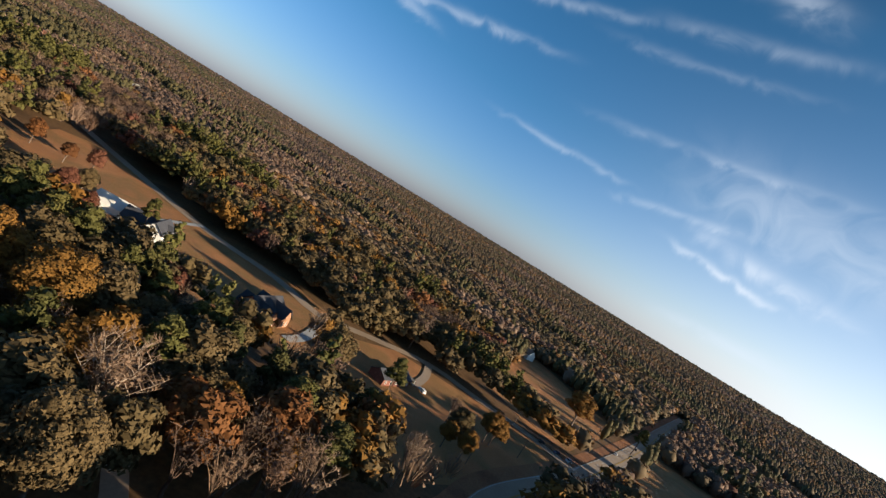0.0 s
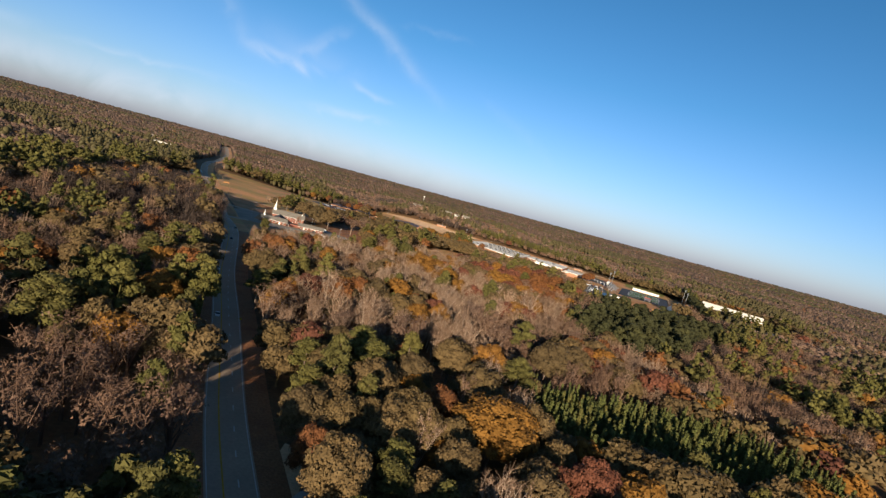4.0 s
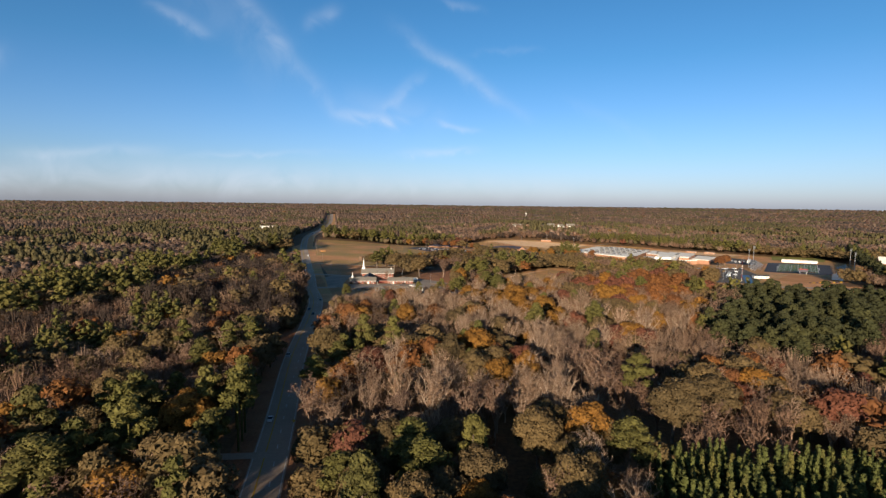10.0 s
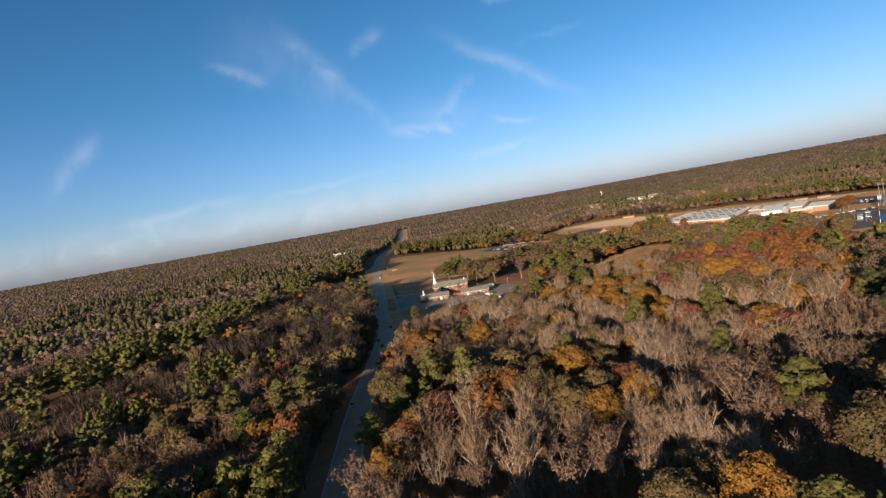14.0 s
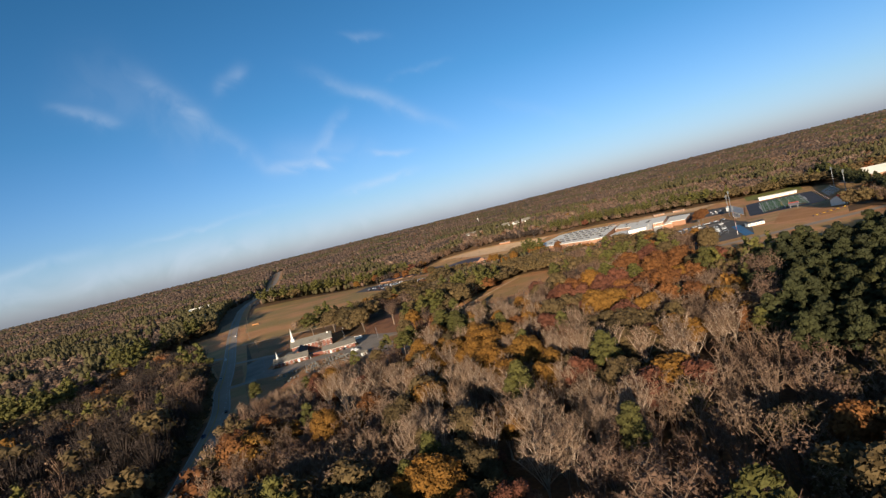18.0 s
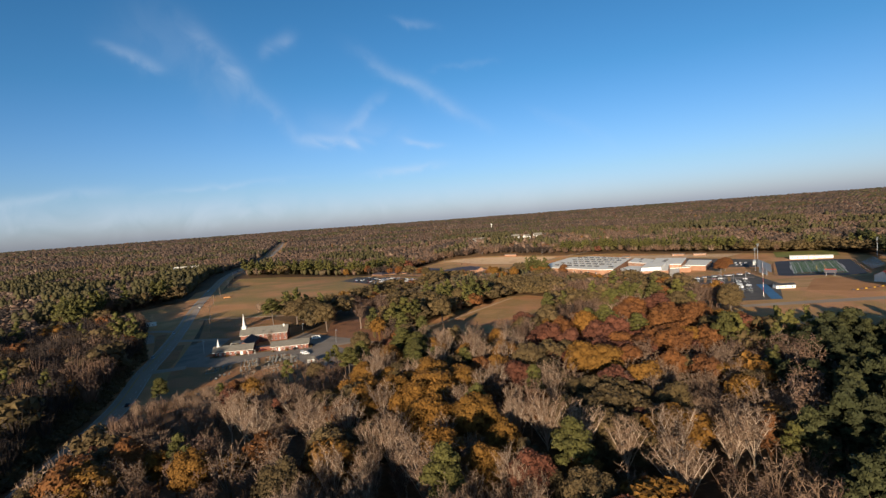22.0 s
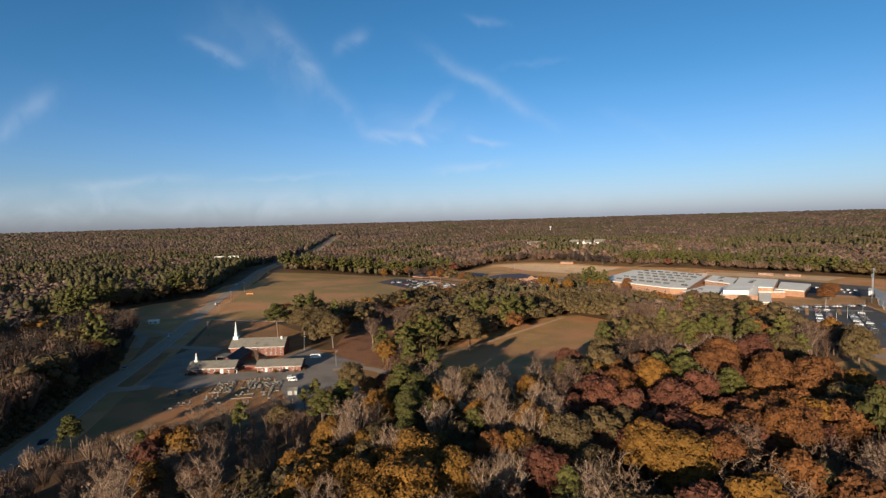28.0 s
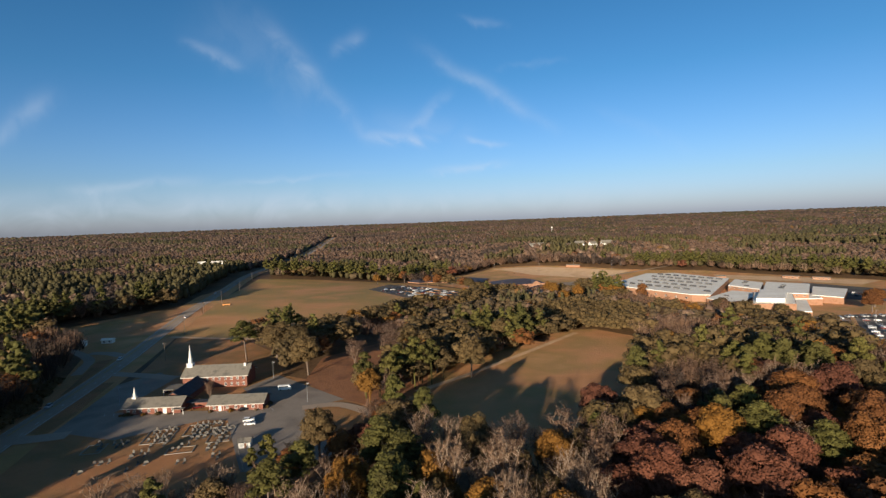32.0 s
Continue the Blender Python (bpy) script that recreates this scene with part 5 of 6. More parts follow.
# ---- trees ----
def rng(seed):
    return np.random.default_rng(seed)


def tube(pts, radii, sides=4):
    """Vertices and triangles of a tapered tube through pts."""
    pts = np.asarray(pts, float)
    v, f = [], []
    for i, p in enumerate(pts):
        d = pts[min(i + 1, len(pts) - 1)] - pts[max(i - 1, 0)]
        d /= np.linalg.norm(d) + 1e-9
        a = np.cross(d, (0.3, 0.9, 0.1))
        a /= np.linalg.norm(a) + 1e-9
        b = np.cross(d, a)
        for k in range(sides):
            w = 2 * math.pi * k / sides
            v.append(p + radii[i] * (a * math.cos(w) + b * math.sin(w)))
    for i in range(len(pts) - 1):
        for k in range(sides):
            q, r = i * sides + k, i * sides + (k + 1) % sides
            f += [(q, r, r + sides), (q, r + sides, q + sides)]
    return np.array(v), np.array(f)


def merge(pieces):
    vs, fs, n = [], [], 0
    for v, f in pieces:
        vs.append(v)
        fs.append(np.asarray(f) + n)
        n += len(v)
    return np.concatenate(vs), np.concatenate(fs)


def clumps(points, normals, size, g, wild=0.5):
    """A small bent four-cornered leaf clump at every point, as triangles."""
    n = len(points)
    nor = normals + wild * g.normal(size=(n, 3))
    nor /= np.linalg.norm(nor, axis=1, keepdims=True)
    a = np.cross(nor, g.normal(size=(n, 3)))
    a /= np.linalg.norm(a, axis=1, keepdims=True)
    b = np.cross(nor, a)
    s = (size * g.uniform(0.55, 1.3, n))[:, None]
    c = [points + s * a * g.uniform(0.7, 1.1, (n, 1)), points + s * b * g.uniform(0.5, 0.9, (n, 1)) + 0.3 * s * nor,
         points - s * a * g.uniform(0.7, 1.1, (n, 1)), points - s * b * g.uniform(0.5, 0.9, (n, 1)) - 0.2 * s * nor]
    v = np.stack(c, 1).reshape(-1, 3)
    q = np.arange(n)[:, None] * 4
    return v, np.concatenate([q + (0, 1, 2), q + (0, 2, 3)], 1).reshape(-1, 3)


def leaves(points, normals, size, g, wild=0.55):
    """A small three-cornered spray of leaves at every point."""
    n = len(points)
    nor = normals + wild * g.normal(size=(n, 3))
    nor /= np.linalg.norm(nor, axis=1, keepdims=True)
    a = np.cross(nor, g.normal(size=(n, 3)))
    a /= np.linalg.norm(a, axis=1, keepdims=True)
    b = np.cross(nor, a)
    s = (size * g.uniform(0.6, 1.35, n))[:, None]
    v = np.stack([points + s * a, points - s * 0.5 * a + s * 0.8 * b, points - s * 0.6 * a - s * 0.7 * b], 1).reshape(-1, 3)
    return v, np.arange(3 * n).reshape(-1, 3)


def lobes_points(lobes, count, g, up=-0.35):
    """Points with normals on the outsides of ellipsoid lobes (x, y, z, r, rz)."""
    lobes = np.asarray(lobes, float)
    w = lobes[:, 3] ** 2
    pick = g.choice(len(lobes), count * 5, p=w / w.sum())
    d = g.normal(size=(count * 5, 3))
    d /= np.linalg.norm(d, axis=1, keepdims=True)
    keep = d[:, 2] > up
    pick, d = pick[keep], d[keep]
    L = lobes[pick]
    rad = g.uniform(0.86, 1.1, (len(L), 1))
    p = L[:, :3] + d * np.stack([L[:, 3], L[:, 3], L[:, 4]], 1) * rad
    clear = np.ones(len(p), bool)
    for x, y, z, r, rz in lobes:
        e = (p - (x, y, z)) / (r, r, rz)
        clear &= (e ** 2).sum(1) > 0.7
    return p[clear][:count], d[clear][:count]


GOLD = (1 + 5 ** 0.5) / 2
ICO_V = np.array([(-1, GOLD, 0), (1, GOLD, 0), (-1, -GOLD, 0), (1, -GOLD, 0), (0, -1, GOLD), (0, 1, GOLD), (0, -1, -GOLD), (0, 1, -GOLD), (GOLD, 0, -1), (GOLD, 0, 1), (-GOLD, 0, -1), (-GOLD, 0, 1)]) / math.hypot(1, GOLD)
ICO_F = np.array([(0, 11, 5), (0, 5, 1), (0, 1, 7), (0, 7, 10), (0, 10, 11), (1, 5, 9), (5, 11, 4), (11, 10, 2), (10, 7, 6), (7, 1, 8), (3, 9, 4), (3, 4, 2), (3, 2, 6), (3, 6, 8), (3, 8, 9), (4, 9, 5), (2, 4, 11), (6, 2, 10), (8, 6, 7), (9, 8, 1)])


def ball(x, y, z, r, rz, g, fill=0.76):
    """A rough lump that fills a lobe's inside."""
    return ICO_V * g.uniform(0.86, 1.06, (12, 1)) * (r * fill, r * fill, rz * fill) + (x, y, z), ICO_F


def dome(h, r, lobe_n, g, low=-0.5, small=(0.26, 0.4)):
    """Lobes set over a rounded crown, uneven in reach."""
    tall = h * 0.40
    lobes = [(0, 0, h - tall * 1.12, r * 0.66, tall * 0.72)]
    for k in range(lobe_n):
        e = 1 - (1 - low) * (k + 0.5) / lobe_n
        w = 2.39996 * k + g.uniform(-0.25, 0.25)
        reach = g.uniform(0.62, 0.86)
        c = math.sqrt(max(0.02, 1 - e * e)) * (1.0 if e > 0 else 1 + 0.15 * e)
        q = r * g.uniform(*small)
        lobes.append((r * reach * c * math.cos(w), r * reach * c * math.sin(w), h - tall * 1.12 + tall * reach * 1.05 * e, q, q * g.uniform(0.75, 1.0)))
    return lobes


def broadleaf(seed, count, size, h=17.0, r=5.5, lobe_n=22):
    g = rng(seed)
    lobes = dome(h, r, lobe_n, g, small=(0.26, 0.4) if lobe_n > 14 else (0.36, 0.5))
    p, n = lobes_points(lobes, count, g, -0.3)
    out = p - (0, 0, h * 0.55)
    n = n * 0.6 + 0.5 * out / np.linalg.norm(out, axis=1, keepdims=True)
    crown = merge([leaves(p, n, size, g, 0.42)] + [ball(*b, g) for b in lobes])
    limbs = [tube([(0, 0, -0.5), (0.1, 0, h * 0.25), (0.1, 0.2, h * 0.6)], [0.42, 0.3, 0.14], 6)]
    for b in lobes[3:9]:
        limbs.append(tube([(0, 0, h * 0.22), (b[0] * 0.5, b[1] * 0.5, b[2] - 2.5), b[:3]], [0.2, 0.13, 0.05], 4))
    return merge(limbs), crown


def pine(seed, count, size, h=20.0, r=3.4, lobe_n=18):
    """A loblolly pine: a bare lower stem and a loose rounded crown of needle clumps."""
    g = rng(seed)
    lobes = []
    for k in range(lobe_n):
        e = (k + 0.5) / lobe_n
        w = 2.4 * k + g.uniform(-0.5, 0.5)
        d = r * math.sqrt(max(0.05, 1 - (e * 1.25 - 0.32) ** 2)) * g.uniform(0.4, 0.85) * (1.05 - 0.28 * e)
        q = r * g.uniform(0.30, 0.46) * (1.05 - 0.15 * e)
        lobes.append((d * math.cos(w), d * math.sin(w), h * (0.52 + 0.43 * e), q, q * g.uniform(0.6, 0.85)))
    lobes.append((0, 0, h * 0.95, r * 0.38, r * 0.3))
    p, n = lobes_points(lobes, count, g, -0.45)
    crown = merge([leaves(p, n, size, g, 0.5)] + [ball(*b, g, 0.8) for b in lobes])
    limbs = [tube([(0, 0, -0.5), (0.1, 0, h * 0.5), (0, 0, h * 0.95)], [0.3, 0.22, 0.05], 6)]
    limbs += [tube([(0, 0, b[2] - 0.8), b[:3]], [0.08, 0.04], 3) for b in lobes[:8]]
    return merge(limbs), crown


def young_pine(seed, count=420, size=0.3, h=9.0, r=1.7):
    """A young close-grown pine, narrow and pointed, with whorls of needles to the ground."""
    g = rng(seed)
    lobes = []
    for k in range(13):
        e = k / 12
        w = 2.4 * k
        q = r * (0.52 - 0.34 * e) * g.uniform(0.85, 1.15)
        d = r * (1 - e) * g.uniform(0.45, 0.7)
        lobes.append((d * math.cos(w), d * math.sin(w), h * (0.22 + 0.74 * e), q, q * 1.25))
    p, n = lobes_points(lobes, count, g, -0.4)
    n[:, 2] += 0.4
    return merge([leaves(p, n, size, g, 0.5)] + [ball(*b, g, 0.75) for b in lobes] + [tube([(0, 0, -0.3), (0, 0, h)], [0.09, 0.02], 4)])


def bare(seed, limbs=8, boughs=7, twigs=9, h=17.0, spread=4.4, leaf_n=0, thick=1.0):
    """A leafless tree: pale limbs that fan upward from a low fork, boughs along them, and a haze of fine twigs round the top."""
    g = rng(seed)
    fork = h * g.uniform(0.16, 0.26)
    wood = [tube([(0, 0, -0.5), (0.08, 0.05, fork * 0.6), (0, 0, fork * 1.1)], [0.3 * thick, 0.25 * thick, 0.2 * thick], 5)]
    fine, tips = [], []
    for k in range(limbs):
        w = 2.4 * k + g.uniform(-0.35, 0.35)
        reach = spread * (0.2 + 0.8 * math.sqrt((k + 0.4) / limbs)) * g.uniform(0.85, 1.08)
        top = np.array((reach * math.cos(w), reach * math.sin(w), h * (1.0 - 0.26 * (reach / spread) ** 2 + g.uniform(-0.06, 0.03))))
        root = np.array((0, 0, fork * g.uniform(0.7, 1.5)))
        mid = root * 0.45 + top * 0.55
        mid[:2] *= 0.86
        wood.append(tube([root, mid, top], [0.11 * thick, 0.07 * thick, 0.02], 4))
        for j in range(boughs):
            t = 0.3 + 0.66 * j / boughs
            base = (1 - t) ** 2 * root + 2 * t * (1 - t) * mid + t * t * top
            a = g.uniform(0, 6.28)
            end = base + np.array((math.cos(a), math.sin(a), g.uniform(1.1, 2.0))) * g.uniform(0.7, 1.5) * (spread / 4.4)
            wood.append(tube([base, end], [0.05 * thick, 0.018], 3))
            tips.append(end)
            for _ in range(twigs):
                s = base + (end - base) * g.uniform(0.3, 1.0)
                d = np.array((g.normal(0, 0.7), g.normal(0, 0.7), g.uniform(0.4, 1.4)))
                e = s + d * g.uniform(0.6, 1.5)
                side = np.cross(d, g.normal(size=3))
                side *= 0.048 * thick / (np.linalg.norm(side) + 1e-9)
                fine.append((np.array([s - side, s + side, e]), np.array([(0, 1, 2)])))
    if leaf_n:
        p = np.array(tips)[g.integers(len(tips), size=leaf_n)] + g.normal(0, 0.6, (leaf_n, 3))
        fine.append(leaves(p, p * (1, 1, 0) + (0, 0, 3.0), 0.3, g))
    return merge(wood), merge(fine)


TONES = {
    "pine": ["5c5a2c", "6a6630", "605c2e", "746e36", "5a562c", "7a7238"],
    "olive": ["6c5a38", "76623e", "7c6642", "6c5a3c", "645436"],
    "gold": ["8e652a", "98692a", "90672a", "a07030"],
    "rust": ["86552f", "905d31", "7e5130", "966334"],
    "red": ["7a4a36", "84513c", "704535", "8a5842"],
    "pale": ["a08570", "ac8e76", "967a64", "a6866c"],
    "brown": ["826656", "8c6e5a", "90705a", "7a6254"],
    "plantation": ["404226", "484a2a", "3c3e24", "50502c"],
    "dusk": ["4c4038", "584a42", "463a34", "544438"],
}
M_PALEWOOD = material("pale_bare_wood", [srgb("a08d7c"), srgb("b5a08c"), srgb("93806f")], 0.1, 2.0, spread=0.12)
M_BROWNWOOD = material("brown_bare_wood", [srgb("7c6a5c"), srgb("8a7666"), srgb("706052")], 0.1, 2.0, spread=0.12)
WOOD = {"pale": M_PALEWOOD, "brown": M_BROWNWOOD, "dusk": M_BARK}
NEAR_MAT, FAR_MAT, HAZED_WIDE_MAT, HAZED_BEYOND_MAT = {}, {}, {}, {}
for tone, cols in TONES.items():
    cols = [tuple(v * 0.54 for v in srgb(c)[:3]) + (1,) for c in cols]
    NEAR_MAT[tone] = material(tone + "_leaves", cols, vary="object", spread=0.26)
    FAR_MAT[tone] = material(tone + "_woods_leaves", cols, vary="tint", spread=0.16)
    # woods beyond the fields: distance haze mixed into the leaf colour as grey-brown
    hazed = [tuple(1.16 * (0.74 * a + 0.26 * b * 0.54) for a, b in zip(c[:3], srgb("72645c"))) + (1,) for c in cols]
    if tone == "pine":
        hazed = [tuple(f * v for v, f in zip(c[:3], (0.74, 0.72, 0.76))) + (1,) for c in hazed]
    HAZED_BEYOND_MAT[tone] = material(tone + "_hazed_beyond_leaves", hazed, vary="tint", spread=0.06)
    # skyline woods: a stronger share of haze grey in the leaf colour
    hazed_far_cols = [tuple(1.1 * (0.62 * a + 0.38 * b * 0.6) for a, b in zip(c[:3], srgb("5e544e"))) + (1,) for c in cols]
    HAZED_WIDE_MAT[tone] = material(tone + "_hazed_distant_leaves", hazed_far_cols, vary="tint", spread=0.08)
WORDS = {"pine": ("pine_tree", "tall green loblolly pine with clumped needles", "pine tree"), "olive": ("oak_tree", "round oak in dull olive-brown autumn leaf", "tree"),
         "gold": ("oak_tree", "broad oak in golden-yellow autumn leaf", "tree"), "rust": ("oak_tree", "broad oak in rust-orange autumn leaf", "tree"),
         "red": ("oak_tree", "broad oak in dark red autumn leaf", "tree"), "pale": ("bare_tree", "pale grey leafless tree with upright fine branches", "tree"),
         "plantation": ("pine_tree", "dark green plantation pine with dense needles", "pine tree"),
         "dusk": ("bare_tree", "dark grey-brown leafless tree with fine twigs", "tree"), "brown": ("bare_tree", "brown nearly leafless tree with a haze of twigs", "tree")}
SHAPES = {"pine": [pine(10 + s, 2300, 0.33, h=20 + s, r=3.7 + 0.3 * s, lobe_n=19 + s) for s in range(4)],
          "leaf": [broadleaf(20 + s, 4600, 0.29, h=15.5 + s, r=5.2 + 0.15 * s, lobe_n=22 + 2 * s) for s in range(4)],
          "pale": [bare(30 + s, 12, 8, 18, h=17 + s, spread=4.6 + 0.3 * s, leaf_n=60) for s in range(4)],
          "brown": [bare(40 + s, 9, 7, 10, h=15.5 + s, spread=3.6 + 0.3 * s, leaf_n=520) for s in range(4)]}
MIDDLE = {"pine": [pine(110 + s, 800, 0.58, h=20 + s, r=3.9, lobe_n=10) for s in range(3)], "leaf": [broadleaf(120 + s, 1300, 0.56, h=16 + s, r=5.3, lobe_n=12) for s in range(3)],
          "pale": [bare(130 + s, 8, 5, 7, h=17, spread=4.6, leaf_n=90, thick=1.3) for s in range(3)], "brown": [bare(140 + s, 6, 5, 6, h=15, spread=3.8, leaf_n=200, thick=1.3) for s in range(3)]}


def shape_of(tone):
    return tone if tone in ("pine", "pale", "brown") else "brown" if tone == "dusk" else "pine" if tone == "plantation" else "leaf"


def make_tree(tone, variant):
    trunk, crown = SHAPES[shape_of(tone)][variant]
    name, label, category = WORDS[tone]
    root = new(name)
    a = new("trunk", from_arrays("trunk", *trunk, WOOD.get(tone, M_BARK)))
    b = new("crown", from_arrays("crown", *crown, NEAR_MAT[tone]))
    a.parent = b.parent = root
    return tagged(root, label, category, "trees of the woods")


def low(seed, shape):
    """A tree of few triangles for the woods farther off."""
    g = rng(seed)
    if shape in ("pale", "brown"):
        bits = []
        for k in range(64):
            w, t = 2.4 * k + g.uniform(-0.3, 0.3), math.sqrt((k + 0.5) / 64)
            e = np.array((4.2 * t * math.cos(w), 4.2 * t * math.sin(w), 16.0 * (1 - 0.24 * t * t) * g.uniform(0.82, 1.02)))
            s = e * (0.4, 0.4, 0.45 + 0.15 * g.uniform())
            side = np.cross(e - s, g.normal(size=3))
            side *= g.uniform(0.1, 0.2) / np.linalg.norm(side)
            bits.append((np.array([s - side, s + side, e]), np.array([(0, 1, 2)])))
        p = np.stack([b[0][2] for b in bits])[g.integers(64, size=44)] * (1, 1, 0.93) + g.normal(0, 0.5, (44, 3))
        bits.append(leaves(p, p * (1, 1, 0) + (0, 0, 3.0), 0.42, g))
        return merge(bits)
    if shape == "pine":
        lobes = [(math.cos(2.4 * k) * 2.1 * (1 - k / 8), math.sin(2.4 * k) * 2.1 * (1 - k / 8), 10.5 + 1.5 * k, 2.0 - 0.17 * k, 1.5) for k in range(7)]
        count, size, wild = 140, 0.8, 0.5
    else:
        lobes = dome(15.5, 5.2, 8, g, -0.35, (0.42, 0.52))
        count, size, wild = 170, 0.95, 0.42
    p, n = lobes_points(lobes, count, g)
    return merge([leaves(p, n, size, g, wild)] + [ball(*b, g, 0.78) for b in lobes])


def far_tree(seed, shape):
    """A rounded crown with sprays for woods far off."""
    g = rng(seed)
    lobes = {"pine": [(0, 0, 10, 2.3, 6.5), (0.8, 0.5, 15, 1.5, 3.8)], "leaf": [(0, 0, 9.0, 4.2, 5.6)]}.get(shape, [(0, 0, 9.0, 3.0, 7.0)])
    p, n = lobes_points(lobes, 20, g, -0.3)
    return merge([leaves(p, n, {"pine": 1.0, "leaf": 1.3}.get(shape, 1.1), g, 0.3)] + [ball(*b, g, 0.95) for b in lobes])


def skyline_tree(seed):
    g = rng(seed)
    v = np.concatenate([[(g.normal(0, 0.6), g.normal(0, 0.6), 15.5)], [(4.6 * math.cos(1.257 * k), 4.6 * math.sin(1.257 * k), 9.5) for k in range(5)], [(4.4 * math.cos(1.257 * k + 0.63), 4.4 * math.sin(1.257 * k + 0.63), 2.0) for k in range(5)]])
    v *= g.uniform(0.82, 1.18, (11, 1))
    f = [(0, 1 + k, 1 + (k + 1) % 5) for k in range(5)] + [(1 + k, 6 + k, 1 + (k + 1) % 5) for k in range(5)]
    return v, np.array(f)


def scatter(name, proto_list, rows, mat, label, category):
    """One joined mesh of many trees. Rows: x, y, z, size, turn, tint, variant, width."""
    rows = np.asarray(rows, float)
    V, F, T, n = [], [], [], 0
    for k, (pv, pf) in enumerate(proto_list):
        r = rows[rows[:, 6].astype(int) == k]
        if not len(r):
            continue
        c, s = np.cos(r[:, 4]), np.sin(r[:, 4])
        wide = r[:, 7:8]
        x = (pv[None, :, 0] * c[:, None] - pv[None, :, 1] * s[:, None]) * wide + r[:, 0:1]
        y = (pv[None, :, 0] * s[:, None] + pv[None, :, 1] * c[:, None]) * wide + r[:, 1:2]
        z = pv[None, :, 2] * r[:, 3:4] + r[:, 2:3]
        V.append(np.stack([x, y, z], -1).reshape(-1, 3))
        F.append((pf[None] + (np.arange(len(r)) * len(pv))[:, None, None]).reshape(-1, 3) + n)
        T.append(np.repeat(r[:, 5], len(pv)))
        n += len(r) * len(pv)
    ob = new(name, from_arrays(name, np.concatenate(V), np.concatenate(F), mat, np.concatenate(T)))
    ob.data.polygons.foreach_set("use_smooth", np.ones(len(ob.data.polygons), bool))
    return tagged(ob, label, category, kind="stuff")


def near_line(x, y, line, reach):
    d = np.full(np.shape(x), 1e9)
    for p, q in zip(line, line[1:]):
        e = q - p
        t = np.clip(((x - p.x) * e.x + (y - p.y) * e.y) / e.length_squared, 0, 1)
        d = np.minimum(d, np.hypot(x - p.x - t * e.x, y - p.y - t * e.y))
    return d < reach


g = rng(5)
LEFT_EDGE = [Vector(p) for p in ((-75, 60), (-95, 150), (-110, 230))]
SPINE = [Vector(p) for p in ((-20, 10), (10, 90), (10, 200), (40, 330), (40, 480))]
PINES = [(128, 290), (142, 340), (172, 392), (200, 432), (225, 440), (330, 432), (312, 400), (250, 350), (205, 288), (150, 262)]
PINE_EDGES = [[(-330, 1052), (-320, 1120), (-160, 1135), (-60, 1110), (-95, 1062), (-160, 1088)], [(-345, 970), (-300, 820), (-345, 800), (-440, 960), (-420, 1120), (-385, 1120)],
              [(240, 1165), (340, 1135), (480, 1005), (520, 1040), (370, 1190), (250, 1220)]]
GREEN_ROWS = [(40, 128), (62, 112), (104, 104), (150, 104), (170, 132), (142, 166), (58, 168)]
RED_PATCH = [(65, 405), (100, 425), (160, 430), (225, 500), (218, 542), (150, 548), (92, 505)]
HEDGE = [(-12, 578), (2, 580), (30, 618), (56, 660), (95, 720), (140, 700), (165, 790), (100, 830), (60, 760), (10, 700), (-20, 690)]
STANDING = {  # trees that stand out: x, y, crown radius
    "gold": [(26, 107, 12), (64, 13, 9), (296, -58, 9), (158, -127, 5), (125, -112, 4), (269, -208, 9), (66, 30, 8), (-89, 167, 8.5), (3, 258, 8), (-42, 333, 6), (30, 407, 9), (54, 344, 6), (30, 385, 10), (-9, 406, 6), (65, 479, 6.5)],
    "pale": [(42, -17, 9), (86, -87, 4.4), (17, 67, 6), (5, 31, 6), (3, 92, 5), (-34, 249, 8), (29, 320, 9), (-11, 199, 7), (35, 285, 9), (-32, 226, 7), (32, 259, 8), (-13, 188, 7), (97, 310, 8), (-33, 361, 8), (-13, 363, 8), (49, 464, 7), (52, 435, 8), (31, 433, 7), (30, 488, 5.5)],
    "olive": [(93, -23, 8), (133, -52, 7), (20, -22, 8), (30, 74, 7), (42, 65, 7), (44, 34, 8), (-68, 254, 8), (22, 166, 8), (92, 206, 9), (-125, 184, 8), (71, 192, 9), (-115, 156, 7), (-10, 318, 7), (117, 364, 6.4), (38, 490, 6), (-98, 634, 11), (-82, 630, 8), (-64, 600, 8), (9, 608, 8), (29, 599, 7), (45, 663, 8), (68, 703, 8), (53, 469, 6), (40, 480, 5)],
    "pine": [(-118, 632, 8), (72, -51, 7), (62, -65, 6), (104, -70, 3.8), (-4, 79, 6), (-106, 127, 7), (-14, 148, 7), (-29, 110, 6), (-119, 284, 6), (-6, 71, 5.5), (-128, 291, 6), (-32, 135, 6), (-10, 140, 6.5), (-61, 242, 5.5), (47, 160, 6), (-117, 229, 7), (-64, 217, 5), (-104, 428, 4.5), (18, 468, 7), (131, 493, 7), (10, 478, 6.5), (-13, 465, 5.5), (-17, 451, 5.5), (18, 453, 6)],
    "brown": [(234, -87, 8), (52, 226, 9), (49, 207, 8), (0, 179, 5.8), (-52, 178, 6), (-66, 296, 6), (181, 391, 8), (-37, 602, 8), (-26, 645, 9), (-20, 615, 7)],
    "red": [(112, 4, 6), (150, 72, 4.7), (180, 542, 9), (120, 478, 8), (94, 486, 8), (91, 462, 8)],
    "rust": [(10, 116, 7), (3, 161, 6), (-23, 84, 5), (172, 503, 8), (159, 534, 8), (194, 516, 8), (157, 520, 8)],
}
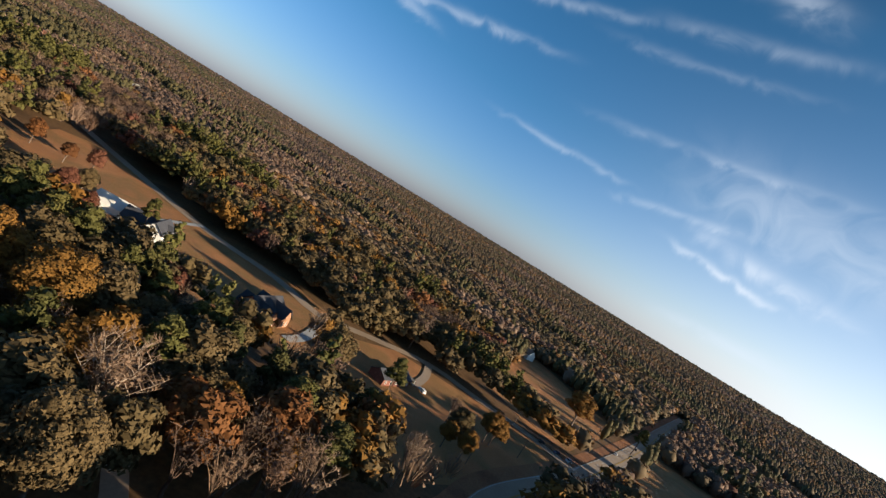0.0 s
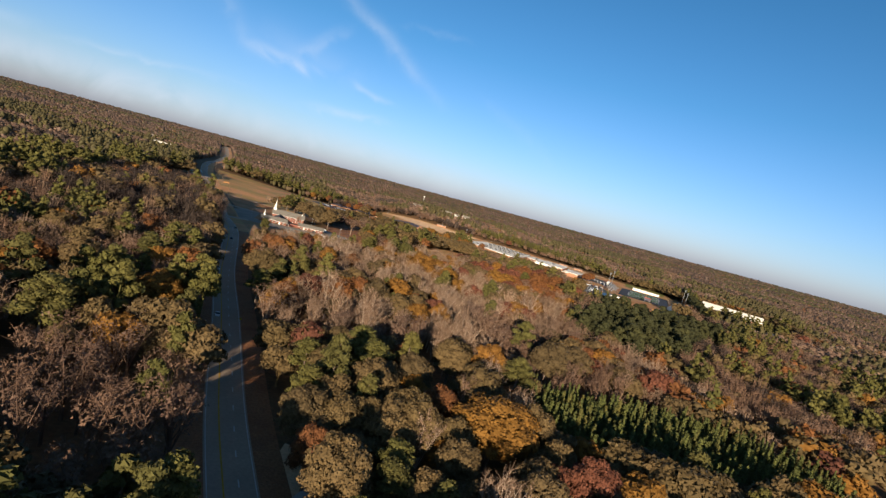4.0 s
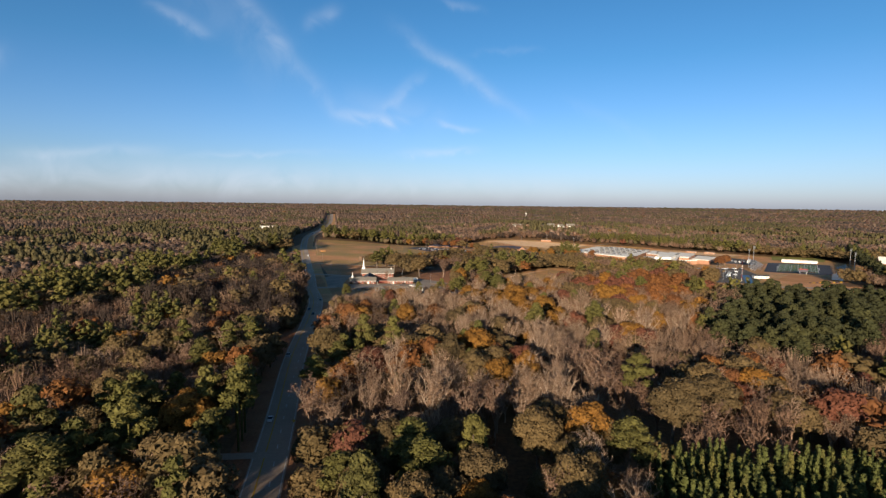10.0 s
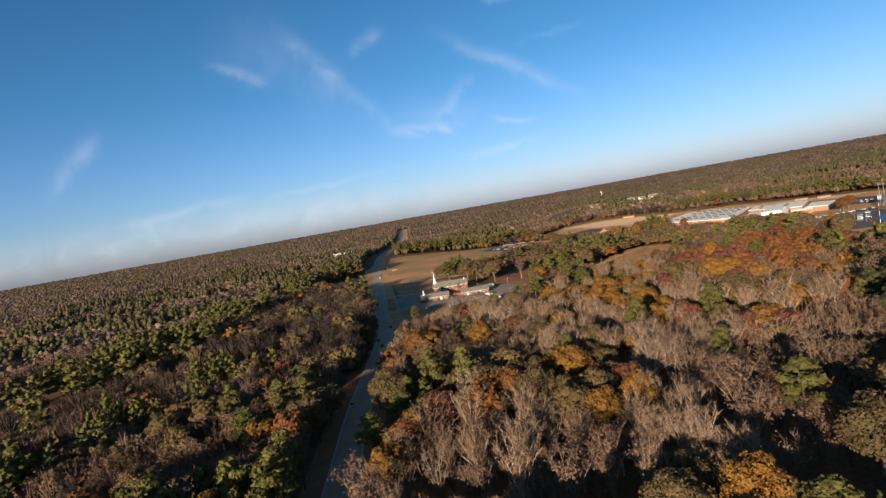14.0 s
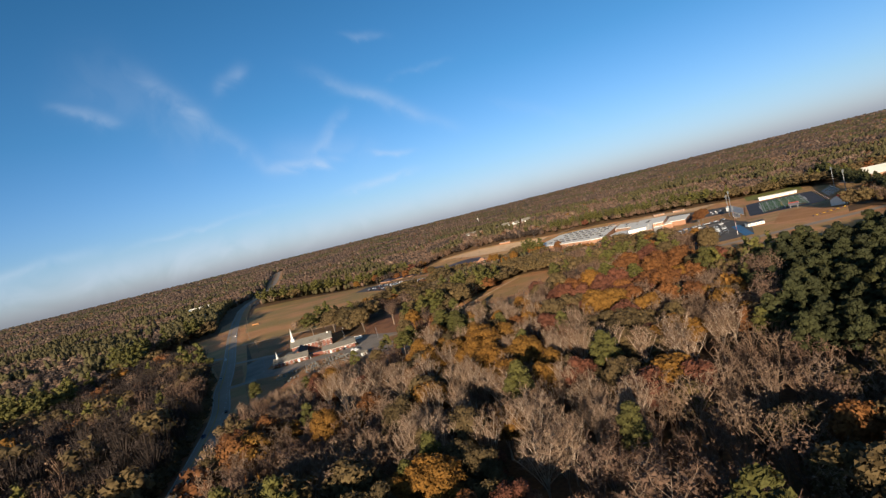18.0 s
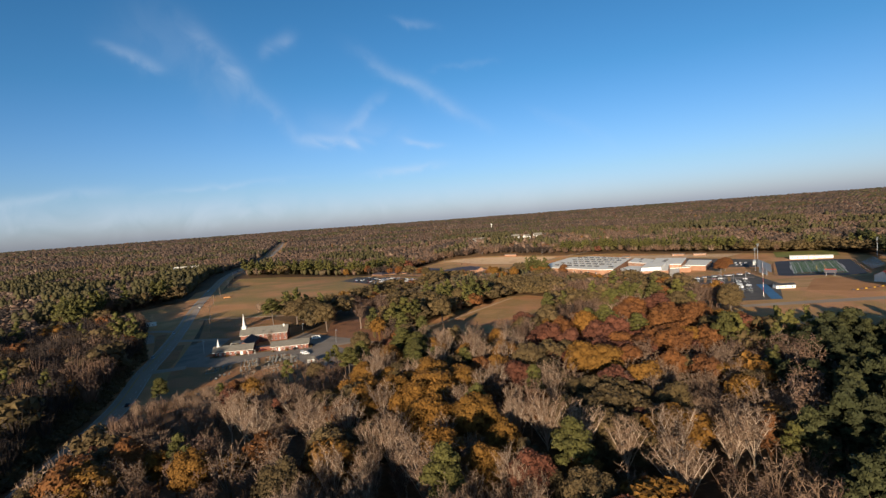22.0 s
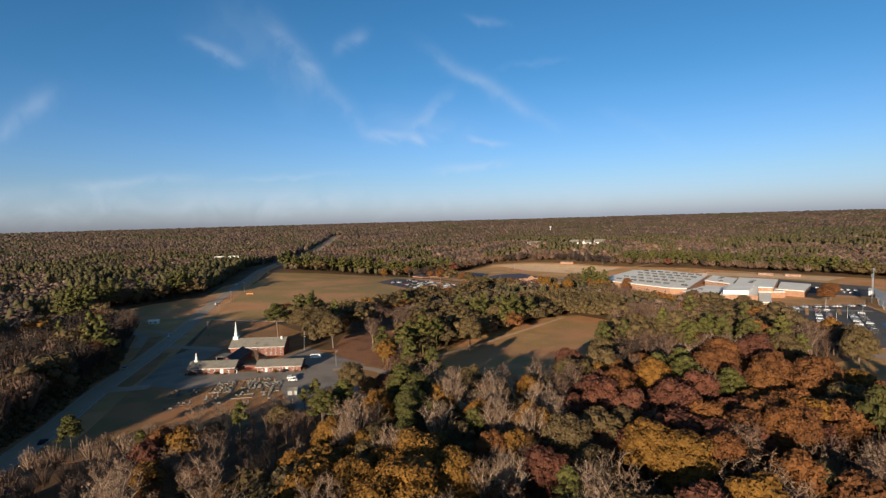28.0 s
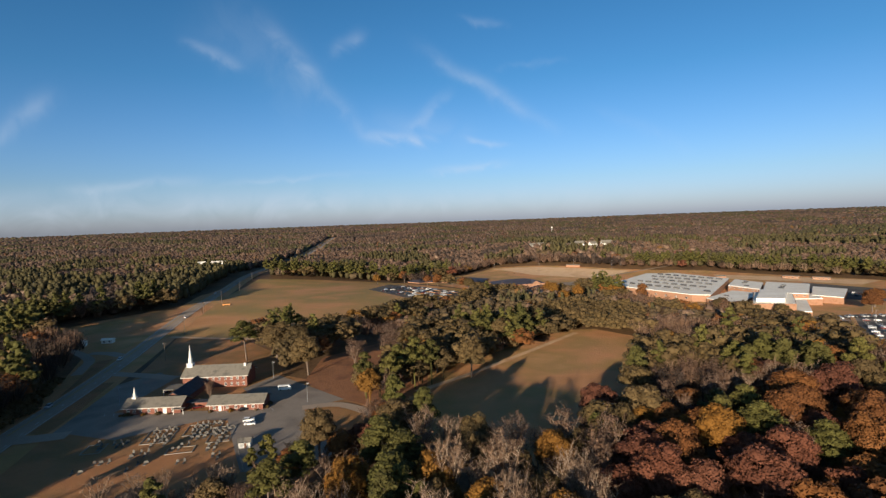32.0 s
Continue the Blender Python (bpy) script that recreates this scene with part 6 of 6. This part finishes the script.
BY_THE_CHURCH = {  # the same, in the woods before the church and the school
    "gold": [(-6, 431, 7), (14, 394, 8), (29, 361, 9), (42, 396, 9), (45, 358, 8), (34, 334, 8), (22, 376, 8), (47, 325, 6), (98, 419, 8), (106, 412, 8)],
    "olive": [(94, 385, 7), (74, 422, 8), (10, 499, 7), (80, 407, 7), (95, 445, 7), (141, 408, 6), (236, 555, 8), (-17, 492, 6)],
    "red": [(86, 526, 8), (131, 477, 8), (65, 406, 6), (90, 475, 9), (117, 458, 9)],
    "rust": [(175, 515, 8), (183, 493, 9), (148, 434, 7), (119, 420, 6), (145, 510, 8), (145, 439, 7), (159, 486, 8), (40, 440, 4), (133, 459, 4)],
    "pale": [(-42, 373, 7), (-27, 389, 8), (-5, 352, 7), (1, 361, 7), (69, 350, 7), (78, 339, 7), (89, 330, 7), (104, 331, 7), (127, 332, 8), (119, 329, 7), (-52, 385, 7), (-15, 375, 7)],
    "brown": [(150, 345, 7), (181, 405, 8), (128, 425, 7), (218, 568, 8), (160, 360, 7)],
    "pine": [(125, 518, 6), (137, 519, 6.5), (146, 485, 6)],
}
OAK_SCRUB = [(-70, 690), (150, 700), (230, 800), (180, 880), (120, 960), (0, 990), (-10, 850), (-60, 745)]
LOW_GROWTH = [(-130, 365), (-30, 365), (10, 505), (-35, 490), (-60, 472), (-112, 430)]
ROOMS = [(-470, 1180, 34), (-455, 1140, 26), (205, 1335, 34), (100, 1378, 22), (600, 760, 62)]
TAKEN_YOUNG = [(92, 206), (71, 192), (47, 160), (130, 140)]
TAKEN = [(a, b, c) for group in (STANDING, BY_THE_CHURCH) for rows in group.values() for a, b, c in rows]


def woods(x0, x1, y0, y1, step):
    xs, ys = np.meshgrid(np.arange(x0, x1, step), np.arange(y0, y1, step))
    xs = xs.ravel() + g.uniform(-0.42, 0.42, xs.size) * step
    ys = ys.ravel() + g.uniform(-0.42, 0.42, ys.size) * step
    order = np.argsort([p.y for p in MAIN])
    west = xs < np.interp(ys, [MAIN[i].y for i in order], [MAIN[i].x for i in order])
    ok = ~near_line(xs, ys, MAIN[::3], np.where(ys > 430, np.where(west, np.where(ys < 600, 9.5, 24), np.where(ys > 640, 34, 21)), np.where(west, 10, 14))) & ~near_line(xs, ys, SIDE[::3], 6.5)
    for poly in OPEN.values():
        ok &= ~inside(xs, ys, poly)
    for a, b, c in ROOMS:
        ok &= (xs - a) ** 2 + (ys - b) ** 2 > c * c
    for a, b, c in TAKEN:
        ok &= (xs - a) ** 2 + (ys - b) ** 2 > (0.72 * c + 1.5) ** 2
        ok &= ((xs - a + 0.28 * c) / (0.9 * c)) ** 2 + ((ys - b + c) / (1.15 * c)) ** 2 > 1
    ok &= ~inside(xs, ys, GREEN_ROWS)
    glade = np.array([noise.noise((a / 26, b / 34, 4.2)) for a, b in zip(xs, ys)]) + g.uniform(-0.12, 0.12, xs.size)
    ok &= ~((glade > 0.16) & (ys > 40) & (ys < 185) & (xs > -15) & (xs < 240) & ~near_line(xs, ys, MAIN[::3], 26))
    ok &= ~(inside(xs, ys, RED_PATCH) & (g.uniform(size=xs.size) < 0.3))
    return xs[ok], ys[ok]


def field_noise(x, y, s, seed):
    return np.array([noise.noise((a / s, b / s, seed)) for a, b in zip(x, y)])


NAMES = ("pine", "olive", "gold", "rust", "red", "pale", "brown", "dusk", "plantation")


def tones_at(x, y, drift=1.0, jitter=0.10):
    """Which kind of tree stands where, in drifts."""
    order = np.argsort([p.y for p in MAIN])
    rx = np.interp(y, [MAIN[i].y for i in order], [MAIN[i].x for i in order])
    a, b = field_noise(x, y, 48 * drift, 1.5), field_noise(x, y, 60 * drift, 7.5)
    r = g.uniform(0, 1, len(x))
    v = a * 0.75 + g.normal(0, jitter, len(x))
    v = np.argsort(np.argsort(v)) / len(v)

    def pick(weights):
        edges = np.cumsum(weights) / sum(weights)
        return np.searchsorted(edges, v)
    #               pine olive gold rust red pale brown dusk
    k = pick((26, 12, 1, 2, 1, 10, 40, 8))
    left = x < rx
    k = np.where(left, pick((24, 8, 1, 2, 0, 12, 47, 6)), k)
    k = np.where(left & (y > 300) & (y < 1000) & (x > rx - 190), pick((36, 12, 0, 1, 0, 2, 24, 25)), k)
    k = np.where(left & (y > 330) & (y < 640) & (x > rx - 120), pick((8, 6, 0, 1, 0, 0, 15, 70)), k)
    k = np.where(left & (y < 170), pick((26, 28, 5, 1, 0, 6, 34, 0)), k)
    k = np.where(~left & (y < 120), pick((9, 58, 13, 3, 1, 11, 5, 0)), k)
    k = np.where(~left & (y >= 120) & (y < 200), pick((8, 36, 5, 4, 1, 20, 26, 0)), k)
    k = np.where(~left & (y >= 180) & (y < 470) & (x < 170), pick((1, 10, 5, 3, 2, 52, 27, 0)), k)
    k = np.where(~left & (y >= 590) & (y < 1000) & (x > -100), pick((10, 60, 3, 5, 0, 6, 16, 0)), k)
    k = np.where(inside(x, y, RED_PATCH), pick((6, 26, 12, 30, 18, 1, 7, 0)), k)
    k = np.where(inside(x, y, HEDGE), pick((2, 90, 4, 2, 0, 0, 2, 0)), k)
    for poly in PINE_EDGES:
        k[inside(x, y, poly)] = 0
    k[inside(x, y, PINES)] = 8
    odd = (r < 0.06) & ~inside(x, y, HEDGE) & ~inside(x, y, PINES)
    k[odd] = g.choice(8, odd.sum(), p=(0.18, 0.26, 0.06, 0.06, 0.02, 0.14, 0.26, 0.02))
    return k


made, kinds = {}, {}
WIDTH = {"pine": 4.1, "leaf": 5.4, "pale": 4.8, "brown": 4.2}


def stand(tone, x, y, wide, tall, g):
    v = int(g.integers(4))
    m = pose(x, y, ground_z(x, y), g.uniform(-3, 3), g.uniform(-3, 3), g.uniform(0, 360)) @ Matrix.Diagonal((wide, wide, tall, 1))
    if (tone, v) not in made:
        made[tone, v] = make_tree(tone, v)
        made[tone, v].matrix_basis = m
    else:
        copy_thing(made[tone, v], m).matrix_basis = m
    kinds[WORDS[tone][0]] = kinds.get(WORDS[tone][0], 0) + 1


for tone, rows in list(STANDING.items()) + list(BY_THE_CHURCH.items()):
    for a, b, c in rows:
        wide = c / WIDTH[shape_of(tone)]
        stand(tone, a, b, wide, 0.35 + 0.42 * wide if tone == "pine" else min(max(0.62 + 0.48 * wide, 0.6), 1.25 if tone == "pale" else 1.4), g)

low_rows, mid_rows, far_rows = ({k: [] for k in range(9)} for _ in range(3))
x, y = woods(-260, 420, -150, 640, 8.0)
near, middle = near_line(x, y, SPINE, 38) | near_line(x, y, [Vector((95, 470)), Vector((170, 530))], 32), near_line(x, y, SPINE, 120) | near_line(x, y, LEFT_EDGE, 60) | inside(x, y, PINES) | near_line(x, y, [Vector((95, 470)), Vector((200, 540))], 70)
kind, z = tones_at(x, y), heights(x, y)
for i in np.argsort(g.uniform(size=len(x))):
    tone, size = NAMES[kind[i]], g.uniform(0.85, 1.3) * (1.15 if x[i] < -240 and y[i] > 300 else 1.35 if x[i] < -100 - 0.3 * (y[i] - 330) and y[i] > 360 else 1)
    if inside(x[i], y[i], LOW_GROWTH):
        size *= 0.68
    elif inside(x[i], y[i], OAK_SCRUB):
        size *= 0.78
    if near[i] and kinds.get(WORDS[tone][0], 0) < 295:
        stand(tone, x[i], y[i], size, size * g.uniform(0.9, 1.1), g)
    else:
        (mid_rows if middle[i] else low_rows)[kind[i]].append((x[i], y[i], z[i], size, g.uniform(0, 6.28), g.uniform(), g.integers(3), size * g.uniform(1.0, 1.3)))
# young pines planted close in a block
x, y = np.meshgrid(np.arange(30, 175, 3.4), np.arange(100, 172, 3.0))
x, y = (x + g.uniform(-0.9, 0.9, x.shape)).ravel(), (y + g.uniform(-0.9, 0.9, y.shape)).ravel()
keep = inside(x, y, GREEN_ROWS)
for a, b in TAKEN_YOUNG:
    keep &= np.hypot(x - a, y - b) > 6
x, y = x[keep], y[keep]
young_rows = [(a, b, ground_z(a, b), g.uniform(0.95, 1.75), g.uniform(0, 6.28), g.uniform(), g.integers(3), g.uniform(1.0, 1.6)) for a, b in zip(x, y)]
# undergrowth along the west edge of the highway
for p, q in zip(MAIN, MAIN[1:]):
    if 330 < p.y < 605:
        d = (q - p).normalized()
        for off in (9.5, 12, 15, 18.5):
            for t in (0.25, 0.75):
                c = p.lerp(q, t) + Vector((-d.y, d.x)) * (off + g.uniform(-1, 1))
                if not inside(c.x, c.y, OPEN["left_verge"]):
                    low_rows[1].append((c.x, c.y, ground_z(c.x, c.y) - 1.5, g.uniform(0.3, 0.55), g.uniform(0, 6.28), g.uniform(), g.integers(3), g.uniform(0.45, 0.7)))
# a tall dark row of pines between the football ground and the warehouse
for i in range(62):
    t = i / 61
    a, b = (436 + 84 * t / 0.37, 603 + 150 * t / 0.37) if t < 0.37 else (520 + 145 * (t - 0.37) / 0.63, 753 + 246 * (t - 0.37) / 0.63)
    for off in (-5, 4):
        low_rows[8].append((a + off + g.uniform(-2, 2), b + g.uniform(-2, 2), ground_z(a, b), g.uniform(0.85, 1.1), g.uniform(0, 6.28), g.uniform(), g.integers(3), g.uniform(1.1, 1.4)))
# the hedge of oaks beside the clearing stands close
x, y = woods(-80, 155, 555, 835, 6.0)
keep = inside(x, y, HEDGE)
for a, b, c in zip(x[keep], y[keep], heights(x[keep], y[keep])):
    size = g.uniform(0.62, 0.95)
    low_rows[1].append((a, b, c, size, g.uniform(0, 6.28), g.uniform(), g.integers(3), size * g.uniform(0.95, 1.2)))
x, y = woods(-900, 1000, -600, 1560, 9.6)
back = np.degrees(np.arctan2(x - 20, y - 250)) % 360
thin = (back > 180) & (back < 285) & (g.uniform(size=len(x)) < 0.7)    # behind the flight
out = ~thin & ~((x > -260) & (x < 420) & (y > -150) & (y < 640))
x, y = x[out], y[out]
far = np.hypot(x - 20, y - 250) > 480
edge = np.zeros(len(x), bool)
for w in range(8):
    ex, ey = x + 24 * math.cos(w * 0.785), y + 24 * math.sin(w * 0.785)
    for poly in OPEN.values():
        edge |= inside(ex, ey, poly)
far &= ~(edge & (y > 500))
kind, z = tones_at(x, y, 1.6, 0.1), heights(x, y)
for i in range(len(x)):
    size = g.uniform(0.88, 1.14) * (1.15 if x[i] < -150 and 300 < y[i] < 1100 else 1)
    if inside(x[i], y[i], OAK_SCRUB):
        size *= 0.68
    (far_rows if far[i] else low_rows)[kind[i]].append((x[i], y[i], z[i] - far[i] * 4, size * (1.18 if kind[i] == 0 else 1.08), g.uniform(0, 6.28), g.uniform(), g.integers(3), size * g.uniform(1.4, 1.9)))
# woods out to the skyline, thinning into larger masses of crowns
ring, ways = 1150.0, []
while ring < 4750:
    n = 1900
    w = g.uniform(0, 0.3) + np.arange(n) * 2 * math.pi / n + g.normal(0, 0.002, n)
    d = ring + g.normal(0, ring / 120, n)
    ways.append(np.stack([20 + d * np.sin(w), 250 + d * np.cos(w), np.full(n, ring)], 1))
    ring *= 1.017
ways = np.concatenate(ways)
bearing = np.degrees(np.arctan2(ways[:, 0], ways[:, 1])) % 360
ways = ways[(bearing < 175) | (bearing > 285) | (g.uniform(size=len(ways)) < 0.1)]   # thinner behind the flight
sky_rows = {k: [] for k in range(9)}
ways = ways[~((ways[:, 0] > -900) & (ways[:, 0] < 1000) & (ways[:, 1] > -600) & (ways[:, 1] < 1560)) & ~near_line(ways[:, 0], ways[:, 1], MAIN[::3], 26)]
ways = ways[np.abs(ways[:, :2]).max(1) < 4850]
kind, z = tones_at(ways[:, 0], ways[:, 1], 4.0), heights(ways[:, 0], ways[:, 1])
for i, (a, b, ring) in enumerate(ways):
    sky_rows[kind[i]].append((a, b, z[i] - 3, g.uniform(0.85, 1.15), g.uniform(0, 6.28), g.uniform(), g.integers(3), ring / 302 / 9.0 * g.uniform(1.3, 2.6)))
scatter("young_pine_woods", [young_pine(70 + s) for s in range(3)], young_rows, material("young_pine_leaves", [tuple(v * 0.6 for v in srgb(c)[:3]) + (1,) for c in ("545a2c", "626632", "50562c", "6e6834")], vary="tint", spread=0.2), "close block of young yellow-green pines", "woods")
for k, tone in enumerate(NAMES):
    shape, (name, label, _) = shape_of(tone), WORDS[tone]
    text = {"pine": "green pine", "olive": "olive-brown oak", "gold": "golden oak", "rust": "rust-orange oak", "red": "dark red oak", "pale": "pale leafless", "brown": "brown leafless", "dusk": "dark leafless", "plantation": "dark green plantation pine"}[tone]
    crowns = [merge(p) for p in MIDDLE[shape]]
    if mid_rows[k]:
        scatter(tone + "_woods", crowns, mid_rows[k], FAR_MAT[tone], "dense " + text + " woods beside the highway", "woods")
    if low_rows[k]:
        scatter(tone + "_woods", [low(50 + 10 * k + s, shape) for s in range(3)], low_rows[k], FAR_MAT[tone], "dense " + text + " woods farther off", "woods")
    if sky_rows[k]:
        scatter("skyline_" + tone + "_woods", [skyline_tree(90 + s) for s in range(3)], sky_rows[k], HAZED_WIDE_MAT[tone], "distant " + text + " woods to the skyline", "woods")
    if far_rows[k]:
        scatter("far_" + tone + "_woods", [far_tree(80 + s, shape) for s in range(3)], far_rows[k], HAZED_BEYOND_MAT[tone], text + " woods beyond the fields", "woods")

# ---- single trees and shrubs in the open ----
for tone, x, y, c in (("rust", -72, 1062, 5), ("gold", -56, 1052, 5), ("rust", -34, 1032, 5), ("gold", -8, 1000, 5), ("gold", 93, 932, 6), ("gold", 122, 896, 6), ("rust", 153, 926, 6), ("gold", 168, 915, 6), ("rust", 186, 890, 6), ("rust", 370, 826, 9), ("gold", -131, 1020, 5), ("rust", -103, 1068, 7), ("rust", -62, 1020, 6), ("rust", -45, 1003, 6), ("olive", -26, 1000, 6), ("olive", -1, 962, 7), ("gold", 98, 921, 7), ("gold", 104, 865, 6), ("gold", 163, 972, 6), ("rust", 197, 930, 6),
                      ("olive", 150, 960, 7), ("rust", 352, 800, 8), ("olive", 246, 700, 7), ("olive", 250, 650, 8), ("olive", 262, 628, 7), ("brown", 256, 668, 6), ("olive", 232, 800, 7), ("olive", 222, 780, 8),
                      ("olive", 268, 772, 6), ("brown", -92, 548, 3.4), ("gold", 130, -105, 4), ("gold", 158, -130, 6), ("olive", 140, -110, 5), ("brown", 155, -108, 4),
                      ("pine", 138, -78, 4), ("red", 148, 60, 4), ("olive", 172, 78, 5), ("pine", 168, 46, 4), ("rust", 205, 110, 4), ("red", 212, 100, 4), ("rust", -322, 806, 6), ("rust", 205, 128, 4), ("pine", 285, -262, 5), ("olive", 60, -90, 4)):
    wide = c / WIDTH[shape_of(tone)]
    stand(tone, x, y, wide, min(max(0.5 + 0.4 * wide, 0.4), 1.2), g)
for i, (x, y) in enumerate(((-28.2, -39.2), (-26.6, -39.3), (-24.8, -39.4), (-23, -39.3), (-17.5, -39.3), (-11, -39.3), (-6, -39.3), (13, -39.2), (22.5, -39.2), (34, -39.2), (38.2, -36), (38.3, -31))):
    p = church.matrix_world @ Vector((x, y, 0))
    shrub(p.x, p.y, 0.8 + 0.3 * (i % 3), NEAR_MAT["olive"] if i % 4 else NEAR_MAT["gold"])
